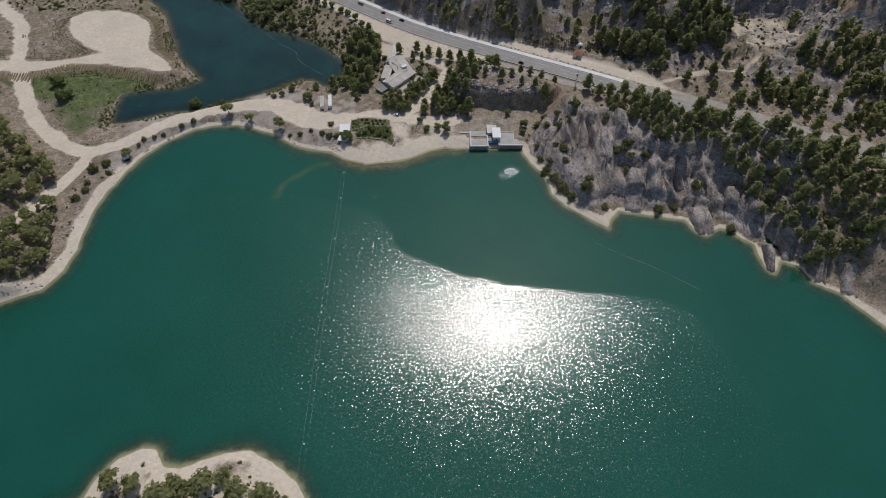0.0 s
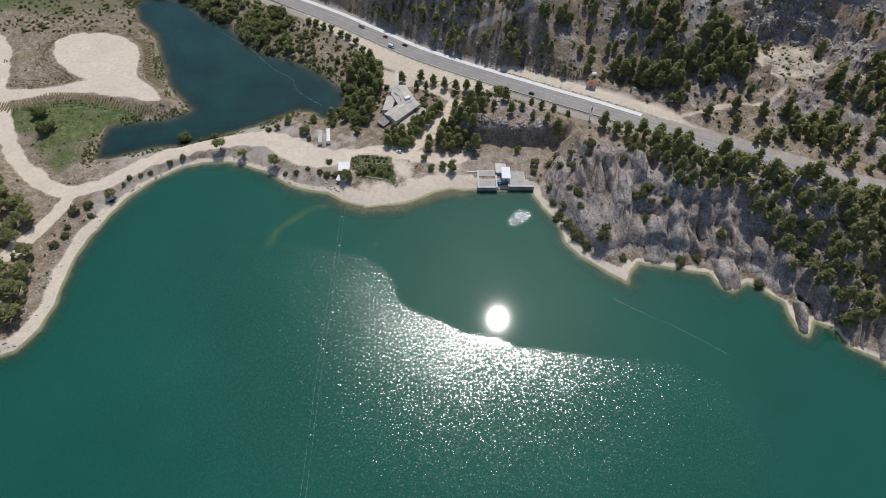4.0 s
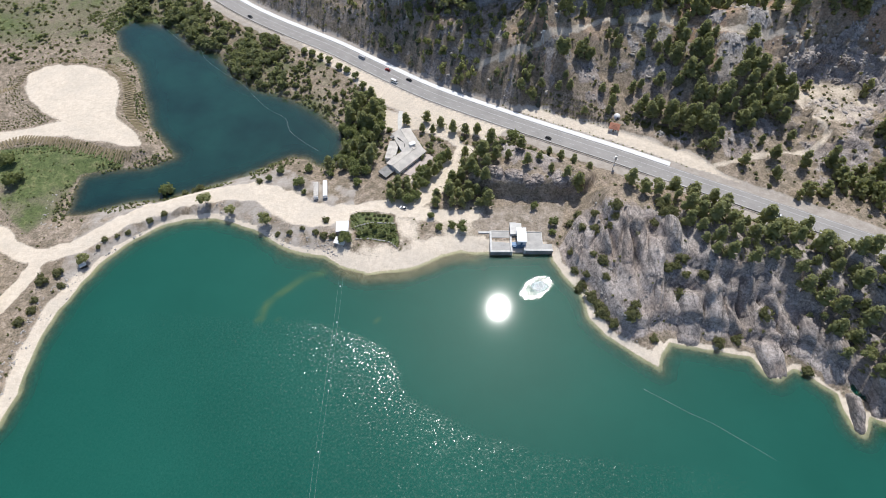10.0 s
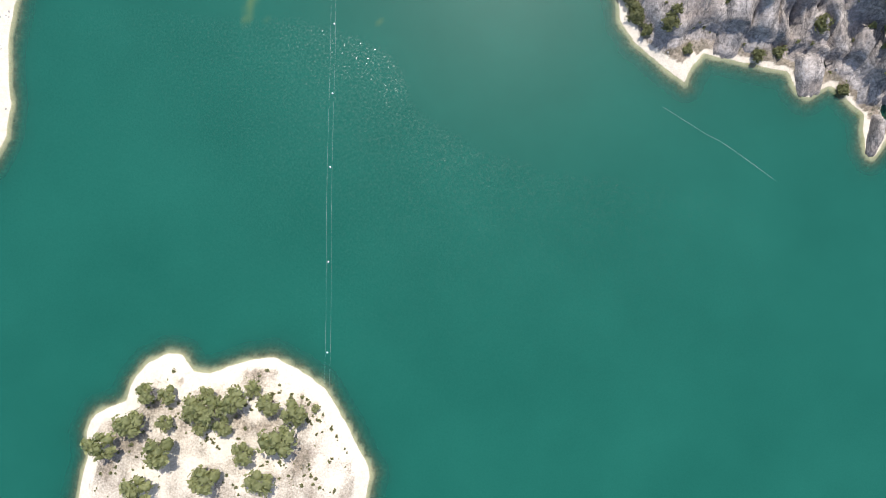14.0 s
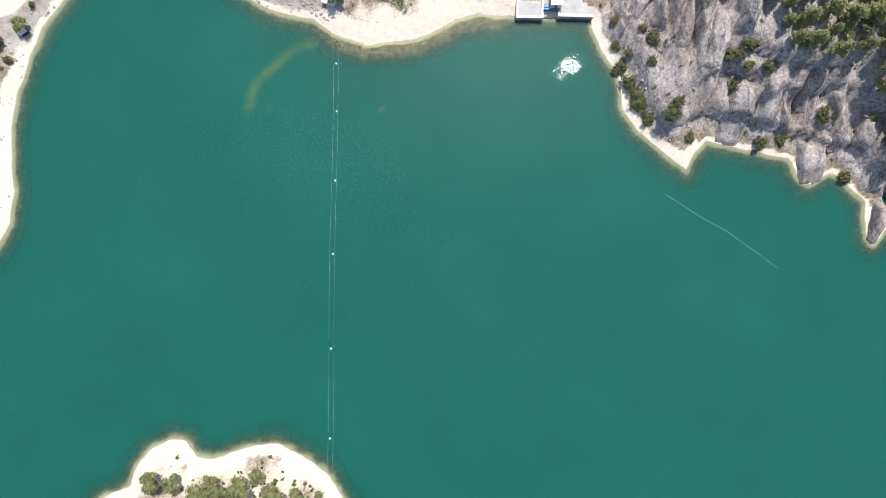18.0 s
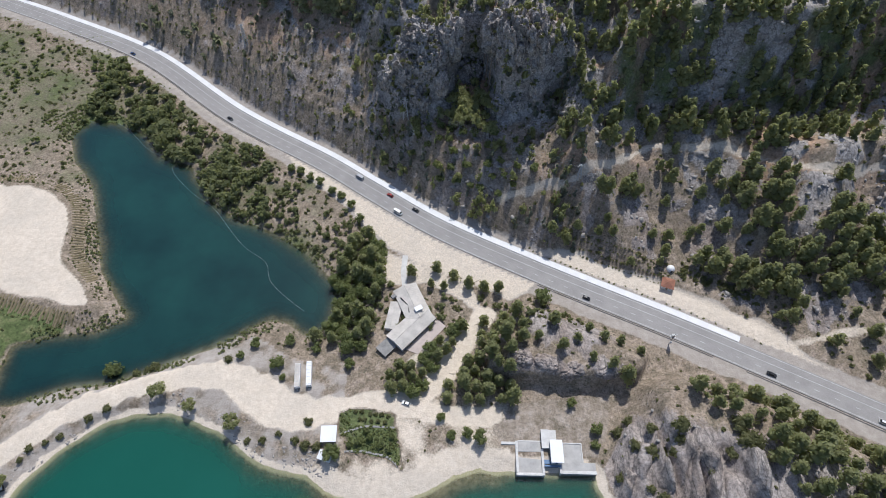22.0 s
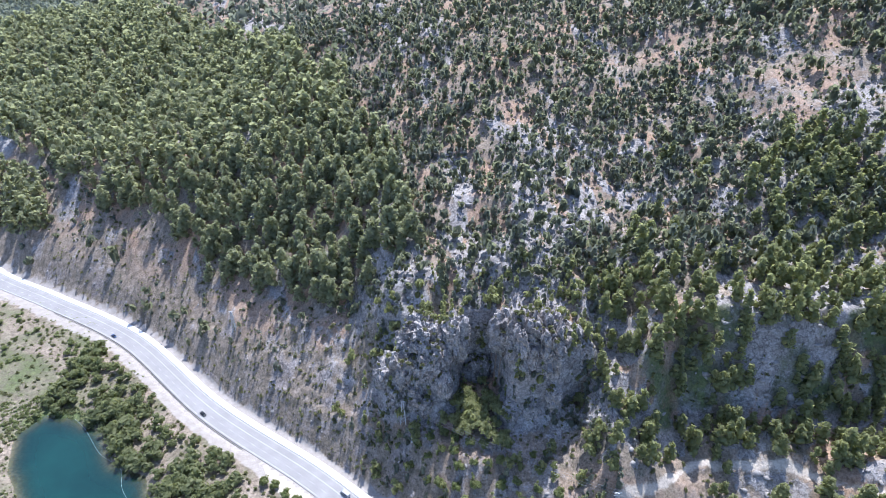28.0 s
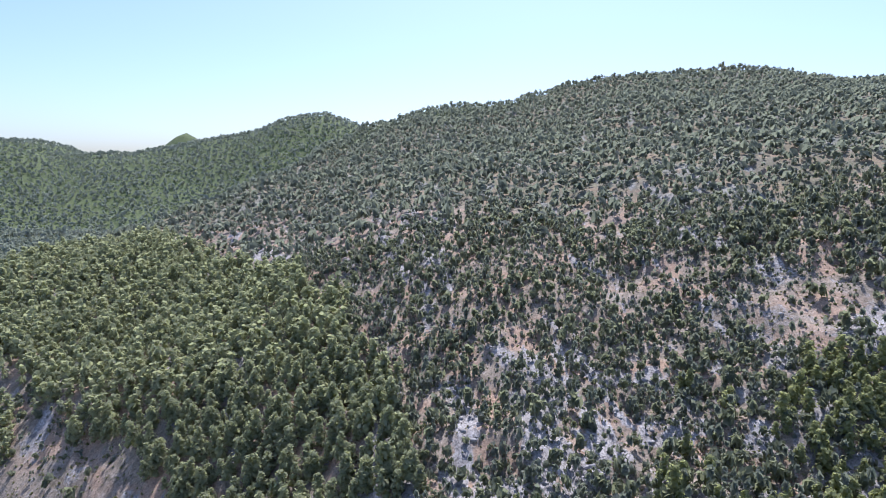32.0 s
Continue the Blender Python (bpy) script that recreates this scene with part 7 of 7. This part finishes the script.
# ---------------------------------------------------------------- water intake
GREY_CONCRETE = plain("grey_concrete", (0.43, 0.415, 0.39), 0.9, var=0.25, size=0.9)
intake = thing("water_intake", pose(0, 0, 0), "pale concrete water intake standing in the lake", "water intake")
# front walls darker than the rest: stain plus painted shade towards the lake
for name, x0, y0, z0, x1, y1, z1, mat in (
        ("front_wall", 22.9, 220.6, -5, 34.3, 221.6, 2.7, DARK_CONCRETE), ("front_wall", 42.9, 221.6, -5, 58.2, 222.7, 2.7, DARK_CONCRETE),
        ("coping", 22.8, 220.5, 2.7, 34.3, 221.7, 3.2, CONCRETE), ("coping", 42.9, 221.5, 2.7, 58.3, 222.9, 3.2, CONCRETE),
        ("wing_wall", 22.9, 221.8, -5, 24.0, 235.4, 3.4, CONCRETE), ("wing_wall", 16.6, 233.8, -2, 22.9, 235.0, 3.2, CONCRETE), ("pier", 34.3, 220.6, -5, 35.4, 232.0, 3.3, CONCRETE),
        ("pier", 42.0, 221.6, -5, 42.9, 226.2, 3.3, CONCRETE), ("deck", 24.0, 221.6, 1.2, 34.3, 229.3, 2.2, GREY_CONCRETE), ("deck", 24.0, 230.8, 1.4, 34.3, 235.2, 2.85, GREY_CONCRETE),
        ("walkway", 42.9, 222.9, 2.4, 58.0, 226.4, 3.0, GREY_CONCRETE), ("slab", 43.6, 226.4, 1.6, 52.4, 234.6, 2.8, GREY_CONCRETE), ("parapet", 52.4, 226.4, 1.6, 52.9, 234.9, 3.1, CONCRETE),
        ("parapet", 43.4, 234.6, 1.6, 52.9, 235.1, 3.1, CONCRETE), ("gate_house", 38.3, 225.6, 1.0, 43.3, 235.0, 6.4, WHITE_WALL), ("machine_room", 34.8, 232.2, 1.0, 41.4, 240.2, 4.6, CONCRETE),
        ("rear_wall", 24.0, 235.2, 0.6, 34.8, 235.8, 3.0, CONCRETE), ("sluice_floor", 35.4, 221.0, -5, 42.0, 225.4, -1.2, DARK_CONCRETE)):
    part(name, box(x0, y0, z0, x1, y1, z1, 0.06), mat, intake)
part("gate_house_roof", box(38.0, 225.3, 6.4, 43.6, 235.3, 6.62, 0.04), ROOF_WHITE, intake)
part("machine_room_roof", box(34.6, 232.0, 4.6, 38.2, 240.4, 4.78, 0.03), CONCRETE, intake)
for x0 in (25.2, 30.1):
    g = part("trash_rack", box(x0, 229.3, 1.9, x0 + 4.2, 230.8, 2.05), DARK, intake)
    for i in range(10):
        part("bar", box(x0 + 0.2 + 0.42 * i, 229.2, 2.06, x0 + 0.26 + 0.42 * i, 230.8, 2.14), STEEL, g)
part("sluice_gate", box(36.0, 224.6, -1.5, 41.6, 224.9, 2.6), BLUE_STEEL, intake)
part("hoist_beam", box(35.2, 224.2, 4.0, 42.4, 224.8, 4.35), BLUE_STEEL, intake)
for x in (35.6, 38.6, 41.9):
    part("hoist_post", box(x - 0.12, 224.3, 2.6, x + 0.12, 224.7, 4.0), BLUE_STEEL, intake)
part("gangway", box(35.2, 225.6, 3.1, 38.3, 227.4, 3.22), BLUE_STEEL, intake)
for x0, x1, y in ((23.2, 34.2, 221.0), (43.2, 58.0, 222.0)):
    part("handrail", tube([(x0, y, 4.2), (x1, y, 4.2)], 0.04, 5), STEEL, intake)
    for i in range(8):
        part("baluster", tube([(x0 + (x1 - x0) * i / 7, y, 3.2), (x0 + (x1 - x0) * i / 7, y, 4.2)], 0.035, 5), STEEL, intake)
for y in (227.5, 231.0):
    window_part(intake, pose(38.26, y, 3.6, 0, 0, 90), 1.2, 1.2)
part("door", box(40.2, 225.54, 3.1, 41.2, 225.62, 5.2), BLUE_STEEL, intake)

# ---------------------------------------------------------------- garden
fence = thing("garden_fence", pose(0, 0, 0), "low wooden fence of stakes and rails round the garden", "fence")
gp = np.array(GARDEN)
for a, b in zip(gp, np.roll(gp, -1, 0)):
    n = max(1, int(np.hypot(*(b - a)) / 2.4))
    pts = [a + (b - a) * i / n for i in range(n + 1)]
    pts = [(p[0], p[1], height_at(*p)) for p in pts]
    for p in pts[:-1]:
        part("stake", tube([(p[0], p[1], p[2] - 0.4), (p[0], p[1], p[2] + 1.15)], 0.06, 5), WOOD, fence)
    for dz in (0.5, 1.0):
        part("rail", tube([(p[0], p[1], p[2] + dz) for p in pts], 0.04, 4), WOOD, fence)
for x, y in ((-50.8, 247.0), (-47.9, 247.2), (-44, 245.9), (-41.3, 246), (-38.5, 245.8), (-35.4, 245.2), (-48.5, 243.5), (-46.2, 243.2), (-42.9, 242.7), (-40, 242.7), (-36.6, 242.1)):
    plant("bush", x, y, 1.05, "round dark green shrub planted in a garden row", "shrubs in the garden")
for x, y, r in ((-48, 233, 1.7), (-43, 235, 1.5), (-38, 232, 1.6), (-52, 232, 1.4), (-45, 238, 1.3), (-34, 230, 1.4), (-33, 236, 1.3)):
    plant("broadleaf_tree", x, y, r, "small fruit tree in the kitchen garden", "fruit trees in the garden")
x, y, g = sown(-60, -26, 220, 250, 0.8, 61)
k = (inside(x, y, GARDEN) > 0.6) & (np.abs(((x + 0.55 * y) / 2.1) % 1 - 0.5) < 0.36) & (g.random(len(x)) < 0.9) & ~((y > 240.5) & (x > -53))
scatter("garden_crops", x[k], y[k], g.uniform(0.5, 1.0, k.sum()), TUSSOCK, (0.7, 1.2), LEAF, "rows of green vegetables in the garden", "crops", 62)
for pts in ([(-57, 236.5), (-52, 238.5), (-46, 240.2), (-40, 240.3), (-32, 240)], [(-54, 229), (-46, 229.2), (-40, 228.2), (-34, 226.8), (-29.5, 223)]):
    line = curve(pts, 1.0)
    zz = np.array([height_at(*p) for p in line])
    edging = part("garden_edging", ribbon(line, 0.45, -0.45, zz + 0.28, 0.6), DARK_CONCRETE)
    tagged(edging, "low stone edging between garden beds", "edging", "garden edging")

# ---------------------------------------------------------------- lines on the water
for x0, x1 in ((-60.6, -60.2), (-58.5, -57.8)):
    tagged(part("floating_cable", tube([(x0 + (x1 - x0) * t + 0.3 * math.sin(9 * t), 207 - 198 * t, 0.03) for t in (i / 40 for i in range(41))], 0.022, 4), CABLE), "thin pale cable floating across the lake", "cable", "floating cables")
for y in (199, 177, 145, 111, 67, 25):
    b = thing("buoy", pose(-59 + 0.35 * math.sin(y), y, 0), "small white buoy floating on a cable", "buoy", "buoys")
    bm = bmesh.new()
    bmesh.ops.create_uvsphere(bm, u_segments=12, v_segments=8, radius=0.42, matrix=Matrix.Translation((0, 0, 0.12)))
    part("float", bm, WHITE_GLOSS, b)
    part("ring", tube([(0, 0, 0.5), (0, 0, 0.68)], 0.08, 6), STEEL, b)
line = curve([(94, 142), (104, 136), (114, 130), (122, 126), (134, 118), (147, 109)], 2)
tagged(part("floating_hose", tube([(*p, 0.03) for p in line], 0.04, 4), CABLE), "pale hose drifting off the headland", "hose")
line = curve([(-242, 449), (-226, 438), (-208, 421), (-191, 411), (-183, 398), (-166, 382), (-151, 371), (-138, 356), (-126, 343), (-112, 333), (-107, 321), (-97, 311), (-85, 302)], 2)
tagged(part("floating_boom", tube([(*p, 0.04) for p in line], 0.05, 5), CABLE), "thin pale boom floating along the pond", "boom")

# ---------------------------------------------------------------- water welling up before the intake
boil = thing("water_boil", pose(49, 200.5, 0.0), "patch of bubbling water before the intake, white with foam and painted glint", "water boil")
# white flecks: some are foam, the rest stand in for sun glint
FOAM_GLINT = plain("white_foam_glint", (0.82, 0.85, 0.84), 0.6, var=0.08, relief=0.0)
g = np.random.default_rng(99)
a, r = g.uniform(0, 2 * math.pi, 420), 4.6 * np.sqrt(g.random(420)) * (0.75 + 0.25 * g.random(420))
size = g.uniform(0.14, 0.29, 420)
v, f = BALL0
vv = (v[None] * np.stack([size, size * g.uniform(0.6, 1.4, 420), size * 0.4], 1)[:, None, :] + np.stack([1.1 * r * np.cos(a), 0.75 * r * np.sin(a) - 0.03 * r * r, 0 * r], 1)[:, None, :]).reshape(-1, 3)
foam = new("foam", mesh_of("foam", vv, (f[None] + (np.arange(420) * len(v))[:, None, None]).reshape(-1, 3), FOAM_GLINT))
foam.parent = boil
tagged(foam, "white flecks of foam and painted sun glint", kind="stuff")
